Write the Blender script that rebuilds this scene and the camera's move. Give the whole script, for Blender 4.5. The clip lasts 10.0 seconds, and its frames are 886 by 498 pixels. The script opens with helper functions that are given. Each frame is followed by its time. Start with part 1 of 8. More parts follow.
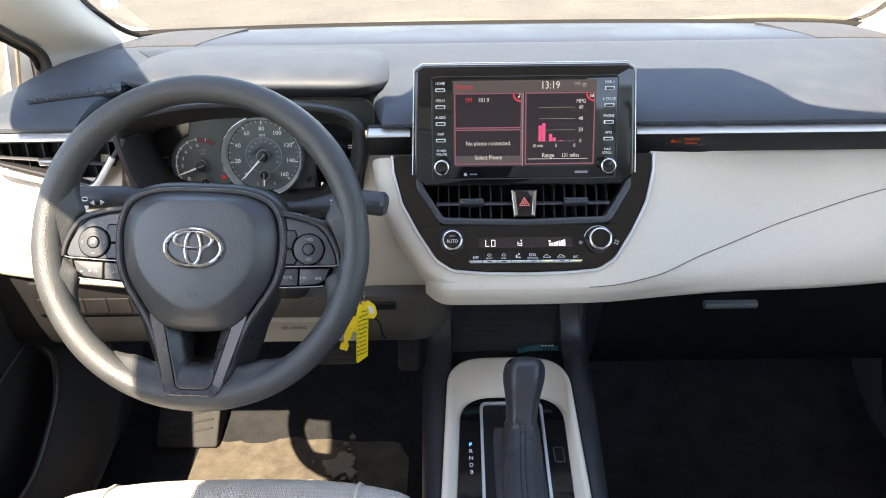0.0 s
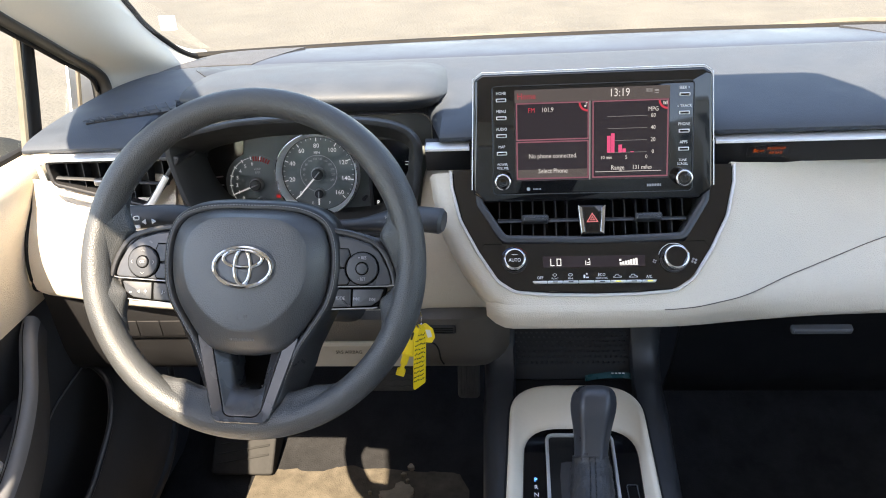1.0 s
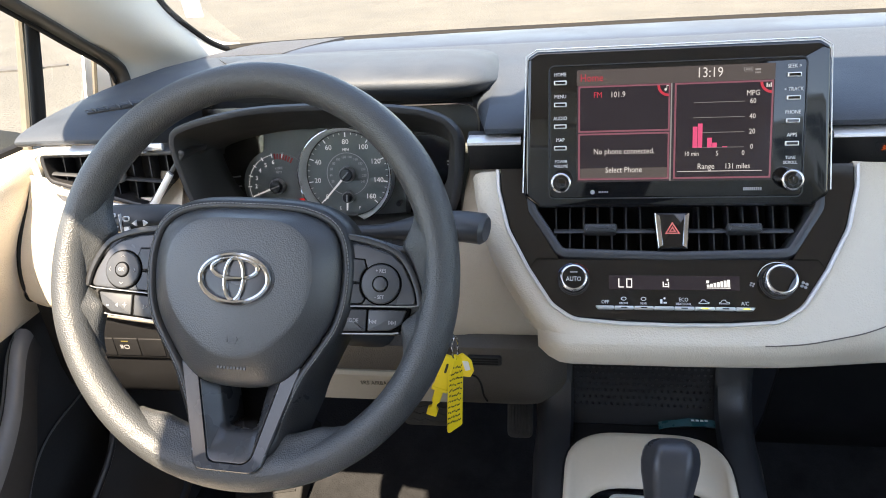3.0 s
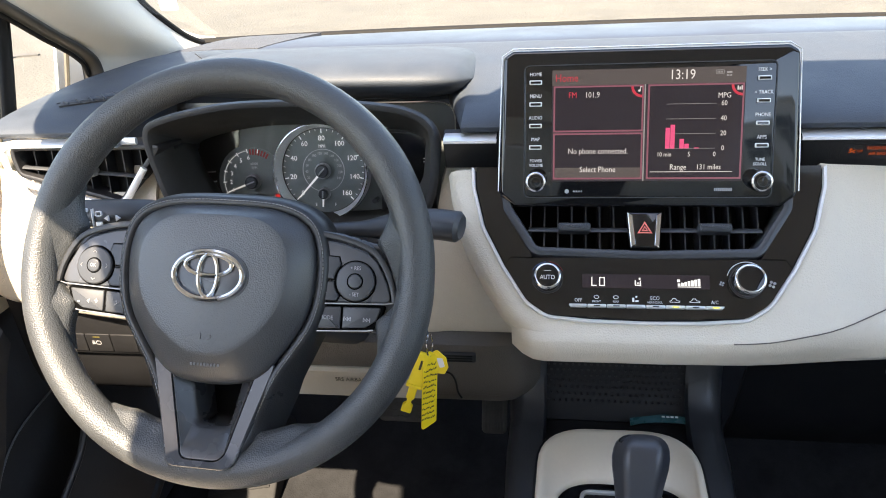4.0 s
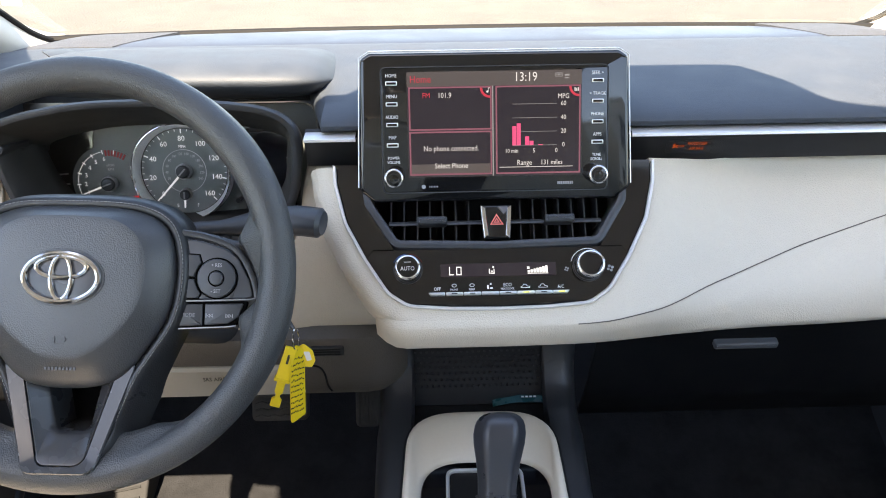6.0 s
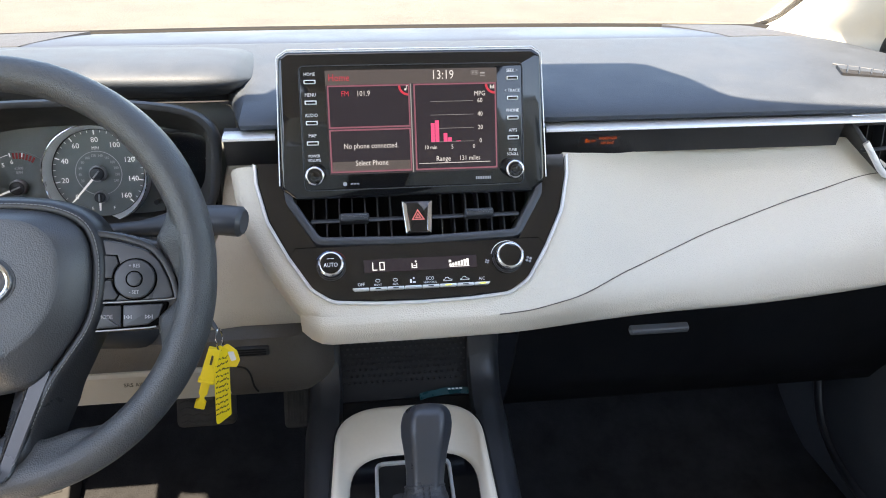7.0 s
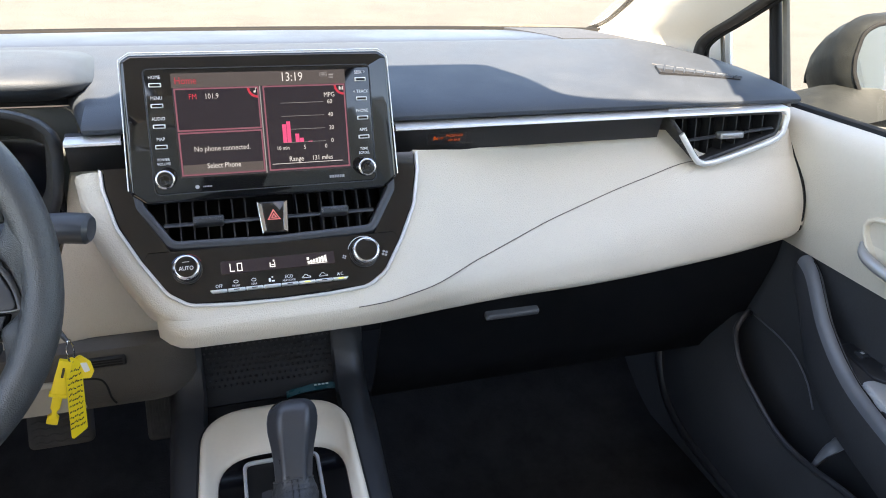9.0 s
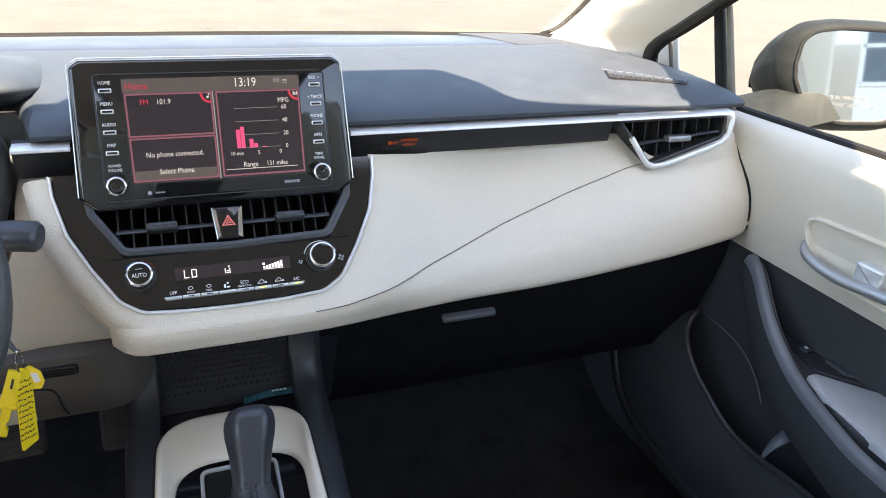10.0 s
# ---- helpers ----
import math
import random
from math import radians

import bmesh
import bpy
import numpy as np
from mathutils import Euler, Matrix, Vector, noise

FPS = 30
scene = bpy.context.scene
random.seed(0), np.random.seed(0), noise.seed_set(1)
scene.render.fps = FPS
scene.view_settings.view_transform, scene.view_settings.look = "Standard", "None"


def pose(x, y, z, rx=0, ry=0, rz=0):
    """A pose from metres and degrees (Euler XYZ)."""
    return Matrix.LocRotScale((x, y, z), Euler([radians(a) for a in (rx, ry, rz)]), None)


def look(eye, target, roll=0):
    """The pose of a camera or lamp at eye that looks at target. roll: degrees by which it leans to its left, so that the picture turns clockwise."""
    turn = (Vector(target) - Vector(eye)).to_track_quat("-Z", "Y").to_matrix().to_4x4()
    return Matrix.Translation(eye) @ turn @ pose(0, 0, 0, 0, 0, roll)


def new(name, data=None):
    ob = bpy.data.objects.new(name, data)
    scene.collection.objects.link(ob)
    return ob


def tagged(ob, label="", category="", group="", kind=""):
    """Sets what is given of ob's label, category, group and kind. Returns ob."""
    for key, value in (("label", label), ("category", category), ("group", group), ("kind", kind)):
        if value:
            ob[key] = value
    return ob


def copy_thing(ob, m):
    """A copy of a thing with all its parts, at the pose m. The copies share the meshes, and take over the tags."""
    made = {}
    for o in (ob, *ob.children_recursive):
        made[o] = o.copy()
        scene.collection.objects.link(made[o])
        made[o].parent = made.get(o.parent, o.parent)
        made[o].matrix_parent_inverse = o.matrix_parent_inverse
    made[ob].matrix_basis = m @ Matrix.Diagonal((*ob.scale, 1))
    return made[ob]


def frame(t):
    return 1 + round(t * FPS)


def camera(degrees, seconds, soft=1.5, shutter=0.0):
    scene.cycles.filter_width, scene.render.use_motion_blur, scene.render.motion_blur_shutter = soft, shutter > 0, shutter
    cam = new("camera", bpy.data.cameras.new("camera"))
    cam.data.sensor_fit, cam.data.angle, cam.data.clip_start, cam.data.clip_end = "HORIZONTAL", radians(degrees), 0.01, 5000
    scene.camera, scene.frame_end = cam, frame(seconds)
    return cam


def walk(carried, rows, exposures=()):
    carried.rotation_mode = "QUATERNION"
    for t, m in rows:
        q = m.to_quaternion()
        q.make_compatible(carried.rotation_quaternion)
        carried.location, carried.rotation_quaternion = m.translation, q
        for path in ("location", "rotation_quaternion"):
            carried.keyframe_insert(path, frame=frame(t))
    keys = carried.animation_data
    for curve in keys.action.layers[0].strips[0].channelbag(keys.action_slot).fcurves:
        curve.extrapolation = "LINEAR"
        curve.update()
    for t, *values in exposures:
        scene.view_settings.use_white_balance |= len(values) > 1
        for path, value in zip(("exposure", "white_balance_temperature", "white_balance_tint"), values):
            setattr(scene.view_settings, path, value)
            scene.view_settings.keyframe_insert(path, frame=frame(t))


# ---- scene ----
cam = camera(62.2, 10.0, soft=1.0)
PATH = [
    (0, (-0.102, 0.098, 1.073), (-0.111, 1.841, 0.091), -0.8),
    (0.5, (-0.104, 0.106, 1.062), (-0.179, 1.862, 0.107), -2.0),
    (1, (-0.104, 0.143, 1.04), (-0.276, 1.913, 0.124), -3.5),
    (1.5, (-0.095, 0.201, 1.013), (-0.36, 1.975, 0.13), -4.7),
    (2, (-0.095, 0.254, 0.984), (-0.428, 2.031, 0.127), -5.3),
    (3.5, (-0.097, 0.283, 0.96), (-0.432, 2.059, 0.103), -4.3),
    (4, (-0.094, 0.28, 0.964), (-0.377, 2.058, 0.094), -3.4),
    (4.5, (-0.089, 0.274, 0.967), (-0.304, 2.058, 0.09), -2.6),
    (5, (-0.083, 0.266, 0.968), (-0.219, 2.058, 0.089), -1.8),
    (5.5, (-0.077, 0.258, 0.97), (-0.128, 2.055, 0.092), -1.2),
    (7, (-0.067, 0.233, 0.969), (0.166, 2.018, 0.098), 0.5),
    (7.5, (-0.062, 0.225, 0.968), (0.262, 1.997, 0.1), 1.1),
    (8, (-0.06, 0.215, 0.97), (0.358, 1.969, 0.104), 1.6),
    (8.5, (-0.058, 0.206, 0.974), (0.441, 1.938, 0.109), 2.1),
    (9, (-0.058, 0.199, 0.977), (0.517, 1.91, 0.116), 2.5),
    (9.5, (-0.056, 0.193, 0.979), (0.577, 1.887, 0.125), 2.9),
    (10, (-0.056, 0.19, 0.98), (0.622, 1.87, 0.134), 3.2),
]
EXPOSURES = [(0.0, 2.60, 7600, 13), (2.0, 2.54, 7600, 13), (5.0, 2.68, 7600, 13), (7.0, 2.76, 7600, 13), (8.5, 2.77, 7600, 13), (10.0, 2.70, 7600, 13)]
walk(cam, [(t, look(eye, target, roll)) for t, eye, target, roll in PATH], EXPOSURES)

# ---- light ----
SUN_DX, SUN_DY = 0.205, 0.72          # how far a ray runs right and ahead for each metre that it drops
world = bpy.data.worlds.new("sky")
scene.world = world
world.use_nodes = True
wn = world.node_tree
sky = wn.nodes.new("ShaderNodeTexSky")
sky.sky_type = "NISHITA"
sky.sun_disc = False
to_sun = Vector((-SUN_DX, -SUN_DY, 1)).normalized()
sky.sun_elevation = math.asin(to_sun.z)
sky.sun_rotation = math.atan2(to_sun.x, to_sun.y)
sky.air_density, sky.dust_density = 1.0, 0.8
wn.links.new(sky.outputs[0], wn.nodes["Background"].inputs[0])
wn.nodes["Background"].inputs[1].default_value = 0.15
sun_data = bpy.data.lights.new("sun", "SUN")
sun_data.energy, sun_data.angle, sun_data.color = 4.5, radians(0.53), (1.0, 0.91, 0.77)
sun = new("sun", sun_data)
sun.matrix_world = look((-3, -12, 15), (-3 + SUN_DX, -12 + SUN_DY, 14))


# ---- materials ----
def material(name, color, rough=0.5, metal=0.0, grain=0.0, grain_size=0.0012, kind="noise", vary=0.12, patch=0.05, coat=0.0,
             emit=None, power=0.0, stretch=(1, 1, 1), wear=0.08, spec=0.5, sheen=0.0):
    """A surface with tone variation at two scales, uneven gloss and a fine relief (sizes in metres)."""
    m = bpy.data.materials.new(name)
    m.use_nodes = True
    nt = m.node_tree
    b = nt.nodes["Principled BSDF"]
    b.inputs["Metallic"].default_value = metal
    b.inputs["Coat Weight"].default_value = coat
    b.inputs["Coat Roughness"].default_value = 0.04
    b.inputs["Specular IOR Level"].default_value = spec
    if sheen:
        b.inputs["Sheen Weight"].default_value = sheen
    co = nt.nodes.new("ShaderNodeTexCoord")
    mp = nt.nodes.new("ShaderNodeMapping")
    mp.inputs["Scale"].default_value = stretch
    nt.links.new(co.outputs["Object"], mp.inputs["Vector"])

    def noise_tex(size, detail):
        n = nt.nodes.new("ShaderNodeTexNoise")
        n.inputs["Scale"].default_value = 1 / size
        n.inputs["Detail"].default_value = detail
        nt.links.new(mp.outputs[0], n.inputs["Vector"])
        return n

    big, small = noise_tex(patch, 4), noise_tex(max(grain_size * 4, 0.002), 3)
    mix = nt.nodes.new("ShaderNodeMath")
    mix.operation = "MULTIPLY_ADD"
    mix.inputs[1].default_value = 0.35
    nt.links.new(small.outputs["Fac"], mix.inputs[0])
    nt.links.new(big.outputs["Fac"], mix.inputs[2])
    ramp = nt.nodes.new("ShaderNodeMapRange")
    ramp.inputs["From Min"].default_value, ramp.inputs["From Max"].default_value = 0.35, 1.0
    ramp.inputs["To Min"].default_value, ramp.inputs["To Max"].default_value = 1 - vary, 1 + vary
    nt.links.new(mix.outputs[0], ramp.inputs["Value"])
    tone = nt.nodes.new("ShaderNodeVectorMath")
    tone.operation = "SCALE"
    tone.inputs[0].default_value = color[:3]
    nt.links.new(ramp.outputs[0], tone.inputs["Scale"])
    nt.links.new(tone.outputs[0], b.inputs["Base Color"])
    rr = nt.nodes.new("ShaderNodeMapRange")
    rr.inputs["From Min"].default_value, rr.inputs["From Max"].default_value = 0.3, 0.7
    rr.inputs["To Min"].default_value, rr.inputs["To Max"].default_value = max(rough - wear, 0.02), min(rough + wear, 1)
    nt.links.new(big.outputs["Fac"], rr.inputs["Value"])
    nt.links.new(rr.outputs[0], b.inputs["Roughness"])
    if grain:
        if kind == "cells":
            tex = nt.nodes.new("ShaderNodeTexVoronoi")
            tex.feature = "SMOOTH_F1"
            tex.inputs["Scale"].default_value = 1 / grain_size
            tex.inputs["Randomness"].default_value = 1.0
            nt.links.new(mp.outputs[0], tex.inputs["Vector"])
            height = tex.outputs["Distance"]
        elif kind == "pebble":
            tex = nt.nodes.new("ShaderNodeTexVoronoi")
            tex.inputs["Scale"].default_value = 1 / grain_size
            nt.links.new(mp.outputs[0], tex.inputs["Vector"])
            height = tex.outputs["Distance"]
        elif kind == "weave":
            tex = nt.nodes.new("ShaderNodeTexWave")
            tex.inputs["Scale"].default_value = 0.31 / grain_size
            tex.inputs["Distortion"].default_value = 0.6
            nt.links.new(mp.outputs[0], tex.inputs["Vector"])
            height = tex.outputs["Fac"]
        else:
            tex = noise_tex(grain_size, 3)
            height = tex.outputs["Fac"]
        bump = nt.nodes.new("ShaderNodeBump")
        bump.inputs["Strength"].default_value = grain
        bump.inputs["Distance"].default_value = grain_size * 0.5
        nt.links.new(height, bump.inputs["Height"])
        nt.links.new(bump.outputs[0], b.inputs["Normal"])
    if emit:
        b.inputs["Emission Color"].default_value = (*emit, 1)
        b.inputs["Emission Strength"].default_value = power
    return m


def glass_material(name, tint, rough=0.0, ior=1.45):
    m = bpy.data.materials.new(name)
    m.use_nodes = True
    nt = m.node_tree
    nt.nodes.clear()
    out = nt.nodes.new("ShaderNodeOutputMaterial")
    clear = nt.nodes.new("ShaderNodeBsdfTransparent")
    clear.inputs[0].default_value = (*tint, 1)
    gloss = nt.nodes.new("ShaderNodeBsdfGlossy")
    gloss.inputs["Roughness"].default_value = rough
    fr = nt.nodes.new("ShaderNodeFresnel")
    fr.inputs["IOR"].default_value = ior
    mx = nt.nodes.new("ShaderNodeMixShader")
    nt.links.new(fr.outputs[0], mx.inputs[0])
    nt.links.new(clear.outputs[0], mx.inputs[1])
    nt.links.new(gloss.outputs[0], mx.inputs[2])
    nt.links.new(mx.outputs[0], out.inputs[0])
    return m


def paper_material(name, tint, share):
    """Thin paper on glass: part clear, part glowing through with the light behind it."""
    m = bpy.data.materials.new(name)
    m.use_nodes = True
    nt = m.node_tree
    nt.nodes.clear()
    out = nt.nodes.new("ShaderNodeOutputMaterial")
    clear = nt.nodes.new("ShaderNodeBsdfTransparent")
    sheet = nt.nodes.new("ShaderNodeBsdfTranslucent")
    sheet.inputs[0].default_value = (*tint, 1)
    mx = nt.nodes.new("ShaderNodeMixShader")
    mx.inputs[0].default_value = share
    nt.links.new(clear.outputs[0], mx.inputs[1])
    nt.links.new(sheet.outputs[0], mx.inputs[2])
    nt.links.new(mx.outputs[0], out.inputs[0])
    return m


DASH = material("soft_dash_plastic", (0.039, 0.0475, 0.060), 0.62, grain=0.4, grain_size=0.0012, kind="cells", vary=0.20, patch=0.05, spec=0.42)
DASH_REAR = material("hard_dash_plastic", (0.034, 0.039, 0.051), 0.45, grain=0.3, grain_size=0.0008, vary=0.12, patch=0.12)
GRILLE = material("perforated_grille_plastic", (0.047, 0.049, 0.054), 0.65, grain=1.0, grain_size=0.0022, kind="cells", vary=0.1)
BEIGE = material("beige_soft_trim", (0.575, 0.515, 0.425), 0.50, grain=0.45, grain_size=0.0016, kind="pebble", vary=0.05, patch=0.2, wear=0.06)
BEIGE_HARD = material("beige_hard_plastic", (0.66, 0.59, 0.48), 0.40, grain=0.2, grain_size=0.0010, vary=0.06, patch=0.1)
PILLAR = material("pale_grey_pillar_trim", (0.57, 0.525, 0.45), 0.6, grain=0.3, grain_size=0.0010, vary=0.05, patch=0.2)
BLACK = material("black_textured_plastic", (0.018, 0.018, 0.020), 0.48, grain=0.4, grain_size=0.0010, kind="cells", vary=0.2, patch=0.1)
BLACK_SOFT = material("dark_matt_plastic", (0.045, 0.0458, 0.0488), 0.60, grain=0.3, grain_size=0.0009, vary=0.2, patch=0.08, spec=0.15)
SATIN = material("satin_black_plastic", (0.044, 0.047, 0.052), 0.34, vary=0.12, patch=0.05, spec=0.35)
PIANO = material("gloss_black_panel", (0.006, 0.006, 0.007), 0.06, vary=0.15, patch=0.05, coat=0.3, wear=0.03)
LEATHER = material("black_grained_wheel_skin", (0.044, 0.0465, 0.048), 0.42, grain=0.52, grain_size=0.0013, kind="pebble", vary=0.16, patch=0.04, spec=0.55)
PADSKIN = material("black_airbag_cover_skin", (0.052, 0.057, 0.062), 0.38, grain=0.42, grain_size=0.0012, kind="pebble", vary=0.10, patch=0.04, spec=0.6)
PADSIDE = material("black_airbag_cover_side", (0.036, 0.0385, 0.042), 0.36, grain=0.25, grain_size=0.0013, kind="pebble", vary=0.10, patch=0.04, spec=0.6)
SILVER = material("satin_silver_trim", (0.70, 0.70, 0.70), 0.33, metal=0.55, vary=0.04, patch=0.15, wear=0.03)
LEVER = material("satin_grey_lever", (0.42, 0.42, 0.42), 0.36, metal=0.6, vary=0.05, patch=0.1, wear=0.03)
RING = material("satin_silver_dial_ring", (0.88, 0.89, 0.90), 0.32, metal=0.35, vary=0.03, patch=0.05, wear=0.05)
KNEE = material("dark_brown_grey_plastic", (0.088, 0.076, 0.064), 0.45, grain=0.6, grain_size=0.0014, kind="cells", vary=0.12, patch=0.1, spec=0.5)
BINNACLE = material("black_binnacle_plastic", (0.034, 0.033, 0.032), 0.6, grain=0.3, grain_size=0.001, vary=0.2, patch=0.05, spec=0.25)
TRAY = material("black_lower_panel_plastic", (0.014, 0.0143, 0.0155), 0.6, grain=0.3, grain_size=0.001, vary=0.2, patch=0.08, spec=0.2)
TAN = material("tan_hard_plastic", (0.48, 0.42, 0.33), 0.5, grain=0.2, grain_size=0.001, vary=0.06, patch=0.1)
BROW = material("matt_black_binnacle_skin", (0.030, 0.031, 0.034), 0.5, grain=0.3, grain_size=0.001, vary=0.15, patch=0.05, spec=0.3)
PEDAL = material("worn_grey_pedal_rubber", (0.09, 0.088, 0.085), 0.7, grain=0.3, grain_size=0.002, vary=0.25, patch=0.03, spec=0.2)
CHROME = material("polished_chrome", (0.62, 0.62, 0.63), 0.13, metal=1.0, vary=0.04, patch=0.02, wear=0.05)
KNOBSIDE = material("ribbed_dark_knob_side", (0.03, 0.03, 0.032), 0.35, vary=0.1)
DISPLAY = material("lcd_glass_off_black", (0.010, 0.010, 0.012), 0.10, emit=(0.060, 0.057, 0.070), power=0.104, vary=0.02, wear=0.02, spec=0.3)
UI_BAR = material("display_header_grey", (0.01, 0.01, 0.01), 0.12, emit=(0.13, 0.115, 0.12), power=0.120, vary=0.02)
UI_PANEL = material("display_panel_dark", (0.01, 0.01, 0.01), 0.12, emit=(0.048, 0.038, 0.056), power=0.084, vary=0.02, spec=0.3)
UI_ROSE = material("display_rose_border", (0.01, 0.01, 0.01), 0.15, emit=(0.36, 0.13, 0.20), power=0.115, vary=0.02)
UI_RED = material("display_red", (0.02, 0.01, 0.01), 0.15, emit=(0.80, 0.05, 0.10), power=0.120, vary=0.02)
UI_PINK = material("display_pink_bar", (0.02, 0.01, 0.01), 0.15, emit=(0.80, 0.09, 0.26), power=0.168, vary=0.02)
UI_WHITE = material("display_white", (0.02, 0.02, 0.02), 0.15, emit=(0.85, 0.85, 0.88), power=0.144, vary=0.02)
UI_GREY = material("display_grey_line", (0.02, 0.02, 0.02), 0.15, emit=(0.42, 0.42, 0.45), power=0.120, vary=0.02)
PRINT = material("white_print", (0.70, 0.70, 0.70), 0.5, vary=0.03)
PRINT_DIM = material("grey_print", (0.30, 0.30, 0.31), 0.5, vary=0.05)
SMOKED = material("smoked_brown_panel", (0.020, 0.017, 0.015), 0.15, vary=0.1, patch=0.03)
MIRROR_PRINT = material("etched_mirror_print", (0.13, 0.13, 0.13), 0.6, vary=0.05)
LED_WHITE = material("white_lit_segment", (0.05, 0.05, 0.05), 0.3, emit=(0.9, 0.95, 1.0), power=0.240, vary=0.02)
LED_YELLOW = material("yellow_green_indicator", (0.05, 0.05, 0.02), 0.3, emit=(0.85, 0.95, 0.08), power=0.42, vary=0.02)
LED_ORANGE = material("orange_lit_lettering", (0.05, 0.02, 0.01), 0.3, emit=(1.0, 0.16, 0.03), power=0.06, vary=0.02)
LED_AMBER = material("dim_amber_indicator", (0.14, 0.115, 0.03), 0.4, vary=0.05)
STRIP = material("black_switch_strip_plastic", (0.012, 0.012, 0.013), 0.55, grain=0.2, grain_size=0.001, vary=0.15, patch=0.05, spec=0.2)
GLOVE = material("black_glovebox_plastic", (0.0065, 0.007, 0.0085), 0.6, grain=0.3, grain_size=0.001, vary=0.2, patch=0.08, spec=0.2)
LED_RED = material("red_warning_lamp", (0.05, 0.01, 0.01), 0.3, emit=(0.8, 0.03, 0.03), power=0.12, vary=0.02)
LED_BLUE = material("blue_lit_letter", (0.01, 0.02, 0.05), 0.3, emit=(0.08, 0.35, 1.0), power=0.59, vary=0.02)
RED_PRINT = material("dim_red_print", (0.30, 0.03, 0.03), 0.5, vary=0.05)
HAZARD_RED = material("red_hazard_print", (0.75, 0.16, 0.14), 0.4, vary=0.03)
DIAL = material("dial_face_grey", (0.140, 0.156, 0.154), 0.5, vary=0.08, patch=0.03)
NEEDLE = material("white_needle", (0.85, 0.85, 0.85), 0.4, emit=(1.0, 1.0, 1.0), power=0.06, vary=0.02)
DIAL_PRINT = material("backlit_dial_print", (0.70, 0.70, 0.70), 0.5, emit=(0.9, 0.95, 1.0), power=0.085, vary=0.02)
DIAL_PRINT_DIM = material("dim_backlit_dial_print", (0.35, 0.35, 0.36), 0.5, emit=(0.9, 0.95, 1.0), power=0.018, vary=0.02)
YELLOW = material("yellow_plastic_tag", (0.85, 0.62, 0.02), 0.4, vary=0.06, patch=0.02)
TAGINK = material("black_tag_ink", (0.03, 0.025, 0.01), 0.5, vary=0.1)
SPOKE = material("smooth_black_spoke_plastic", (0.034, 0.0355, 0.039), 0.26, vary=0.12, patch=0.05, spec=0.5)
SPOKE_SKIN = material("smooth_black_spoke_skin", (0.020, 0.021, 0.023), 0.34, grain=0.25, grain_size=0.0012, kind="cells", vary=0.12, patch=0.05, spec=0.4)
POD = material("satin_switch_pod_plastic", (0.058, 0.061, 0.068), 0.30, vary=0.10, patch=0.05, spec=0.45)
BUTTON = material("dark_button_plastic", (0.046, 0.049, 0.054), 0.38, vary=0.1, patch=0.05, spec=0.35)
BLUE_PRINT = material("dim_blue_print", (0.05, 0.12, 0.35), 0.5, vary=0.05)
RUBBER = material("black_ribbed_rubber", (0.034, 0.034, 0.034), 0.75, grain=0.3, grain_size=0.002, vary=0.25, patch=0.05, spec=0.1)
CARPET = material("black_carpet_pile", (0.019, 0.0193, 0.0205), 0.95, grain=1.0, grain_size=0.003, vary=0.4, patch=0.05, spec=0.1)
MAT_DUST = material("dusty_floor_mat", (0.085, 0.074, 0.058), 0.95, grain=1.0, grain_size=0.0025, vary=0.4, patch=0.03, spec=0.1)
SEAT = material("light_grey_woven_cloth", (0.62, 0.58, 0.52), 0.9, grain=0.8, grain_size=0.0024, kind="weave", vary=0.08, patch=0.1, sheen=0.2)
SEAT_SIDE = material("beige_seat_bolster_cloth", (0.62, 0.575, 0.51), 0.85, grain=0.5, grain_size=0.0018, vary=0.08, patch=0.1, sheen=0.2)
THREAD = material("grey_stitching_thread", (0.20, 0.20, 0.20), 0.8, vary=0.1)
THREAD_BROWN = material("grey_brown_panel_seam", (0.12, 0.10, 0.085), 0.8, vary=0.1)
THREAD_DARK = material("dark_stitching_thread", (0.012, 0.012, 0.012), 0.8, vary=0.1)
BOOT = material("black_soft_boot_leather", (0.032, 0.033, 0.036), 0.5, grain=0.5, grain_size=0.002, kind="cells", vary=0.15, patch=0.03)
PULL = material("satin_charcoal_plastic", (0.115, 0.121, 0.132), 0.36, grain=0.15, grain_size=0.001, vary=0.1, patch=0.1)
MUD = material("dried_pale_mud", (0.22, 0.19, 0.145), 0.95, grain=0.8, grain_size=0.003, vary=0.2, patch=0.02, spec=0.1)
TABGREY = material("grey_metallic_tab", (0.30, 0.30, 0.30), 0.35, metal=0.6, vary=0.08)
ARMCLOTH = material("grey_armrest_cloth", (0.40, 0.405, 0.415), 0.9, grain=0.8, grain_size=0.002, kind="weave", vary=0.1, patch=0.05)
WRAP = material("teal_foil_wrapper", (0.010, 0.055, 0.065), 0.3, vary=0.3, patch=0.02)
VOID = material("unlit_slot_depth", (0.004, 0.004, 0.004), 0.95, vary=0.1, spec=0.0)
CHANNEL = material("weathered_grey_brown_rubber", (0.115, 0.105, 0.085), 0.6, vary=0.2, patch=0.03, spec=0.25)
SEALGREY = material("dark_grey_rubber_seal", (0.045, 0.043, 0.041), 0.6, grain=0.2, grain_size=0.001, vary=0.15, patch=0.05, spec=0.25)
WEATHER = material("black_rubber_seal", (0.014, 0.014, 0.014), 0.7, vary=0.2, spec=0.15)
CONSOLE = material("charcoal_console_plastic", (0.022, 0.0232, 0.0262), 0.38, grain=0.3, grain_size=0.0011, kind="cells", vary=0.12, patch=0.1, spec=0.45)
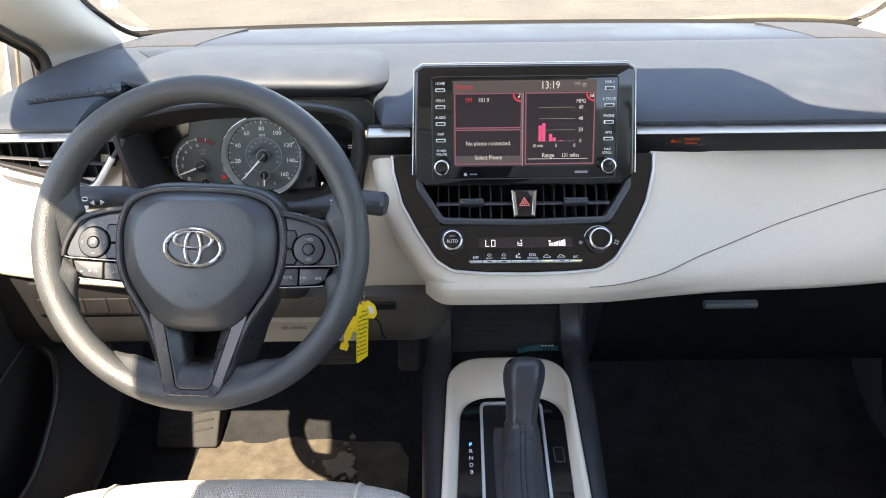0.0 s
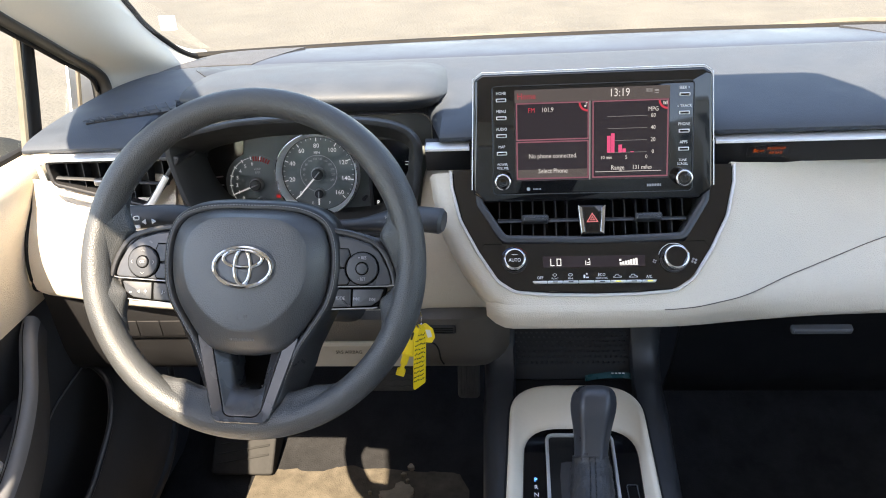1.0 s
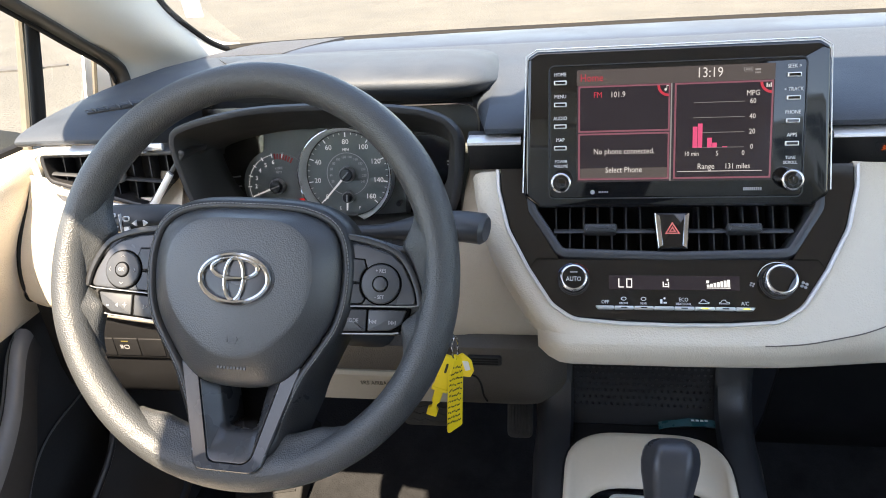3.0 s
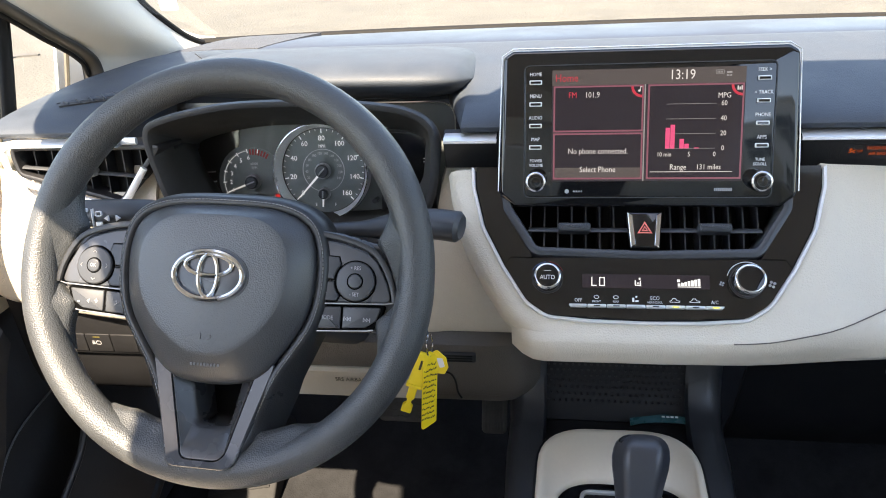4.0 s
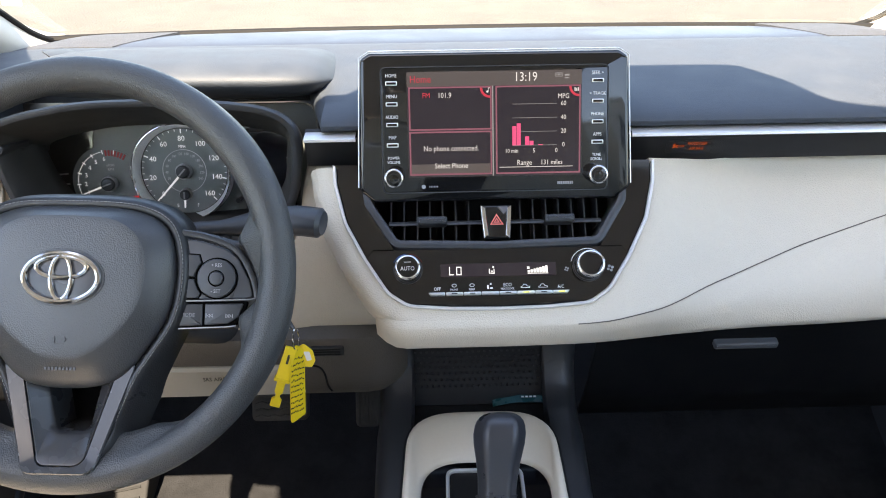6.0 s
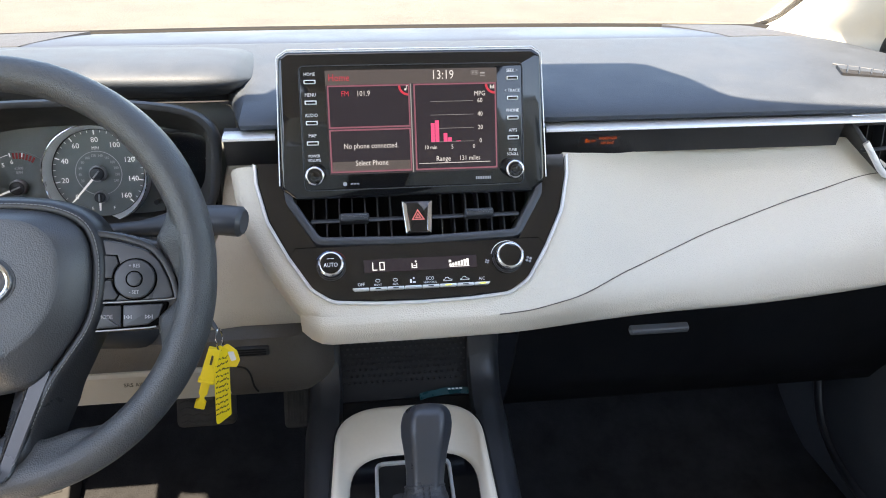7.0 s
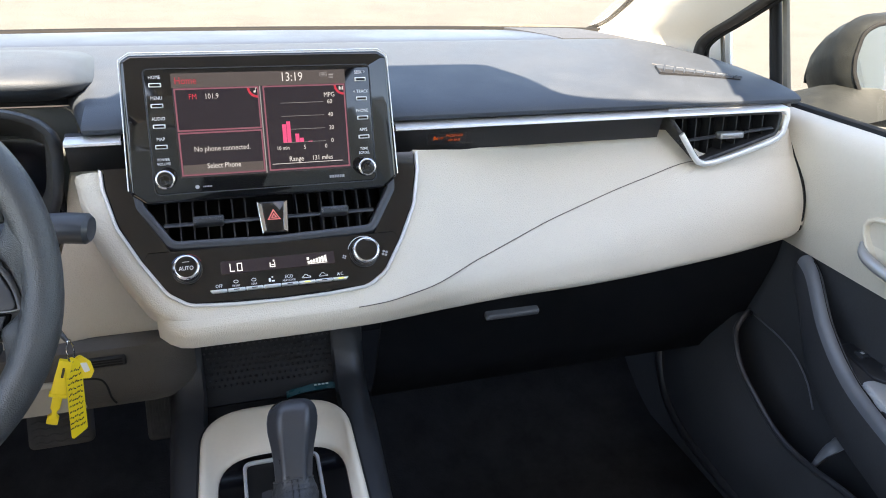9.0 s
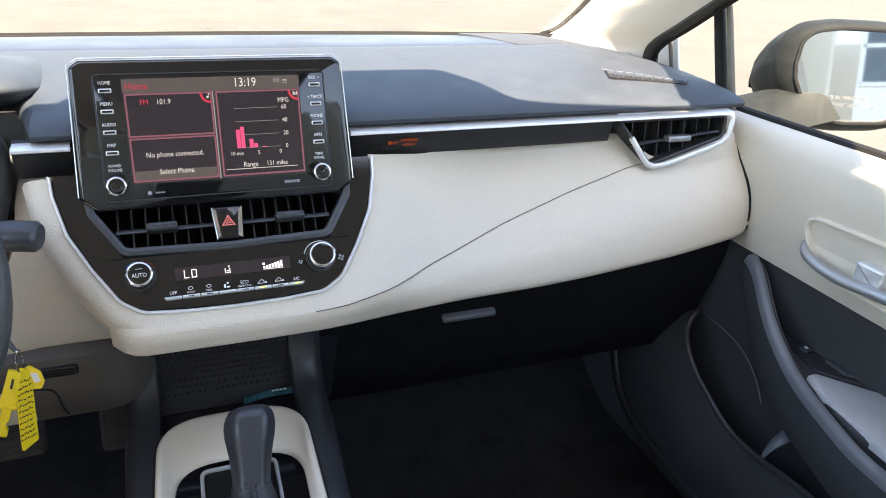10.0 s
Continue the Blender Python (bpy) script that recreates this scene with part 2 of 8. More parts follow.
KNOB = material("smooth_black_knob_skin", (0.034, 0.036, 0.042), 0.33, grain=0.12, grain_size=0.0011, kind="cells", vary=0.1, patch=0.03)
PAINT = material("dusty_dark_grey_plastic", (0.016, 0.0175, 0.0165), 0.65, grain=0.25, grain_size=0.004, vary=0.35, patch=0.02, wear=0.1, spec=0.2)
PAINT_WHITE = material("white_body_paint", (0.75, 0.75, 0.73), 0.25, vary=0.04, patch=0.2)
MIRROR = material("mirror_glass", (0.82, 0.84, 0.84), 0.02, metal=1.0, vary=0.02, wear=0.01)
GROUND = material("pale_concrete_lot", (0.102, 0.096, 0.083), 0.9, grain=0.9, grain_size=0.03, vary=0.18, patch=0.5, spec=0.2)
GROUND_DARK = material("darker_band_on_concrete", (0.09, 0.085, 0.078), 0.9, grain=0.4, grain_size=0.02, vary=0.3, patch=0.2, spec=0.2)
WALLPAINT = material("pale_grey_wall_paint", (0.80, 0.80, 0.78), 0.8, grain=0.2, grain_size=0.02, vary=0.08, patch=0.8)
WINDOW_DARK = material("dark_blue_window_glass", (0.05, 0.07, 0.09), 0.08, vary=0.1, patch=0.6)
HEADLINER = material("pale_headliner_cloth", (0.72, 0.71, 0.68), 0.95, grain=0.4, grain_size=0.002, vary=0.05, patch=0.2)
GLASS = glass_material("clear_car_glass", (0.97, 0.985, 0.975), 0.0, 1.3)
LABEL_PALE = paper_material("thin_pale_label_paper", (0.95, 0.95, 0.93), 0.32)
LABEL_GREY = paper_material("thin_grey_label_print", (0.42, 0.42, 0.40), 0.35)
LENS = glass_material("clear_cluster_lens", (0.97, 0.98, 0.98), 0.02, 1.16)


# ---- mesh helpers ----
def frame_at(origin, tilt, x=(1, 0, 0)):
    """Local x across the car, y up a face that leans back by tilt degrees, z out of it towards the cabin."""
    a = radians(tilt)
    up, out = Vector((0, math.sin(a), math.cos(a))), Vector((0, -math.cos(a), math.sin(a)))
    ax = Vector((1, 0, 0))
    return Matrix(((ax.x, up.x, out.x, origin[0]), (ax.y, up.y, out.y, origin[1]), (ax.z, up.z, out.z, origin[2]), (0, 0, 0, 1)))


FLAT = Matrix.Identity(4)


def thing(name, at, label, category, group="", kind=""):
    ob = new(name)
    ob.location = at
    ob.empty_display_size = 0.02
    return tagged(ob, label, category, group, kind)


def part(name, bm, mat, parent=None, label="", smooth=40, facing=None):
    """Links a bmesh, in world metres, as one mesh object under a thing or a part. facing: a place that an open sheet turns to."""
    bmesh.ops.recalc_face_normals(bm, faces=bm.faces[:])
    if facing:
        for f in bm.faces:
            f.normal_update()
            if f.normal.dot(Vector(facing) - f.calc_center_median()) < 0:
                f.normal_flip()
    me = bpy.data.meshes.new(name)
    bm.to_mesh(me)
    bm.free()
    me.materials.append(mat)
    if smooth:
        me.polygons.foreach_set("use_smooth", [True] * len(me.polygons))
        me.set_sharp_from_angle(angle=radians(smooth))
    ob = new(name, me)
    if parent:
        ob.parent = parent
        ob.matrix_parent_inverse = Matrix.Translation(-parent.location) if parent.type == "EMPTY" else Matrix.Identity(4)
    if label:
        ob["label"] = label
    return ob


def whole(name, bm, mat, label, category, kind="", smooth=40, group="", facing=None):
    return tagged(part(name, bm, mat, None, "", smooth, facing), label, category, group, kind)


def rounded(pts, r, n=5):
    """A polygon with its corners rounded; r is one radius or one for each corner."""
    out, c = [], len(pts)
    for i in range(c):
        p, a, b = Vector(pts[i]), Vector(pts[i - 1]), Vector(pts[(i + 1) % c])
        rad = r[i] if isinstance(r, (list, tuple)) else r
        d1, d2 = (a - p), (b - p)
        ang = d1.angle(d2) if d1.length and d2.length else math.pi
        if rad <= 0 or ang > 3.1:
            out.append((p.x, p.y))
            continue
        t = min(rad / math.tan(ang / 2), d1.length * 0.49, d2.length * 0.49)
        q1, q2 = p + d1.normalized() * t, p + d2.normalized() * t
        for k in range(n + 1):
            f = k / n
            q = q1 * (1 - f) ** 2 + p * 2 * f * (1 - f) + q2 * f ** 2
            out.append((q.x, q.y))
    return out


def mirrored(pts, s):
    return [(s * x, y) for x, y in (pts if s > 0 else pts[::-1])]


def circle(r, n=40, cx=0.0, cy=0.0, ry=None):
    return [(cx + r * math.cos(2 * math.pi * i / n), cy + (ry or r) * math.sin(2 * math.pi * i / n)) for i in range(n)]


def rect(x0, y0, x1, y1):
    return [(x0, y0), (x1, y0), (x1, y1), (x0, y1)]


def grown(pts, w):
    """The outline moved outwards by w (inwards: minus)."""
    area = sum(pts[i - 1][0] * pts[i][1] - pts[i][0] * pts[i - 1][1] for i in range(len(pts)))
    sgn = 1 if area > 0 else -1
    out, c = [], len(pts)
    for i in range(c):
        p, a, b = Vector(pts[i]), Vector(pts[i - 1]), Vector(pts[(i + 1) % c])
        e1, e2 = (p - a), (b - p)
        e1 = e1.normalized() if e1.length > 1e-9 else e2.normalized()
        e2 = e2.normalized() if e2.length > 1e-9 else e1
        n = Vector((e1.y + e2.y, -e1.x - e2.x)) * sgn
        n = n.normalized() if n.length > 1e-6 else Vector((e1.y, -e1.x)) * sgn
        k = max(n.dot(Vector((e1.y, -e1.x)) * sgn), 0.5)
        out.append(tuple(p + n * (w / k)))
    return out


def prism(bm, pts, M, d0, d1, bevel=0.0, seg=3):
    """An outline in the plane of M, standing from d0 to d1 along its normal, with a rounded front edge."""
    loops = [[(x, y, d0) for x, y in pts]]
    if bevel:
        for k in range(seg + 1):
            a = math.pi / 2 * k / seg
            ins = bevel * (1 - math.cos(a))
            loops.append([(x, y, d1 - bevel + bevel * math.sin(a)) for x, y in (grown(pts, -ins) if ins else pts)])
    else:
        loops.append([(x, y, d1) for x, y in pts])
    vs = [[bm.verts.new(M @ Vector(p)) for p in lp] for lp in loops]
    n = len(pts)
    for a, b in zip(vs, vs[1:]):
        for i in range(n):
            bm.faces.new((a[i], a[(i + 1) % n], b[(i + 1) % n], b[i]))
    bm.faces.new(vs[0][::-1])
    bm.faces.new(vs[-1])
    return bm


def hoop(bm, outer, inner, M, d0, d1, bevel=0.0):
    """A flat ring between two outlines with as many points each."""
    n = len(outer)
    loops = [[(*p, d0) for p in outer], [(*p, d1 - bevel) for p in outer]]
    if bevel:
        loops += [[(*p, d1 - bevel * 0.3) for p in grown(outer, -bevel * 0.3)], [(*p, d1) for p in grown(outer, -bevel)],
                  [(*p, d1) for p in grown(inner, bevel)], [(*p, d1 - bevel * 0.3) for p in grown(inner, bevel * 0.3)]]
    loops += [[(*p, d1 - bevel) for p in inner], [(*p, d0) for p in inner]]
    vs = [[bm.verts.new(M @ Vector(p)) for p in lp] for lp in loops]
    for a, b in zip(vs, vs[1:] + vs[:1]):
        for i in range(n):
            bm.faces.new((a[i], a[(i + 1) % n], b[(i + 1) % n], b[i]))
    return bm


def box(bm, M, x0, x1, y0, y1, z0, z1, bevel=0.0):
    return prism(bm, rect(x0, y0, x1, y1), M, z0, z1, bevel, 2)


def grid(bm, rows, close_u=False, close_v=False):
    vs = [[bm.verts.new(p) for p in row] for row in rows]
    nu, nv = len(vs), len(vs[0])
    for i in range(nu - (0 if close_u else 1)):
        for j in range(nv - (0 if close_v else 1)):
            quad = (vs[i][j], vs[(i + 1) % nu][j], vs[(i + 1) % nu][(j + 1) % nv], vs[i][(j + 1) % nv])
            bm.faces.new(quad)
    return vs


def thick(bm, t, seen_from=(-0.05, 0.15, 1.05)):
    """Gives an open sheet a depth of t metres, away from a place that sees its good side."""
    bmesh.ops.recalc_face_normals(bm, faces=bm.faces[:])
    if sum(f.normal.dot(Vector(seen_from) - f.calc_center_median()) * f.calc_area() for f in bm.faces) < 0:
        for f in bm.faces:
            f.normal_flip()
    bm.normal_update()
    faces, rim = bm.faces[:], [e for e in bm.edges if len(e.link_faces) == 1]
    twin = {v: bm.verts.new(v.co - v.normal * abs(t)) for v in bm.verts[:]}
    for f in faces:
        bm.faces.new([twin[v] for v in reversed(f.verts)])
    for e in rim:
        a, c = e.verts
        bm.faces.new((a, c, twin[c], twin[a]))
    return bm


def spline(pts, n):
    """n + 1 points on a smooth curve through pts."""
    pts = [Vector(p) for p in pts]
    out, c = [], len(pts) - 1
    for k in range(n + 1):
        u = k / n * c
        i = min(int(u), c - 1)
        f = u - i
        p0, p1, p2, p3 = pts[max(i - 1, 0)], pts[i], pts[i + 1], pts[min(i + 2, c)]
        out.append(0.5 * ((2 * p1) + (p2 - p0) * f + (2 * p0 - 5 * p1 + 4 * p2 - p3) * f * f + (3 * p1 - p0 - 3 * p2 + p3) * f ** 3))
    return out


def tube(bm, pts, r, n=10, closed=False, flat=1.0, up=(0, 0, 1)):
    """A pipe along pts; r is one radius or one for each point."""
    pts = [Vector(p) for p in pts]
    c, rows = len(pts), []
    for i, p in enumerate(pts):
        a = pts[i - 1] if (i or closed) else p
        b = pts[(i + 1) % c] if (i < c - 1 or closed) else p
        d = (b - a).normalized()
        s = d.cross(Vector(up))
        s = s.normalized() if s.length > 1e-4 else d.orthogonal().normalized()
        w = s.cross(d).normalized()
        rad = r[i] if isinstance(r, (list, tuple)) else r
        rows.append([p + s * (rad * math.cos(2 * math.pi * k / n)) + w * (rad * flat * math.sin(2 * math.pi * k / n)) for k in range(n)])
    vs = grid(bm, rows, close_u=closed, close_v=True)
    if not closed:
        bm.faces.new(vs[0])
        bm.faces.new(vs[-1][::-1])
    return bm


def stitches(bm, pts, length=0.0035, gap=0.0015, r=0.0005):
    """Short threads laid along a line."""
    pts = [Vector(p) for p in pts]
    run, on = 0.0, True
    dist = [0.0]
    for a, b in zip(pts, pts[1:]):
        dist.append(dist[-1] + (b - a).length)

    def where(s):
        for i in range(len(pts) - 1):
            if dist[i + 1] >= s:
                f = (s - dist[i]) / max(dist[i + 1] - dist[i], 1e-9)
                return pts[i].lerp(pts[i + 1], f)
        return pts[-1]
    while run + length < dist[-1]:
        tube(bm, [where(run), where(run + length)], r, 5)
        run += length + gap
    return bm


def text(name, words, size, M, x, y, mat, parent, d=0.0008, align="CENTER", label="", wide=0.84):
    cu = bpy.data.curves.new(name, "FONT")
    cu.body, cu.size, cu.align_x, cu.align_y, cu.extrude = words, size, align, "CENTER", 0.00012
    cu.resolution_u = 2
    tmp = bpy.data.objects.new(name, cu)
    me = bpy.data.meshes.new_from_object(tmp)
    bpy.data.objects.remove(tmp)
    me.transform(M @ Matrix.Translation((x, y, d)) @ Matrix.Diagonal((wide, 1, 1, 1)))
    me.materials.clear()
    me.materials.append(mat)
    ob = new(name, me)
    ob.parent = parent
    ob.matrix_parent_inverse = Matrix.Translation(-parent.location) if parent.type == "EMPTY" else Matrix.Identity(4)
    if label:
        ob["label"] = label
    return ob


def plate(name, pts, M, d, mat, parent, label="", h=0.0006):
    return part(name, prism(bmesh.new(), pts, M, d, d + h), mat, parent, label, 0)


def soft(x, xs, ys):
    """A smooth curve through a few places."""
    if x <= xs[0]:
        return ys[0]
    if x >= xs[-1]:
        return ys[-1]
    n = len(xs)
    d = [(ys[i + 1] - ys[i]) / (xs[i + 1] - xs[i]) for i in range(n - 1)]
    m = [d[0]] + [0.0 if d[i - 1] * d[i] <= 0 else 2 * d[i - 1] * d[i] / (d[i - 1] + d[i]) for i in range(1, n - 1)] + [d[-1]]
    i = max(k for k in range(n - 1) if xs[k] <= x)
    h = xs[i + 1] - xs[i]
    t = (x - xs[i]) / h
    return (2 * t ** 3 - 3 * t ** 2 + 1) * ys[i] + (t ** 3 - 2 * t ** 2 + t) * h * m[i] + (3 * t ** 2 - 2 * t ** 3) * ys[i + 1] + (t ** 3 - t ** 2) * h * m[i + 1]


# ---- outside ----
def build_ground():
    bm = bmesh.new()
    rows = []
    for i in range(61):
        u = -1 + i / 30
        x = math.copysign(abs(u) ** 3 * 900 + abs(u) * 6, u)
        row = []
        for j in range(61):
            v = -1 + j / 30
            y = math.copysign(abs(v) ** 3 * 900 + abs(v) * 6, v)
            row.append((x, y, -0.30 + 0.012 * noise.noise((x * 0.4, y * 0.4, 0))))
        rows.append(row)
    grid(bm, rows)
    whole("ground", bm, GROUND, "pale sunlit concrete lot around the parked car", "ground", "structure")


build_ground()


def stain(x, y, rx, ry, seed, mat, label):
    bm = bmesh.new()
    pts = []
    for i in range(40):
        a = 2 * math.pi * i / 40
        k = 1 + 0.35 * noise.noise((math.cos(a) * 1.5 + seed, math.sin(a) * 1.5, seed))
        pts.append((x + rx * k * math.cos(a), y + ry * k * math.sin(a)))
    prism(bm, pts, Matrix.Translation((0, 0, -0.30)), -0.05, 0.016)
    whole("stain", bm, mat, label, "stain", "structure")


stain(-6.2, 7.2, 1.0, 0.14, 3.0, GROUND_DARK, "long narrow darker band on pale concrete")


def build_building():
    b = thing("warehouse", (9, -20, -0.3), "pale grey warehouse wall with dark gridded windows across the lot", "building")
    M = frame_at((9, -20, -0.3), 0)
    flip = M @ Matrix.Rotation(math.pi, 4, "Y")
    bm = bmesh.new()
    box(bm, flip, -16, 16, 0, 7.5, -8, 0)
    part("wall", bm, WALLPAINT, b, "", 0)
    bm = bmesh.new()
    box(bm, flip, -16.2, 16.2, 7.5, 7.8, -8.2, 0.15)
    part("roof", bm, WALLPAINT, b, "", 0)
    for cx in (-9.0, -3.0, 3.0, 8.0):
        for cz in (1.2, 4.4):
            w = part("window", box(bmesh.new(), flip, cx - 1.6, cx + 1.6, cz, cz + 2.0, -0.05, 0.02), WINDOW_DARK, b, "dark window pane", 0)
            bm = bmesh.new()
            for k in range(4):
                x = cx - 1.6 + 3.2 * k / 3
                box(bm, flip, x - 0.05, x + 0.05, cz, cz + 2.0, 0.02, 0.06)
            for k in range(3):
                z = cz + 2.0 * k / 2
                box(bm, flip, cx - 1.6, cx + 1.6, z - 0.05, z + 0.05, 0.02, 0.06)
            part("mullion", bm, PAINT_WHITE, w, "", 0)


build_building()

# ---- the car's shell ----
# Windscreen: from the cowl at y 1.49, z 0.77 to the header at y 0.62, z 1.36.
HEAD_Y, HEAD_Z, RAIL_X, RAIL_Z = 0.62, 1.36, 0.60, 1.33


def shell_x(z):
    """Half the width between the side windows at a height."""
    return 0.785 - (0.785 - RAIL_X) * max(0, (z - 0.72) / (RAIL_Z - 0.72)) ** 1.7


def build_floor():
    bm = bmesh.new()
    rows = []
    prof = spline([(0, -1.6, 0.02), (0, 0.6, 0.0), (0, 1.15, 0.0), (0, 1.42, 0.12), (0, 1.62, 0.36), (0, 1.66, 0.70)], 30)
    for i in range(33):
        x = -0.80 + 1.6 * i / 32
        hump = 0.10 * math.exp(-(x / 0.14) ** 4)
        rows.append([(x, p.y, p.z + hump * float(np.interp(p.y, (1.2, 1.42), (1, 0))) + 0.004 * noise.noise((x * 12, p.y * 12, 0))) for p in prof])
    grid(bm, rows)
    thick(bm, -0.02)
    whole("floor", bm, CARPET, "black carpeted car floor rising to the firewall", "floor", "structure")
    bm = bmesh.new()
    rows = []
    for i in range(17):
        x = -0.60 + 0.42 * i / 16
        rows.append([(x, 0.62 + 0.622 * j / 16, 0.010 + 0.003 * noise.noise((x * 20, j * 0.6, 2))) for j in range(17)])
    grid(bm, rows)
    thick(bm, 0.008)
    whole("floor_mat", bm, MAT_DUST, "dusty dark floor mat with dried pale mud", "mat")
    bm = bmesh.new()
    for k in range(16):
        x, y, r = (-0.305, 1.125, 0.034) if k == 0 else (random.gauss(-0.295, 0.035), random.gauss(1.125, 0.035), random.uniform(0.0015, 0.007))
        n = 64 if k == 0 else 16
        pts = []
        for q in range(n):
            a = 2 * math.pi * q / n
            c = (math.cos(a), math.sin(a))
            w = 1 + 0.7 * noise.noise((1.5 * c[0], 1.5 * c[1], k * 3.1)) + (0.35 * noise.noise((5 * c[0], 5 * c[1], 7.7)) if k == 0 else 0)
            pts.append((x + r * w * c[0], y + 0.7 * r * w * c[1]))
        prism(bm, pts, Matrix.Translation((0, 0, 0.014)), 0, 0.0068 + 0.00004 * k)
    whole("dried_mud", bm, MUD, "smear and flakes of dried pale mud on the floor mat", "mud", "stuff")


build_floor()


def build_shell():
    # Roof with its curved leading edge; unseen bulges there shape the shadow on the dash.
    bm = bmesh.new()
    rows = []
    for i in range(81):
        u = -1 + i / 40
        x = u * (RAIL_X + 0.005)
        front = 0.548 + 0.149 / (1 + math.exp((abs(x + 0.03) - 0.236) / 0.008))                 # added bulge, casts the shadow's middle step
        front += 0.040 * math.exp(-(x - 0.21) / 0.05) if x > 0.21 else 0.0
        front += 0.067 / (1 + math.exp((x + 0.27) / 0.01))                                       # added bulge, deepens the shadow on the driver's side
        rows.append([(x, front + (-1.75 - front) * j / 8, HEAD_Z + 0.02 - 0.05 * u * u + 0.05 * math.sin(math.pi * min(1, j / 8))) for j in range(9)])
    grid(bm, rows)
    thick(bm, 0.03)
    whole("roof", bm, HEADLINER, "pale cloth headliner under the car's roof", "roof", "structure")
    # Rear bulkhead up to the rear window, closing the cabin.
    bm = bmesh.new()
    box(bm, frame_at((0, -1.75, 0), 0), -0.80, 0.80, -0.02, 0.88, -0.03, 0.0)
    whole("wall_rear", bm, BLACK_SOFT, "dark panel closing the back of the cabin", "wall", "structure", 0)
    # Rear window frame: broad pillars, the shelf's edge and the roof's rear edge round the glass.
    # Unseen; added to keep bright sky out of the gloss panel's reflection.
    ol = rect(-0.80, 0.86, 0.80, HEAD_Z + 0.02)
    bm = bmesh.new()
    hoop(bm, ol, rect(-0.60, 0.90, 0.60, HEAD_Z - 0.03), frame_at((0, -1.72, 0), 0), -0.05, 0.0)
    whole("trim_rear_window", bm, PILLAR, "unseen pale trim panels added round the rear window", "trim", "structure", 0)
    # Windscreen glass, bowed across.
    bm = bmesh.new()
    rows = []
    for i in range(25):
        u = -1 + i / 12
        row = []
        for j in range(7):
            f = j / 6
            y = 1.515 + (HEAD_Y + 0.05 - 1.515) * f - (0.055 + 0.075 * f) * abs(u) ** 2.4
            row.append((u * (0.705 + (RAIL_X + 0.02 - 0.705) * f), y, 0.758 + (HEAD_Z - 0.758 + 0.01) * f - 0.03 * f * u * u))
        rows.append(row)
    grid(bm, rows)
    glass = whole("windscreen", bm, GLASS, "clear dusty windscreen glass", "windscreen", "structure", facing=(0, 0.2, 0.6))
    glass.visible_shadow = False


build_shell()


def build_sticker():
    # A small label on the inside of the windscreen's lower corner.
    o, ax, ay = Vector((-0.6415, 1.3275, 0.8455)), Vector((0.93, 0.36, -0.07)), Vector((-0.30, -0.80, 0.52))
    ax.normalize()
    ay = (ay - ax * ay.dot(ax)).normalized()
    az = ax.cross(ay)
    az = az if az.y < 0 else -az
    M = Matrix(((ax.x, ay.x, az.x, o.x), (ax.y, ay.y, az.y, o.y), (ax.z, ay.z, az.z, o.z), (0, 0, 0, 1)))
    s = whole("windscreen_sticker", prism(bmesh.new(), rounded(rect(-0.0125, -0.024, 0.0125, 0.024), 0.002, 2), M, 0.0, 0.0006), LABEL_PALE, "small white paper label stuck inside the windscreen corner", "sticker", smooth=0)
    part("printed_panel", prism(bmesh.new(), rect(-0.0100, -0.0205, -0.0035, 0.0190), M, 0.0007, 0.0009), LABEL_GREY, s, "grey printed block", 0)
    part("printed_panel", prism(bmesh.new(), rect(-0.0020, -0.0205, 0.0100, 0.0190), M, 0.0007, 0.0009), LABEL_GREY, s, "pale grey printed block", 0)


build_sticker()


SEAL_LINE = [(0.733, 1.268, 0.728), (0.733, 1.272, 0.768), (0.732, 1.252, 0.793), (0.731, 1.192, 0.829), (0.730, 1.140, 0.861), (0.729, 1.085, 0.894), (0.726, 1.040, 0.921), (0.716, 0.90, 1.010), (0.688, 0.60, 1.190), (0.612, 0.39, 1.320)]
# The right edge's unseen top swings inboard, shaped to shade the dash's right end.
SCREEN_LINE = {-1: [(0.630, 1.478, 0.752), (0.6494, 1.460, 0.757), (0.6679, 1.420, 0.777), (0.6813, 1.380, 0.808), (0.6906, 1.340, 0.843), (0.693, 1.300, 0.884), (0.685, 1.12, 1.03), (0.640, 0.86, 1.20), (0.585, 0.58, 1.36)],
               1: [(0.630, 1.480, 0.756), (0.6428, 1.470, 0.766), (0.664, 1.450, 0.782), (0.679, 1.420, 0.812), (0.6835, 1.385, 0.841), (0.690, 1.330, 0.882), (0.685, 1.12, 1.03), (0.632, 0.90, 1.19), (0.552, 0.70, 1.31), (0.505, 0.58, 1.36)]}


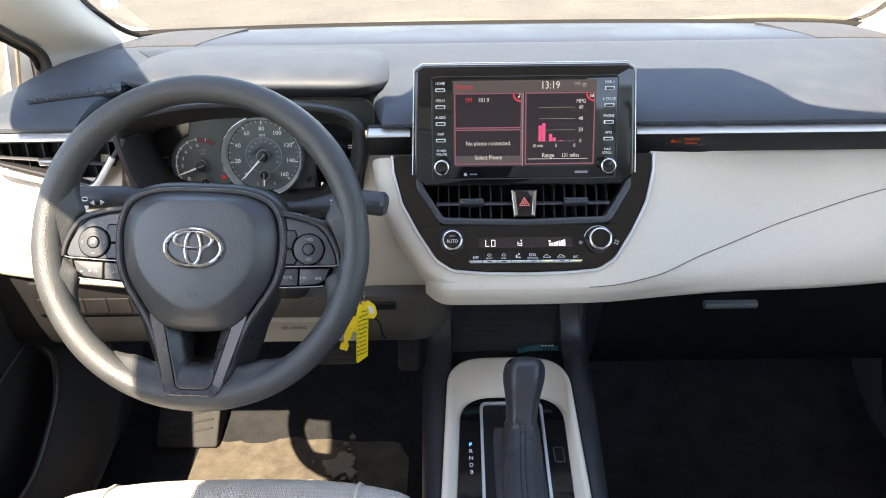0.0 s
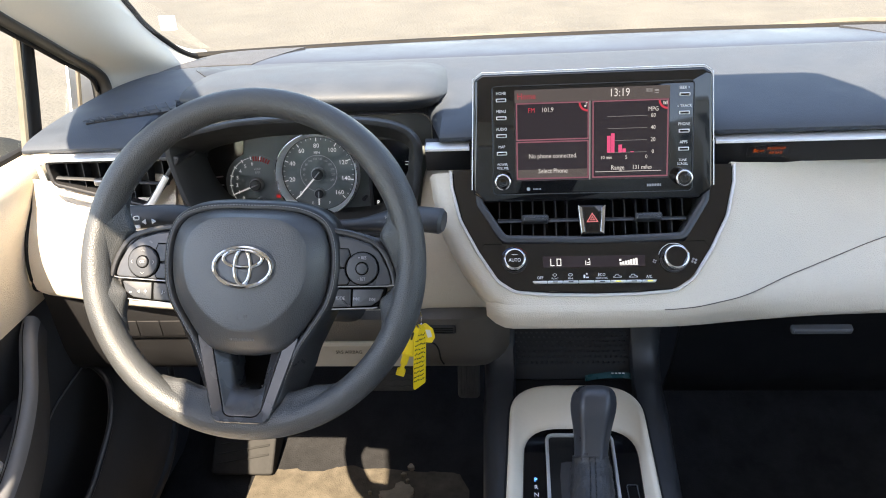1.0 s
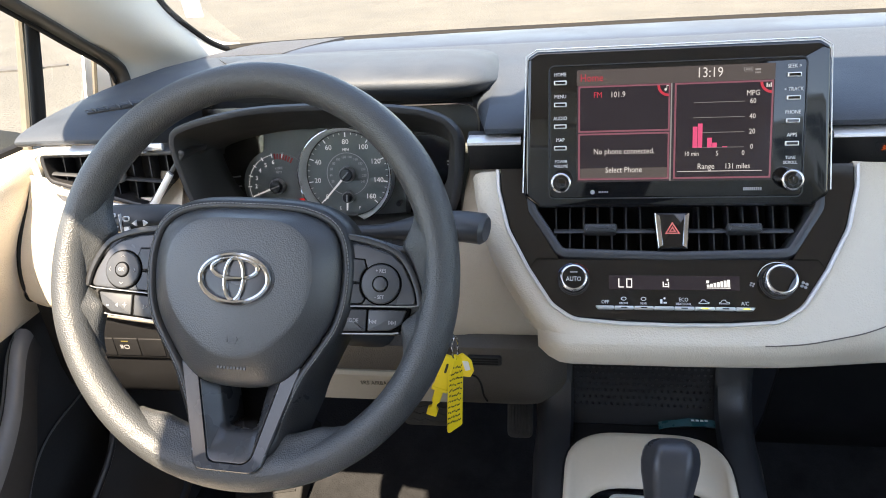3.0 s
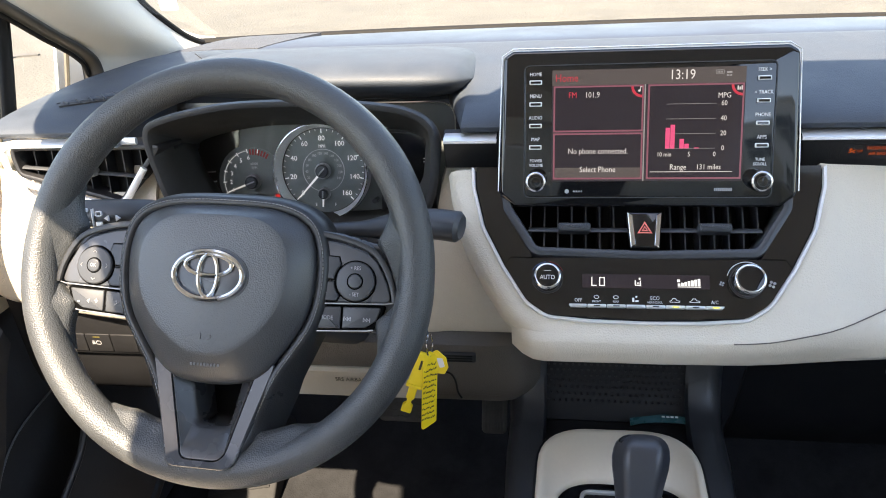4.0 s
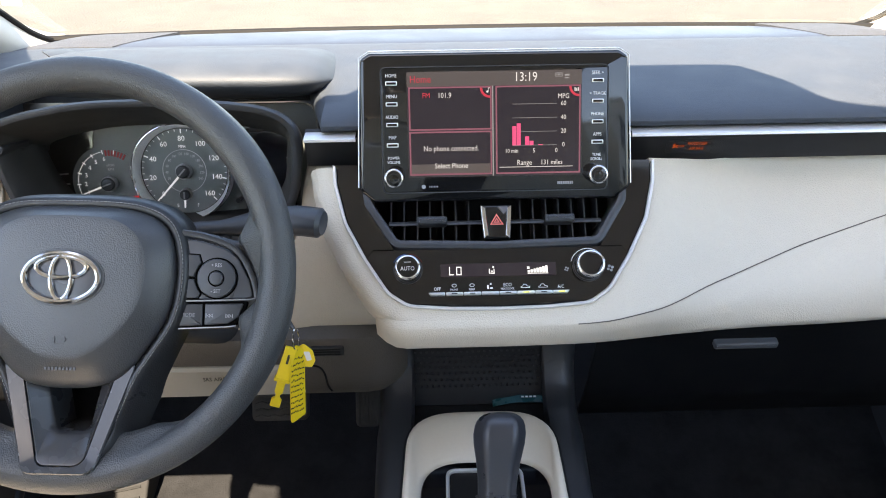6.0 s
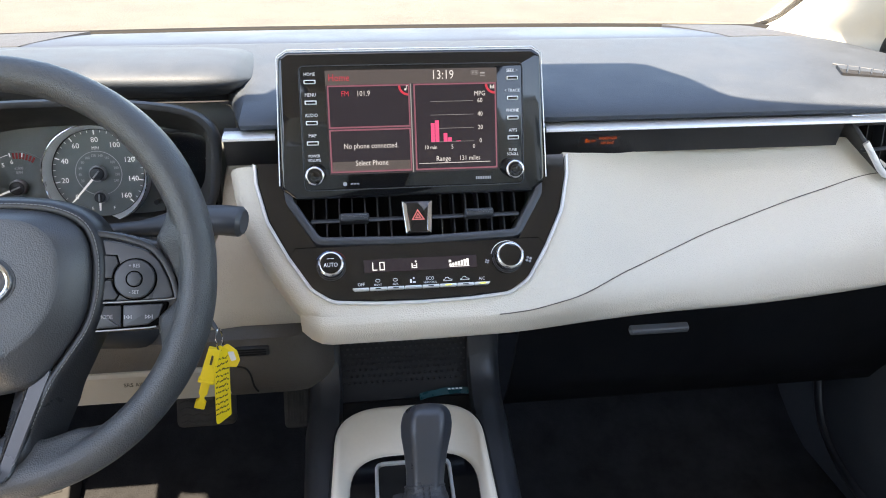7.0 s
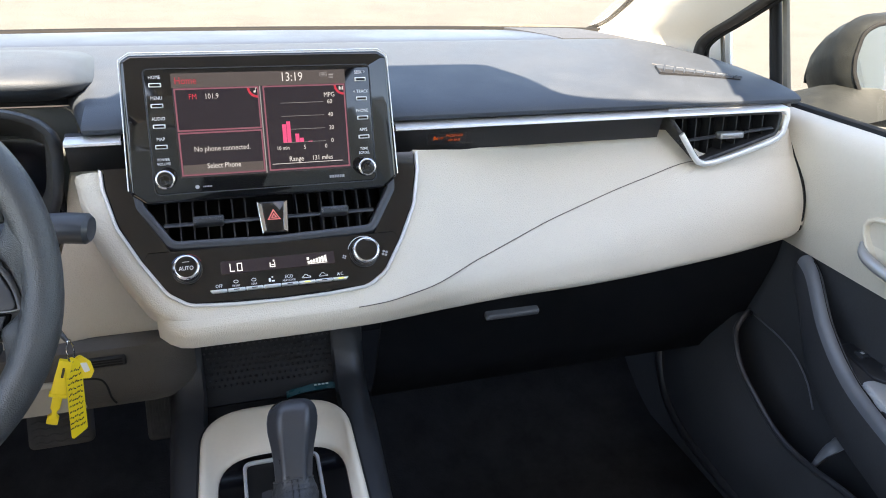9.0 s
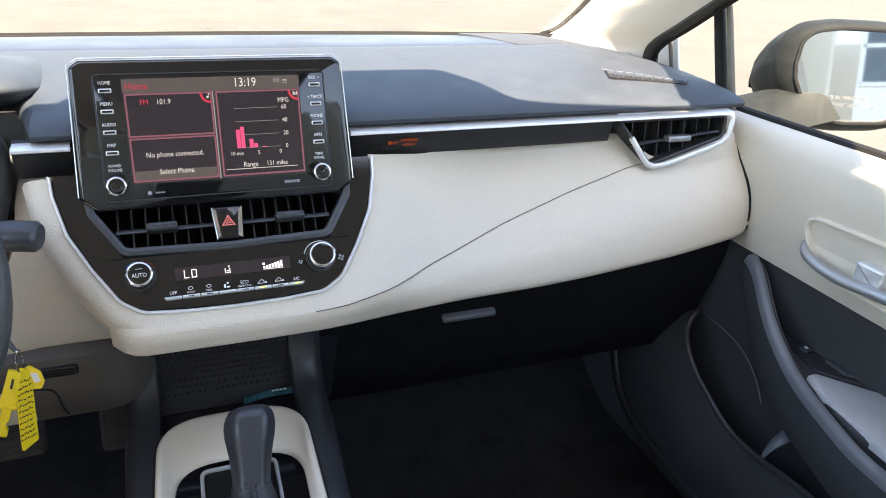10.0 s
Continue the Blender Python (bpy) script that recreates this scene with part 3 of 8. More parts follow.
def build_pillar(s, name):
    """An A-pillar's inner trim: a broad soft plate between the windscreen's edge and the door's seal."""
    front = spline([(s * x, y, z) for x, y, z in SCREEN_LINE[s]], 40)
    rear = spline([(s * x, y, z) for x, y, z in SEAL_LINE], 40)
    bm = bmesh.new()
    rows = []
    for k in range(41):
        a, b = front[k], rear[k]
        row = []
        for q in range(17):
            t = q / 16
            bow = 0.024 * math.sin(math.pi * t ** 0.8) ** 1.2
            row.append(a.lerp(b, t) + Vector((-s * 0.90, -0.35, -0.20)) * bow)
        w = 0.03 - 0.022 * k / 40
        row.append(b + Vector((s * w, 0.01, 0.01)))
        row.append(a + Vector((s * w, 0.02, 0.015)))
        rows.append(row)
    grid(bm, rows, close_v=True)
    pil = whole(name, bm, PILLAR, "pale textured plastic windscreen pillar trim", "pillar", "structure", 60)
    seal = bmesh.new()
    tube(seal, [p + Vector((-s * 0.002, 0.002, 0.001)) for p in front], 0.0048, 8)
    part("seal", seal, WEATHER, pil, "black windscreen edge seal")


build_pillar(-1, "pillar_1")
build_pillar(1, "pillar_2")


def build_cowl_edge():
    bm = bmesh.new()
    pts = []
    for i in range(41):
        u = -1 + i / 20
        pts.append((u * 0.70, 1.497 - 0.055 * abs(u) ** 2.4, 0.766))
    tube(bm, pts, 0.006, 8)
    whole("trim", bm, WEATHER, "black ceramic edge along the windscreen's foot", "trim", "structure")
    for i in range(2):
        bm = bmesh.new()
        x0 = -0.25 + 0.62 * i
        tube(bm, spline([(x0, 1.60, 0.742), (x0 + 0.08, 1.585, 0.7515), (x0 + 0.20, 1.58, 0.7535), (x0 + 0.34, 1.60, 0.742)], 16), 0.006, 8)
        whole("wiper", bm, CHANNEL, "dusty grey-brown wiper arm lying at the windscreen's foot", "wiper", group="wipers")


build_cowl_edge()


ARM_PATH = [(0.752, 0.960, 0.523), (0.738, 0.924, 0.515), (0.712, 0.857, 0.472), (0.697, 0.785, 0.434), (0.672, 0.692, 0.424), (0.655, 0.615, 0.424), (0.652, 0.45, 0.424), (0.652, 0.10, 0.424)]
POCKET_RIM = [(0.772, 1.046, 0.374), (0.742, 1.024, 0.392), (0.715, 1.010, 0.368), (0.700, 0.967, 0.335), (0.695, 0.915, 0.310), (0.690, 0.853, 0.290), (0.690, 0.790, 0.287), (0.690, 0.698, 0.298), (0.690, 0.45, 0.300), (0.690, 0.21, 0.300)]
POCKET_FOOT = [(0.760, 1.262, 0.340), (0.750, 1.244, 0.268), (0.740, 1.220, 0.205), (0.730, 1.173, 0.145), (0.720, 1.099, 0.116), (0.715, 1.012, 0.108), (0.710, 0.88, 0.105), (0.705, 0.70, 0.10), (0.705, 0.45, 0.10), (0.705, 0.21, 0.10)]


def build_door(s, name):
    """A front door: sill ledge, upper pad, lower panel, armrest, pocket, window frame and glass."""
    X = lambda x: s * x
    d = thing(name, (s * 0.80, 0.5, 0.1), "front car door with beige upper pad and black lower panel", "car door", kind="structure")
    # Upper pad: a rounded ledge under the window, then the face going down and in.
    prof = [(0.800, 0.700), (0.792, 0.712), (0.775, 0.714), (0.757, 0.706), (0.748, 0.690), (0.752, 0.64), (0.757, 0.58), (0.762, 0.545), (0.766, 0.524), (0.800, 0.520)]
    bm = bmesh.new()
    rows = []
    for i in range(29):
        y = 1.30 - 2.0 * i / 28
        rise = 0.022 * (1.1 - y)
        lift = 1.5 * max(0, y - 1.03)
        rows.append([(X(x), y, max(z + (rise if z > 0.6 else rise * 0.25), 0.524 + min(lift, 0.12)) if z < 0.6 else z + rise) for x, z in prof])
    grid(bm, rows)
    part("upper_pad", bm, BEIGE, d, "beige soft upper door pad")
    # Lower panel.
    prof = [(0.800, 0.524), (0.772, 0.522), (0.780, 0.44), (0.776, 0.30), (0.772, 0.16), (0.765, 0.02), (0.80, 0.0)]
    bm = bmesh.new()
    rows = []
    for i in range(25):
        y = 1.42 - 2.1 * i / 24
        rows.append([(X(x), y, z + (min(0.14, 1.5 * max(0, y - 1.03)) if z > 0.5 else 0)) for x, z in prof])
    grid(bm, rows)
    part("lower_panel", bm, BLACK_SOFT, d, "black plastic lower door panel")
    # Armrest: a curved pull rising at the front, and a level top outboard of it.
    bm = bmesh.new()
    path = spline(ARM_PATH, 40)
    rows = []
    for k, p in enumerate(path):
        f = min(1, k / 10)
        h = 0.050 + 0.035 * f
        rows.append([(X(p.x + 0.0200), p.y - 0.007, p.z - 0.018), (X(p.x + 0.0185), p.y - 0.006, p.z - 0.003), (X(p.x + 0.0150), p.y - 0.004, p.z + 0.0015), (X(p.x + 0.0100), p.y - 0.002, p.z + 0.0025), (X(p.x + 0.0045), p.y, p.z + 0.0010), (X(p.x + 0.0012), p.y + 0.002, p.z - 0.004), (X(p.x), p.y + 0.003, p.z - 0.011),
                     (X(p.x - 0.002), p.y + 0.006, p.z - h * 0.6), (X(p.x + 0.012), p.y + 0.010, p.z - h), (X(0.785), p.y + 0.012, p.z - h - 0.015)])
    grid(bm, [r[:7] for r in rows])
    arm = part("armrest", bm, PULL, d, "satin black curved door pull and armrest")
    bm = bmesh.new()
    grid(bm, [r[6:] for r in rows])
    part("armrest_side", bm, BLACK_SOFT, arm, "dark matt side of the pull")
    bm = bmesh.new()
    tube(bm, [Vector((X(p.x + 0.0135), p.y - 0.0035, p.z + 0.0022)) for p in path[3:]], 0.0007, 6)
    part("pull_line", bm, WEATHER, arm)
    M = Matrix(((s, 0, 0, 0), (0, 1, 0, 0), (0, 0, 1, 0.424), (0, 0, 0, 1)))
    order = 1 if s > 0 else -1
    bm = bmesh.new()
    prism(bm, rounded([(0.690, 0.10), (0.80, 0.10), (0.80, 0.90), (0.765, 0.90), (0.738, 0.84), (0.715, 0.775), (0.690, 0.68)][::order], 0.01, 3), M, -0.03, 0.004, 0.003)
    part("arm_top", bm, BLACK_SOFT, d, "black armrest top")
    bm = bmesh.new()
    prism(bm, rounded([(0.742, 0.785), (0.797, 0.715), (0.797, 0.862), (0.758, 0.862)][::order], 0.008, 3), M, 0.0, 0.0075, 0.002)
    sw = part("switch_panel", bm, BLACK, d, "black window switch panel")
    bm = bmesh.new()
    prism(bm, rounded([(0.770, 0.762), (0.792, 0.745), (0.792, 0.790), (0.770, 0.800)][::order], 0.004, 3), M, 0.004, 0.012, 0.003)
    part("switch", bm, SATIN, sw, "window lift switch")
    for k in range(2):
        bm = bmesh.new()
        prism(bm, rounded(rect(0.763 + 0.016 * k, 0.822, 0.776 + 0.016 * k, 0.838)[::order], 0.002, 3), M, 0.004, 0.011, 0.002)
        lk = part("lock_switch", bm, SATIN, sw, "small lock switch")
        part("lock_mark", prism(bmesh.new(), rect(0.7675 + 0.016 * k, 0.828, 0.7715 + 0.016 * k, 0.833)[::order], M, 0.011, 0.0114), PRINT, lk, "", 0)
    bm = bmesh.new()
    prism(bm, rounded([(0.684, 0.10), (0.797, 0.10), (0.797, 0.700), (0.735, 0.778), (0.718, 0.780), (0.704, 0.735), (0.690, 0.650), (0.684, 0.58)][::order], 0.010, 3), M, -0.004, 0.010, 0.005)
    part("arm_cloth", bm, ARMCLOTH, d, "grey woven cloth armrest top")
    # Map pocket: a swelling lower half that hangs from a rolled rim.
    rim = spline(POCKET_RIM, 48)
    foot = spline(POCKET_FOOT, 48)
    bm = bmesh.new()
    grid(bm, [[(X(a.lerp(c, q / 8).x - 0.012 * math.sin(math.pi * q / 8)), a.lerp(c, q / 8).y, a.lerp(c, q / 8).z) for q in range(9)] + [(X(c.x + 0.05), c.y, c.z - 0.06)] for a, c in zip(rim, foot)])
    part("map_pocket", thick(bm, 0.006), BLACK_SOFT, d, "black moulded map pocket", 60)
    bm = bmesh.new()
    tube(bm, [(X(p.x), p.y, p.z) for p in rim], 0.0045, 8)
    part("pocket_rim", bm, CONSOLE, d, "satin rolled pocket edge")
    bm = bmesh.new()
    tube(bm, spline([(X(0.772), 0.828, 0.270), (X(0.752), 0.806, 0.304), (X(0.732), 0.791, 0.316), (X(0.716), 0.795, 0.300), (X(0.708), 0.803, 0.262)], 12), [0.004, 0.007, 0.009, 0.010, 0.010, 0.010, 0.010, 0.010, 0.010, 0.009, 0.008, 0.006, 0.004], 10, flat=0.6)
    part("bottle_divider", bm, PULL, d, "satin divider in the pocket")
    bm = bmesh.new()
    tube(bm, [(X(p.x + 0.004), p.y, p.z) for p in foot], 0.013, 10)
    part("panel_ridge", bm, BLACK, d, "rounded front ridge of the lower panel", 60)
    bm = bmesh.new()
    tube(bm, spline([(X(0.773), 1.046, 0.376), (X(0.773), 0.957, 0.366), (X(0.773), 0.908, 0.338), (X(0.773), 0.88, 0.30)], 14), 0.0014, 6)
    part("pocket_crease", bm, PULL, d)
    # Inner handle in its dished bezel.
    def at(y, z, x):
        return Vector((X(x), y, z))
    H = Matrix(((0, 0, -s, s * 0.753), (-1, 0, 0, 0.0), (0, 1, 0, 0.0), (0, 0, 0, 1)))
    ol = rounded([(-0.882, 0.622), (-0.58, 0.640), (-0.58, 0.560), (-0.832, 0.560)], [0.03, 0.012, 0.012, 0.03])
    bm = bmesh.new()
    hoop(bm, grown(ol, 0.006), ol, H, -0.010, 0.006, 0.003)
    h = part("handle_bezel", bm, BEIGE_HARD, d, "grey beige handle bezel")
    plate("handle_recess", ol, H, -0.004, BEIGE_HARD, d, "shaded handle recess")
    bm = bmesh.new()
    lever = spline([at(0.868, 0.588, 0.752), at(0.846, 0.577, 0.740), at(0.79, 0.572, 0.734), at(0.72, 0.580, 0.733), at(0.60, 0.590, 0.735)], 18)
    tube(bm, lever, [0.003 + 0.006 * min(1, k / 5) for k in range(19)], 12, flat=0.8)
    part("handle", bm, LEVER, h, "satin grey door handle lever")
    bm = bmesh.new()
    prism(bm, rounded(rect(-0.775, 0.574, -0.735, 0.604), 0.004), H, -0.002, 0.014, 0.004)
    part("lock_knob", bm, SILVER, h, "")
    # Window frame: seal along the sill, a post with the fixed quarter light, and the front edge.
    bm = bmesh.new()
    tube(bm, [(X(0.797), 1.30 - 1.9 * k / 10, 0.712 + 0.022 * (1.1 - (1.30 - 1.9 * k / 10))) for k in range(11)], 0.010, 8, flat=0.8)
    part("sill_seal", bm, WEATHER, d, "")
    # Divider post: a dark inner face and a paler glass channel behind it.
    bm = bmesh.new()
    tube(bm, [(X(0.778), 1.103, 0.700), (X(0.774), 1.130, 0.790), (X(0.768), 1.152, 0.875), (X(0.752), 1.172, 0.960)], 0.0105, 10, flat=0.8)
    part("window_post", bm, WEATHER, d, "black window divider post")
    bm = bmesh.new()
    tube(bm, [(X(0.779), 1.080, 0.700), (X(0.775), 1.108, 0.790), (X(0.769), 1.131, 0.875), (X(0.753), 1.150, 0.960)], 0.0062, 8, flat=0.8)
    part("glass_channel", bm, CHANNEL, d, "grey-brown glass run channel")
    bm = bmesh.new()
    line = spline([(X(x + 0.006), y + 0.002, z) for x, y, z in SEAL_LINE], 40)
    rows = []
    for p in line:
        rows.append([p + Vector((-s * 0.004, 0.001, 0.002)), p + Vector((-s * 0.0075, -0.003, -0.002)), p + Vector((-s * 0.0060, -0.0055, -0.004)), p + Vector((s * 0.002, -0.007, -0.005)), p + Vector((s * 0.018, -0.006, -0.004)), p + Vector((s * 0.030, 0.004, 0.006))])
    grid(bm, rows)
    part("window_frame", thick(bm, 0.002), SEALGREY, d, "dark grey rubber window frame seal", 60)
    bm = bmesh.new()
    tube(bm, [p + Vector((s * 0.014, -0.0095, -0.007)) for p in line], 0.0032, 8)
    part("window_seal", bm, WEATHER, d, "black inner glass seal")
    bm = bmesh.new()
    tube(bm, spline([(X(RAIL_X + 0.012), 0.39, 1.320), (X(RAIL_X - 0.004), 0.1, RAIL_Z + 0.02), (X(RAIL_X - 0.008), -0.6, RAIL_Z + 0.01)], 12), 0.014, 8)
    part("roof_seal", bm, WEATHER, d, "")
    bm = bmesh.new()
    tube(bm, [(X(0.775), 1.238, 0.700), (X(0.775), 1.240, 0.735), (X(0.772), 1.265, 0.812)], 0.0036, 6)
    part("quarter_light_bar", bm, CHANNEL, d, "thin bar of the quarter light")
    bm = bmesh.new()
    grid(bm, [[(X(0.790), 1.242 + 0.33 * (z - 0.735), z), (X(0.790), 1.242 + 0.33 * (z - 0.735) + 0.075, z)] for z in (0.70, 0.735, 0.77, 0.80)])
    part("outer_pillar", thick(bm, 0.004), PAINT_WHITE, d, "white painted pillar foot outside the glass")
    bm = bmesh.new()
    rows = []
    for i in range(9):
        y = 1.30 - 1.7 * i / 8
        top = min(RAIL_Z, 0.72 + max(0.02, (1.33 - y) * 0.72))
        rows.append([(X(shell_x(z) + 0.012), y, z) for z in [0.70 + (top - 0.70) * j / 5 for j in range(6)]])
    grid(bm, rows)
    g = part("window_glass", bm, GLASS, d, "clear side window glass", facing=(0, 0.5, 0.8))
    g.visible_shadow = False
    bm = bmesh.new()
    rows = []
    for i in range(15):
        y = 1.25 - 3.2 * i / 14
        rows.append([(X(x), y, z) for x, z in ((0.812, 0.705), (0.852, 0.680), (0.872, 0.62), (0.880, 0.40), (0.870, 0.10), (0.84, -0.05))])
    grid(bm, rows)
    part("outer_skin", bm, PAINT_WHITE, d, "white painted outer door skin")
    # B-pillar and rear quarter, plain, behind the camera.
    bm = bmesh.new()
    box(bm, FLAT, *sorted((X(0.60), X(0.80))), -0.62, -0.50, 0.0, 1.34)
    part("rear_post", bm, PILLAR, d, "", 0)
    bm = bmesh.new()
    box(bm, FLAT, *sorted((X(0.77), X(0.80))), -1.78, -0.62, 0.0, 0.76)
    part("rear_panel", bm, BEIGE, d, "", 0)
    return d


build_door(-1, "door_1")
build_door(1, "door_2")


def build_wing_mirror(s):
    label = "dusty grey wing mirror on the passenger's door" if s > 0 else "dusty grey wing mirror on the driver's door"
    m = thing("wing_mirror", (s * 0.90, 1.2, 0.70), label, "wing mirror", "wing mirrors")
    # The glass looks back and in; the housing tapers forwards behind it.
    M = Matrix.Translation((s * 1.015, 1.085, 0.762)) @ Matrix.Rotation(radians(-27.5) * s, 4, "Z") @ Matrix.Rotation(radians(-10), 4, "X") @ Matrix(((1, 0, 0, 0), (0, 0, -1, 0), (0, 1, 0, 0), (0, 0, 0, 1)))
    half = [(-0.100, 0.012), (-0.095, 0.052), (-0.074, 0.0690), (-0.028, 0.0765), (0.04, 0.0775), (0.105, 0.070), (0.125, 0.040), (0.120, -0.030), (0.095, -0.068), (0.055, -0.0790), (0.0, -0.0830), (-0.047, -0.0810), (-0.080, -0.0460), (-0.097, -0.0120)]
    ol = rounded(mirrored(half[::-1], s), 0.045, 6)
    bm = bmesh.new()
    rows = []
    secs = ((0.006, -0.003, 0), (0.003, 0.002, 0), (-0.012, 0.008, 0.000), (-0.026, 0.010, 0.001), (-0.034, 0.006, 0.001), (-0.05, 0.005, -0.004), (-0.07, 0.000, -0.011), (-0.09, -0.008, -0.019), (-0.11, -0.018, -0.027), (-0.130, -0.032, -0.034), (-0.146, -0.050, -0.038))

    def ring(k, d, up):
        return [M @ Vector((x + s * (0.46 if s * x < 0 else 0.30) * d, y + (up if y > 0 else 0.4 * up) + (0.06 * d if y < 0 else 0), d)) for x, y in grown(ol, k)]
    for d, k, up in secs:
        rows.append(ring(k, d, up))
    vs = grid(bm, rows, close_v=True)
    bm.faces.new(vs[-1])
    part("housing", bm, PAINT, m, "grey plastic mirror housing with dust")
    bm = bmesh.new()
    hoop(bm, grown(ol, -0.001), grown(ol, -0.0075), M, -0.02, 0.008, 0.002)
    part("rim", bm, WEATHER, m, "black inner rim")
    gl = part("mirror_glass", prism(bmesh.new(), grown(ol, -0.0070), M, -0.012, -0.004), MIRROR, m, "reflecting mirror glass", 0)
    bm = bmesh.new()
    # Foot: a wedge that rises from the door's shoulder to the housing.
    grid(bm, [[Vector((s * x, y, z)) for y, z in o] for x, o in ((0.805, ((1.190, 0.672), (1.160, 0.700), (1.090, 0.698), (1.035, 0.672))), (0.850, ((1.185, 0.680), (1.158, 0.716), (1.098, 0.716), (1.040, 0.684))), (0.900, ((1.172, 0.688), (1.152, 0.726), (1.105, 0.726), (1.048, 0.690))), (0.985, ((1.160, 0.696), (1.145, 0.730), (1.105, 0.730), (1.060, 0.696))))], close_v=True)
    part("stalk", bm, PAINT, m, "grey mirror arm")
    if s > 0:
        text("lettering", "OBJECTS IN MIRROR ARE", 0.0090, M, -0.010, -0.038, MIRROR_PRINT, gl, -0.0034)
        text("lettering", "CLOSER THAN THEY APPEAR", 0.0090, M, -0.005, -0.050, MIRROR_PRINT, gl, -0.0034)


build_wing_mirror(-1)
build_wing_mirror(1)


# ---- dashboard ----
dash = thing("dashboard", (0, 1.2, 0.5), "slate grey dashboard with beige lower pad and silver trim", "dashboard")


def dash_half(y):
    """Half the dash's width at a depth."""
    return 0.735 - 0.02 * max(0, (y - 1.0) / 0.25) if y < 1.25 else 0.715 - 0.055 * ((y - 1.25) / 0.25) ** 1.3


def build_top():
    prof = spline([(0, 1.030, 0.7385), (0, 1.012, 0.7400), (0, 1.008, 0.748), (0, 1.030, 0.757), (0, 1.09, 0.767), (0, 1.19, 0.777), (0, 1.285, 0.781), (0, 1.300, 0.776)], 26)
    bm = bmesh.new()
    rows = []
    for i in range(49):
        u = -1 + i / 24
        e = max(0, (abs(u) - 0.80) / 0.20)
        under = 1.15 if -0.545 < u * 0.72 < -0.195 else 0.0        # opens for the instruments
        rows.append([(u * dash_half(p.y), max(p.y, under) + 0.008 * e * e, p.z - 0.020 * e ** 2.5 * (p.y - 0.95) / 0.35) for p in prof])
    grid(bm, rows)
    thick(bm, -0.012)
    top = part("top_pad", bm, DASH, dash, "slate grey soft dash top")
    bm = bmesh.new()
    rows = []
    prof = spline([(0, 1.296, 0.771), (0, 1.33, 0.778), (0, 1.42, 0.776), (0, 1.51, 0.764)], 12)
    for i in range(49):
        u = -1 + i / 24
        e = max(0, (abs(u) - 0.80) / 0.20)
        rows.append([(u * dash_half(p.y), p.y - 0.055 * abs(u) ** 2.4 * (p.y - 1.296) / 0.2, p.z - 0.02 * e ** 2.5) for p in prof])
    grid(bm, rows)
    thick(bm, -0.01)
    part("defroster_panel", bm, DASH_REAR, dash, "grey hard plastic panel at the windscreen")
    for s in (-1, 1):
        bm = bmesh.new()
        rows = []
        for i in range(13):
            f = i / 12
            row = []
            for j in range(9):
                g = j / 8
                y = 1.315 + 0.13 * g
                x = (0.45 + 0.06 * (1 - g)) + (dash_half(y) - 0.03 - 0.45 - 0.06 * (1 - g)) * f
                e = max(0, (x / dash_half(y) - 0.80) / 0.20)
                row.append((s * x, y - 0.055 * (x / 0.68) ** 2.4 * (y - 1.296) / 0.2, 0.7812 - 0.02 * e ** 2.5 - 0.0035 * g - 0.003 * (1 - g) ** 3))
            rows.append(row)
        grid(bm, rows)
        thick(bm, -0.004)
        part("speaker_grille", bm, GRILLE, dash, "perforated speaker grille")
    # Side window demister: a slot with slanted vanes.
    for s in (-1, 1):
        c = Vector((s * 0.611, 1.086, 0.7674))
        up = Vector((s * 0.03, -0.13, 1)).normalized()
        ax = Vector((s * 0.945, -0.33, 0))
        ax = (ax - up * ax.dot(up)).normalized()
        ay = up.cross(ax) * s
        M = Matrix(((ax.x, ay.x, up.x, c.x), (ax.y, ay.y, up.y, c.y), (ax.z, ay.z, up.z, c.z), (0, 0, 0, 1)))
        ol = rounded([(-0.060, -0.017), (0.060, -0.005), (0.060, 0.005), (-0.060, 0.017)][::s], 0.004)
        # No recess: a black plate paints the shaded depth, a paler strip the lit side.
        slot = part("demister_vent", prism(bmesh.new(), ol, M, -0.004, 0.0008), BLACK, dash, "side window demister slot, its shaded depth a flat black plate", 0)
        slope = [(-0.059, -0.001), (0.059, 0.0), (0.059, 0.0045), (-0.059, 0.0165)][::s]
        part("slope", prism(bmesh.new(), rounded(slope, 0.003), M, 0.0004, 0.0012), DASH, slot, "flat dash-coloured strip for the slot's lit far side", 0)
        bm = bmesh.new()
        tube(bm, [M @ Vector((-0.064, 0.0185, 0.0004)), M @ Vector((0.064, 0.0060, 0.0004))], 0.0009, 6)
        part("crease", bm, DASH_REAR, slot)
        for k in range(8):
            x, hw = -0.050 + 0.0145 * k, 0.0150 - 0.0014 * k
            bm = bmesh.new()
            tube(bm, [M @ Vector((x - 0.004, -hw, 0.0016)), M @ Vector((x + 0.004, hw, 0.0016))], 0.0011, 6, flat=1.6)
            part("vane", bm, DASH, slot)
    bm = bmesh.new()
    prism(bm, [(-0.586, 1.268), (-0.552, 1.222), (-0.525, 1.250), (-0.558, 1.284)], Matrix.Translation((0, 0, 0.7805)), -0.004, 0.0012, 0.0006)
    part("sensor_window", bm, BLACK, dash, "small dark sensor window")


build_top()


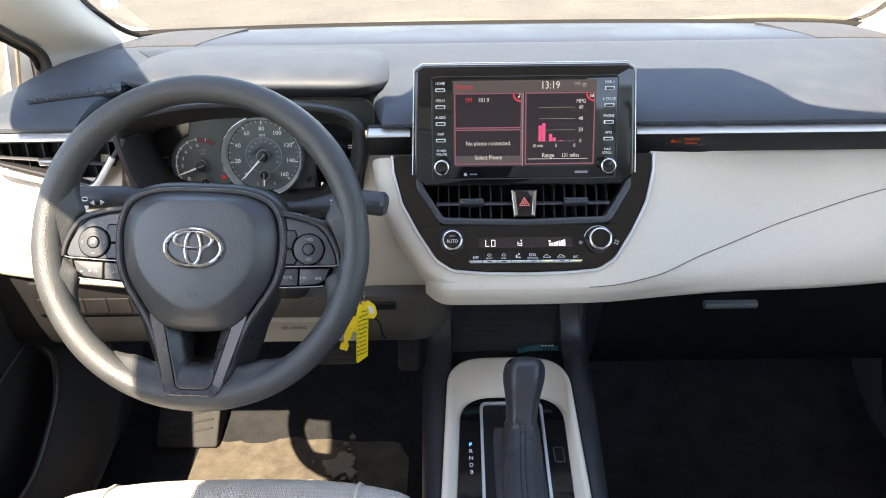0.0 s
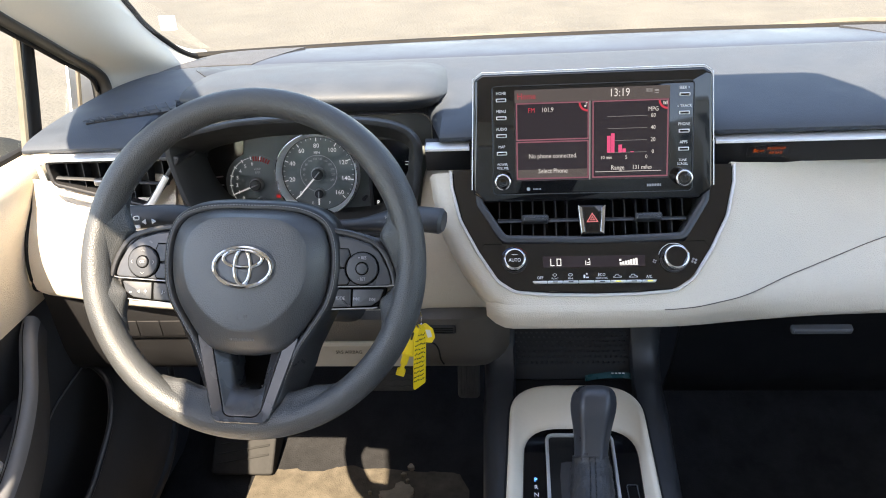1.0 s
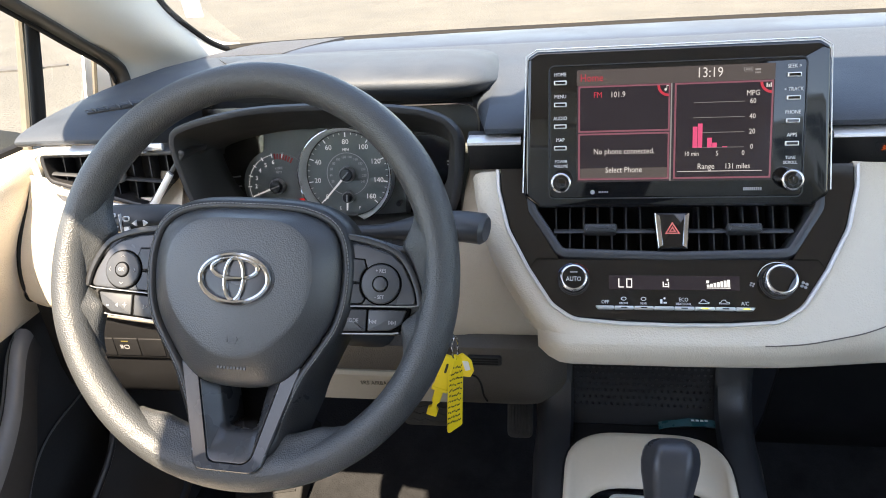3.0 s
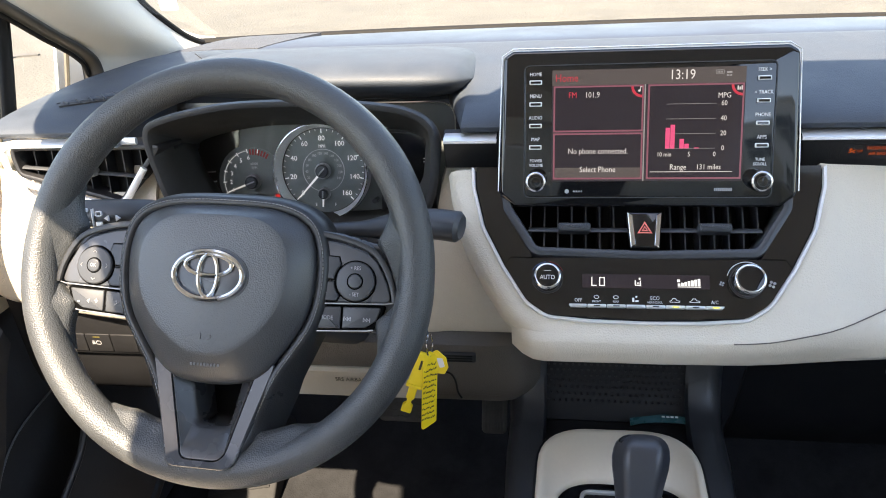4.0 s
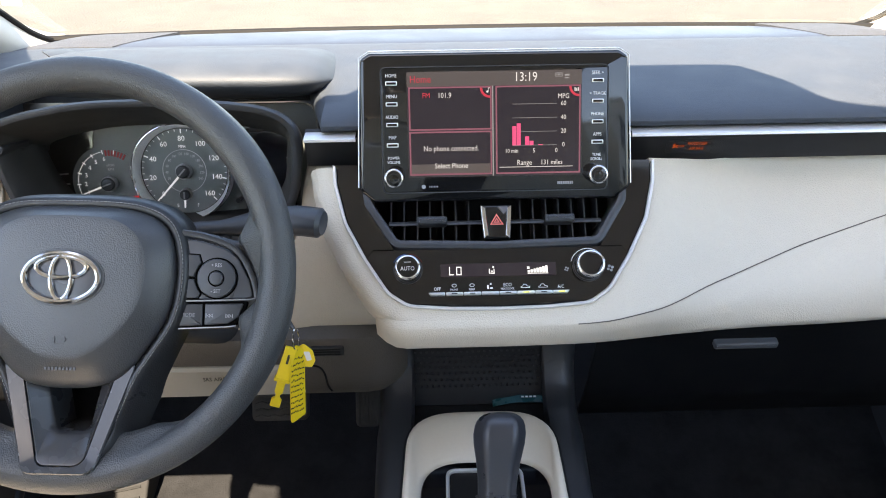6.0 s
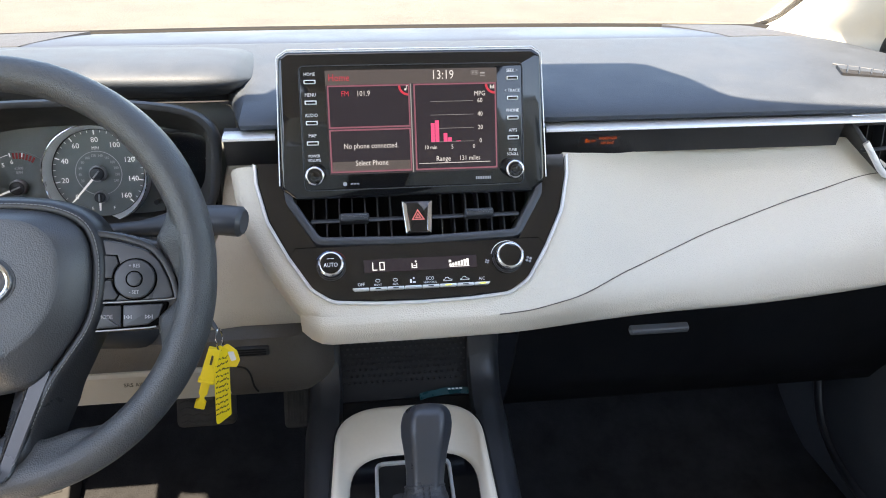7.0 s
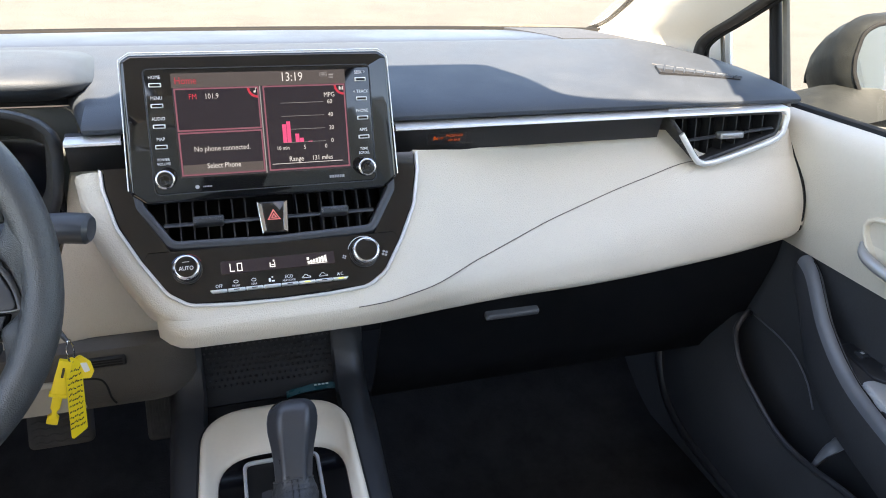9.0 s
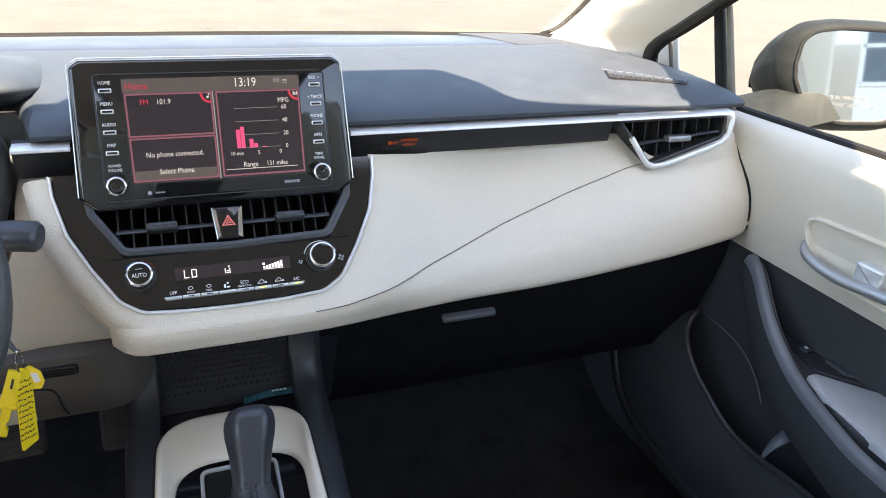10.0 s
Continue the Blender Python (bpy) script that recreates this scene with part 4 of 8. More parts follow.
def build_trim():
    # Silver strip under the dash top, and the black strip below it.
    for x0, x1 in ((-0.566, -0.700), (-0.202, -0.1475), (0.1475, 0.705)):
        a, b = min(x0, x1), max(x0, x1)
        bm = bmesh.new()
        rows = []
        for i in range(25):
            x = a + (b - a) * i / 24
            rows.append([(x, 1.020, 0.7305), (x, 1.003, 0.7310), (x, 0.9998, 0.7325), (x, 1.0005, 0.7350), (x, 1.004, 0.7368), (x, 1.020, 0.7374)])
        grid(bm, rows)
        part("trim_strip", bm, SILVER, dash, "satin silver trim strip")
    for x0, x1 in ((-0.205, -0.1475), (0.1475, 0.52)):
        bm = bmesh.new()
        box(bm, frame_at((0, 1.024, 0.712), -14), x0, x1, -0.017, 0.0195, -0.02, 0.0, 0.002)
        part("dark_strip", bm, BLACK, dash, "dark plastic strip")
    M = frame_at((0.213, 1.024, 0.712), -14)
    lamp = part("airbag_indicator", prism(bmesh.new(), rounded(rect(-0.020, -0.008, 0.030, 0.008), 0.003), M, 0.0, 0.0006), BLACK, dash, "passenger airbag indicator", 0)
    text("lettering", "PASSENGER", 0.0050, M, 0.0142, 0.0045, LED_ORANGE, lamp, 0.0012)
    text("lettering", "AIR BAG", 0.0050, M, 0.0142, -0.0018, LED_ORANGE, lamp, 0.0012)
    text("lettering", "OFF", 0.0038, M, -0.0026, 0.0012, LED_ORANGE, lamp, 0.0012)
    bm = bmesh.new()
    prism(bm, circle(0.0012, 12, -0.0110, 0.0035), M, 0.001, 0.0014)
    for a in (-0.5, 0.5):
        R = M @ Matrix.Translation((-0.0098, 0.0010, 0)) @ Matrix.Rotation(a, 4, "Z")
        prism(bm, rect(-0.0034, -0.0005, 0.0034, 0.0005), R, 0.001, 0.0014)
    part("pictogram", bm, LED_ORANGE, lamp, "", 0)


build_trim()


def seam_z(x):
    """Height of the seam in the passenger's pad."""
    return soft(x, (-0.13, -0.09, 0.0, 0.07, 0.11, 0.145, 0.20, 0.285, 0.375, 0.494, 0.583, 0.66, 0.80), (0.5645, 0.5665, 0.5670, 0.5672, 0.5685, 0.5730, 0.5815, 0.5975, 0.6175, 0.6455, 0.662, 0.658, 0.662))


def foot_z(x):
    return soft(x, (0.01, 0.08, 0.22, 0.40, 0.60, 0.80), (0.5345, 0.5350, 0.5325, 0.5270, 0.5335, 0.553))


def bezel_x(z):
    """Where the centre stack's frame ends, at a height."""
    return soft(z, (0.560, 0.575, 0.586, 0.597, 0.6243, 0.656, 0.689, 0.72), (0.060, 0.070, 0.090, 0.114, 0.1390, 0.1600, 0.1695, 0.1695))


def pad_upper_y(x, z):
    """The upper panel's face: level with the centre stack near it, flatter further out."""
    k = soft(x, (0.12, 0.30, 0.5), (0.78, 0.78, 0.62))
    return soft(x, (0.09, 0.16, 0.24, 0.36, 0.5), (0.9955, 0.9990, 1.025, 1.047, 1.042)) - k * (0.700 - z)


def build_pad(s, x0):
    """The soft pad: an upper panel beside the stack, and a bolster below its seam that runs on under the stack."""
    n, n1 = 84, 20

    def rounded_end(x, y, z):
        k = math.sqrt(max(0.0, 1 - max(0, (x - 0.725) / 0.0755) ** 2.4))
        return (s * x, 1.045 + (y - 1.045) * (0.12 + 0.88 * k), 0.645 + (z - 0.645) * (0.06 + 0.94 * k))
    upper, lower = [], []
    for i in range(n + 1):
        g0 = 1 - (1 - i / n) ** 1.3

        def place(z):
            lo = bezel_x(z) if s > 0 else x0
            return lo + (0.800 - lo) * g0
        xr = place(0.60)
        zs = seam_z(place(seam_z(xr)))
        top = soft(xr, (0.11, 0.155, 0.20, 0.30, 0.50, 0.53, 0.583, 0.715, 0.80), (0.7075, 0.7020, 0.6970, 0.6962, 0.702, 0.700, 0.670, 0.690, 0.705))
        row = []
        for q in range(n1 + 1):
            z = top + (zs - top) * q / n1
            x = place(z)
            row.append(rounded_end(x, pad_upper_y(x, z), z))
        upper.append(row)
        lo = -0.130 if s > 0 else x0
        x = lo + (0.800 - lo) * (i / n)
        zs, zf = seam_z(x), foot_z(x)
        ys = pad_upper_y(x, zs)
        yf = soft(x, (0.02, 0.08, 0.20, 0.30, 0.45, 0.57, 0.80), (0.9030, 0.9040, 0.922, 0.937, 0.951, 0.962, 0.985))
        bulge = 0.0020 + 0.012 * soft(x, (0.12, 0.45), (0.0, 1.0))
        turn = 0.030 * max(0, (-0.098 - x) / 0.032) ** 2             # the end turns back beside the column
        row = [rounded_end(x, ys + turn + 0.006, zs + 0.006), rounded_end(x, ys + turn, zs)]
        for q in range(1, 15):
            g = q / 14
            if g < 0.72:
                h = g / 0.72
                y, z = ys + (yf - 0.009 - ys) * h - bulge * math.sin(math.pi * h), zs + (zf + 0.012 - zs) * h
            else:
                h = (g - 0.72) / 0.28 * math.pi / 2
                y, z = yf - 0.009 + 0.013 * (1 - math.cos(h)), zf + 0.012 - 0.012 * math.sin(h)
            row.append(rounded_end(x, y + turn, z))
        x1, y1, z1 = row[-1]
        row.append((x1, y1 + 0.10, z1 - 0.004))
        lower.append(row)
    label = "beige soft pad" if s < 0 else "beige soft passenger pad"
    bm = bmesh.new()
    grid(bm, upper)
    pad = part("upper_panel", thick(bm, -0.006), BEIGE, dash, label)
    bm = bmesh.new()
    grid(bm, lower)
    part("lower_bolster", thick(bm, -0.006), BEIGE, dash, label)
    end_u = min(upper, key=lambda r: abs(abs(r[n1][0]) - 0.752))
    end_l = min(lower, key=lambda r: abs(abs(r[2][0]) - 0.752))
    # Thin black tube drawn as contact shade where the pad runs into the door.
    bm = bmesh.new()
    tube(bm, [(s * 0.7515, y, z) for x, y, z in end_u[4:] + end_l[2:15]], 0.0028, 6)
    part("end_shade_line", bm, WEATHER, pad, "dark line for the contact shade against the door")
    if s > 0:
        bm = bmesh.new()
        tube(bm, [Vector(r[1]) + Vector((0, -0.0006, 0.0002)) for r in lower if 0.075 < r[1][0] < 0.580], 0.0006, 6)
        part("seam", bm, THREAD_BROWN, pad, "dark panel seam")


build_pad(1, 0.105)
build_pad(-1, 0.545)


def build_corner_vent(s):
    """The tapered air vent at the dash's end, in its silver surround."""
    M = frame_at((0, 1.012, 0.70), 8)
    ol = [(s * 0.520, 0.030), (s * 0.712, 0.030), (s * 0.705, -0.006), (s * 0.580, -0.040)]
    ol = rounded(ol if s > 0 else ol[::-1], [0.006, 0.012, 0.014, 0.012] if s > 0 else [0.012, 0.014, 0.012, 0.006])
    v = part("corner_vent", prism(bmesh.new(), grown(ol, -0.002), M, -0.06, -0.030), WEATHER, dash, "dark tapered air vent", 0)
    bm = bmesh.new()
    hoop(bm, ol, grown(ol, -0.006), M, -0.055, 0.0, 0.002)
    part("throat", bm, BLACK, v)
    path = [(s * 0.545, 0.004), (s * 0.580, -0.044), (s * 0.711, -0.010), (s * 0.7185, 0.0335), (s * (0.52 if s > 0 else 0.549), 0.0345)]
    pts = [M @ Vector((x, y, 0.002)) for x, y in path]
    fine = []
    for i in range(len(pts) - 1):
        for k in range(6):
            fine.append(pts[i].lerp(pts[i + 1], k / 6))
    fine.append(pts[-1])
    for _ in range(2):
        fine = [fine[0]] + [(fine[i - 1] + fine[i] * 2 + fine[i + 1]) / 4 for i in range(1, len(fine) - 1)] + [fine[-1]]
    bm = bmesh.new()
    tube(bm, fine, 0.0043, 8, up=M.to_3x3() @ Vector((0, 0, 1)), flat=0.7)
    part("surround", bm, SILVER, v, "satin silver vent surround")
    for k in range(7):
        x = 0.555 + 0.022 * k
        lo = -0.040 + max(0, (0.58 - x)) * 1.2 + max(0, x - 0.58) * 0.26
        bm = bmesh.new()
        box(bm, M, s * x - 0.0006, s * x + 0.0006, lo, 0.026, -0.034, -0.012)
        part("vane", bm, BLACK, v, "", 0)
    bm = bmesh.new()
    tube(bm, [M @ Vector((s * 0.548, -0.008, -0.008)), M @ Vector((s * 0.70, 0.004, -0.008))], 0.0045, 8, flat=0.45)
    part("blade", bm, SATIN, v)
    bm = bmesh.new()
    prism(bm, rounded(rect(s * 0.625 - 0.019, -0.006, s * 0.625 + 0.019, 0.003), 0.003), M, -0.008, 0.006, 0.003)
    part("tab", bm, TABGREY, v, "satin slider tab")


build_corner_vent(1)
build_corner_vent(-1)

# ---- centre stack ----
S = frame_at((0, 0.9915, 0.745), 17.75)
A = frame_at((0, 0.929, 0.6165), 38)


def sym(pts):
    """A full outline from its right half, given from top to bottom."""
    return [(x, y) for x, y in pts] + [(-x, y) for x, y in reversed(pts) if x > 1e-6]


BEZEL = rounded(sym([(0.1725, 0.1145), (0.171, 0.092), (0.1605, 0.050), (0.1395, 0.010), (0.116, -0.026), (0.095, -0.0400), (0.050, -0.0435), (0.0, -0.0445)]), [0, 0.02, 0.05, 0.05, 0.03, 0.03, 0.08, 0, 0.08, 0.03, 0.03, 0.05, 0.05, 0.02, 0], 7)


def build_stack():
    st = thing("centre_stack", (0, 0.95, 0.56), "gloss black centre stack panel in a silver frame", "control panel")
    # Beige lip that carries the stack.
    way = [((g[0] - o[0]) * 1000, (g[1] - o[1]) * 1000) for o, g in zip(BEZEL, grown(BEZEL, 0.001))]
    bm = bmesh.new()
    rows = []
    for f, d_side, d_foot in ((-0.12, -0.012, -0.012), (-0.06, -0.002, -0.002), (0.25, -0.0022, -0.0020), (0.60, -0.0045, -0.0020), (0.85, -0.0110, -0.0022), (1.0, -0.024, -0.0030), (1.03, -0.060, -0.014)):
        row = []
        for (x, y), (nx, ny) in zip(BEZEL, way):
            left = min(1, max(0, (-0.090 - x) / 0.030))
            right = min(1, max(0, (x - 0.075) / 0.045))
            w = (0.0190 + (0.0260 - 0.0190) * left) * (1 - right) + 0.004 * right
            d = d_foot + (d_side - d_foot) * left - 0.0035 * right
            row.append(A @ Vector((x + nx * w * f, min(0.1125, y + ny * w * f), d)))
        rows.append(row)
    grid(bm, rows)
    part("lip", bm, BEIGE, st, "beige soft stack surround")
    bm = bmesh.new()
    grid(bm, [[A @ Vector((x, min(0.1145, y), d)) for x, y in grown(BEZEL, w)] for w, d in ((0.0012, -0.02), (0.0012, -0.0006), (0.0004, 0.0014), (-0.0018, 0.0014), (-0.0026, 0.0004), (-0.0026, -0.02))])
    part("frame", bm, SILVER, st, "satin silver frame")
    bm = bmesh.new()
    grid(bm, [[A @ Vector((x, y, d)) for x, y in grown(BEZEL, w)] for w, d in ((-0.0024, -0.0030), (-0.0046, -0.0030))])
    part("frame_gap", thick(bm, -0.002), WEATHER, st, "dark gap inside the frame")
    vent_ol = rounded(sym([(0.142, 0.104), (0.1385, 0.070), (0.109, 0.0235), (0.0, 0.0205)]), [0, 0.02, 0.016, 0, 0.016, 0.02, 0], 5)
    # Gloss panel with the vent opening cut through: two side flanks and the climate panel below.
    bm = bmesh.new()
    prism(bm, [p for p in rounded(sym([(0.1312, 0.0197), (0.1366, 0.0116), (0.1135, -0.024), (0.094, -0.0368), (0.0, -0.0405)]), [0, 0, 0.03, 0.02, 0, 0.02, 0.03, 0, 0], 4)], A, -0.02, -0.001)
    clim = part("climate_panel", bm, PIANO, st, "gloss black climate panel")
    for s in (-1, 1):
        ol = [(s * 0.1685, 0.1145), (s * 0.167, 0.092), (s * 0.1565, 0.051), (s * 0.1365, 0.0125), (s * 0.131, 0.0205), (s * 0.109, 0.0205), (s * 0.1395, 0.070), (s * 0.144, 0.1145)]
        bm = bmesh.new()
        prism(bm, ol if s < 0 else ol[::-1], A, -0.02, -0.001)
        part("flank", bm, PIANO, st, "gloss black side flank", 0)
    # Vent.
    v = part("vent", prism(bmesh.new(), vent_ol, A, -0.065, -0.050), WEATHER, st, "wide dark centre air vent", 0)
    bm = bmesh.new()
    hoop(bm, grown(vent_ol, 0.002), grown(vent_ol, -0.008), A, -0.055, 0.0012, 0.004)
    part("vent_lip", bm, SATIN, v, "rounded satin vent edge")
    for k in range(17):
        x = -0.112 + 0.014 * k
        if abs(x) < 0.018:
            continue
        bm = bmesh.new()
        box(bm, A, x - 0.0007, x + 0.0007, 0.029 + max(0, abs(x) - 0.10) * 1.6, 0.095, -0.045, -0.018)
        part("vane", bm, BLACK, v, "", 0)
    for s in (-1, 1):
        bm = bmesh.new()
        pts = [A @ Vector((s * (0.012 + 0.0085 * k), 0.0515, -0.014)) for k in range(13)]
        tube(bm, pts, 0.0042, 8, flat=0.45)
        part("blade", bm, SATIN, v)
        bm = bmesh.new()
        prism(bm, rounded(rect(s * 0.068 - 0.016, 0.0475, s * 0.068 + 0.016, 0.0565), 0.003), A, -0.016, 0.000, 0.003)
        part("tab", bm, SATIN, v, "satin slider tab")
    bm = bmesh.new()
    prism(bm, rounded([(-0.0165, 0.066), (-0.0135, 0.030), (0.0135, 0.030), (0.0165, 0.066)], 0.002), A, -0.03, 0.003, 0.002)
    hz = part("hazard_switch", bm, PIANO, st, "gloss black hazard switch")
    for s in (-1, 1):
        bm = bmesh.new()
        ol = [(s * 0.0165, 0.066), (s * 0.0135, 0.030), (s * 0.0090, 0.033), (s * 0.0115, 0.063)]
        prism(bm, ol if s < 0 else ol[::-1], A, 0.002, 0.0042, 0.0006, 1)
        part("chrome_edge", bm, CHROME, hz, "chrome switch edge", 0)
    bm = bmesh.new()
    tri = [(0.0, 0.0565), (-0.0072, 0.0445), (0.0072, 0.0445)]
    hoop(bm, tri, grown(tri, -0.0012), A, 0.003, 0.0036)
    hoop(bm, grown(tri, -0.0022), grown(tri, -0.0032), A, 0.003, 0.0036)
    part("triangle_mark", bm, HAZARD_RED, hz, "red hazard triangle", 0)
    # Climate controls.
    for s, word in ((-1, "AUTO"), (1, "")):
        C0 = A @ Matrix.Translation((s * 0.0943, -0.001, 0))
        r = 0.0135 if s < 0 else 0.0148
        bm = bmesh.new()
        prism(bm, circle(r, 48), C0, -0.002, 0.016, 0.0025)
        k = part("knob", bm, CHROME, clim, "chrome-ringed rotary knob")
        bm = bmesh.new()
        prism(bm, circle(r - 0.0026, 48), C0, 0.010, 0.0164, 0.0008)
        part("knob_face", bm, PIANO, k)
        bm = bmesh.new()
        hoop(bm, circle(r + 0.0018, 48), circle(r + 0.0002, 48), C0, -0.001, 0.001)
        part("knob_collar", bm, KNOBSIDE, k)
        if word:
            text("lettering", word, 0.0062, C0, 0, -0.002, PRINT, k, 0.0168)
            part("dash_mark", prism(bmesh.new(), rect(-0.0035, 0.0046, 0.0035, 0.0051), C0, 0.0164, 0.0168), PRINT, k, "", 0)
            for sgn, mt in ((-1, BLUE_PRINT), (1, RED_PRINT)):
                bm = bmesh.new()
                arc = [(math.cos(a), math.sin(a)) for a in [math.pi / 2 + sgn * -1 * (0.1 + 0.09 * q) for q in range(12)]]
                outer = [C0 @ Vector((0.0166 * c, 0.0166 * n, 0.0004)) for c, n in arc]
                tube(bm, outer, 0.00022, 5)
                part("scale_arc", bm, mt, clim, "", 0)
        else:
            bm = bmesh.new()
            arc = [math.pi / 2 + 1.3 - 0.13 * q for q in range(21)]
            tube(bm, [C0 @ Vector((0.0185 * math.cos(a), 0.0185 * math.sin(a), 0.0004)) for a in arc], 0.0004, 5)
            part("scale_arc", bm, PRINT, clim, "", 0)
            for sx, rr in ((-0.023, 0.0016), (0.023, 0.0024)):
                bm = bmesh.new()
                for q in range(4):
                    a = q * math.pi / 2 + 0.4
                    prism(bm, circle(rr * 0.62, 8, sx + rr * math.cos(a), -0.003 + rr * math.sin(a)), C0, 0.0, 0.0005)
                part("fan_mark", bm, PRINT_DIM, clim, "", 0)
    win = plate("climate_display", rounded(rect(-0.0605, -0.0098, 0.0605, 0.0040), 0.001), A, -0.0008, UI_PANEL, clim, "dark climate display")
    Z = A

    def bars(name, rects, mat, parent, d):
        bm = bmesh.new()
        for r in rects:
            prism(bm, rect(*r), Z, d, d + 0.0003)
        part(name, bm, mat, parent, "", 0)
    ox, oy = -0.0515, -0.0080
    bars("lit_digits", [(ox, oy, ox + 0.0009, oy + 0.0088), (ox, oy, ox + 0.0050, oy + 0.0009), (ox + 0.0075, oy, ox + 0.0084, oy + 0.0088), (ox + 0.0120, oy, ox + 0.0129, oy + 0.0088),
                        (ox + 0.0075, oy, ox + 0.0129, oy + 0.0009), (ox + 0.0075, oy + 0.0079, ox + 0.0129, oy + 0.0088)], LED_WHITE, win, 0.0002)
    bars("fan_bars", [(0.0305 + 0.0031 * k, -0.0068, 0.0328 + 0.0031 * k, -0.0045 + 0.0008 * k) for k in range(7)] + [(0.0305, -0.0080, 0.0520, -0.0074), (0.0300, -0.0030, 0.0325, -0.0005)], LED_WHITE, win, 0.0002)
    bars("airflow_mark", [(-0.0100, -0.0072, -0.0090, -0.0020), (-0.0085, -0.0072, -0.0050, -0.0062), (-0.0080, -0.0050, -0.0056, -0.0041), (-0.0062, -0.0012, -0.0046, 0.0006), (-0.0050, -0.0075, -0.0042, -0.0022)], LED_WHITE, win, 0.0002)
    row = ["OFF", "FRONT", "REAR", "", "ECO", "", "", "A/C"]
    for k, word in enumerate(row):
        x0, x1 = -0.0740 + 0.0185 * k, -0.0740 + 0.0185 * k + 0.0178
        ol = rounded([(x0 + (0.003 if k == 0 else 0), -0.0295), (x1 - (0.003 if k == 7 else 0), -0.0295), (x1, -0.0262), (x0, -0.0262)], 0.0008, 3)
        bm = bmesh.new()
        prism(bm, ol, A, -0.002, 0.0045, 0.0012)
        b = part("button", bm, SILVER, clim, "silver climate button")
        if k not in (0, 3):
            part("indicator", prism(bmesh.new(), rect(x0 + 0.006, -0.0284, x1 - 0.006, -0.0274), A, 0.004, 0.0048), LED_YELLOW if k in (5, 7) else WEATHER, b, "lit yellow-green indicator" if k in (5, 7) else "", 0)
        xm = (x0 + x1) / 2
        if word == "ECO":
            text("lettering", "ECO", 0.0052, A, xm, -0.0192, PRINT, clim, -0.0006)
            text("lettering", "HEAT/COOL", 0.0030, A, xm, -0.0232, PRINT, clim, -0.0006)
        elif word in ("FRONT", "REAR"):
            text("lettering", word, 0.0030, A, xm, -0.0232, PRINT, clim, -0.0006)
            bm = bmesh.new()
            hoop(bm, circle(0.0026, 14, xm, -0.0188, 0.0018), circle(0.0020, 14, xm, -0.0188, 0.0013), A, -0.0006, -0.0002)
            part("pictogram", bm, PRINT, clim, "", 0)
        elif word:
            text("lettering", word, 0.0050, A, xm + (0.001 if k == 0 else 0), -0.0222, PRINT, clim, -0.0006)
        else:
            bm = bmesh.new()
            if k == 3:
                prism(bm, circle(0.0010, 10, xm + 0.001, -0.0180), A, -0.0006, -0.0002)
                prism(bm, rect(xm - 0.003, -0.0230, xm - 0.001, -0.0190), A, -0.0006, -0.0002)
                prism(bm, rect(xm, -0.0230, xm + 0.003, -0.0215), A, -0.0006, -0.0002)
            else:
                car = [(xm - 0.0048, -0.0228), (xm + 0.0048, -0.0228), (xm + 0.0048, -0.0212), (xm + 0.0020, -0.0206), (xm + 0.0008, -0.0188), (xm - 0.0020, -0.0188), (xm - 0.0032, -0.0208), (xm - 0.0048, -0.0214)]
                hoop(bm, car, grown(car, -0.0005), A, -0.0006, -0.0002)
            part("pictogram", bm, PRINT, clim, "", 0)


build_stack()


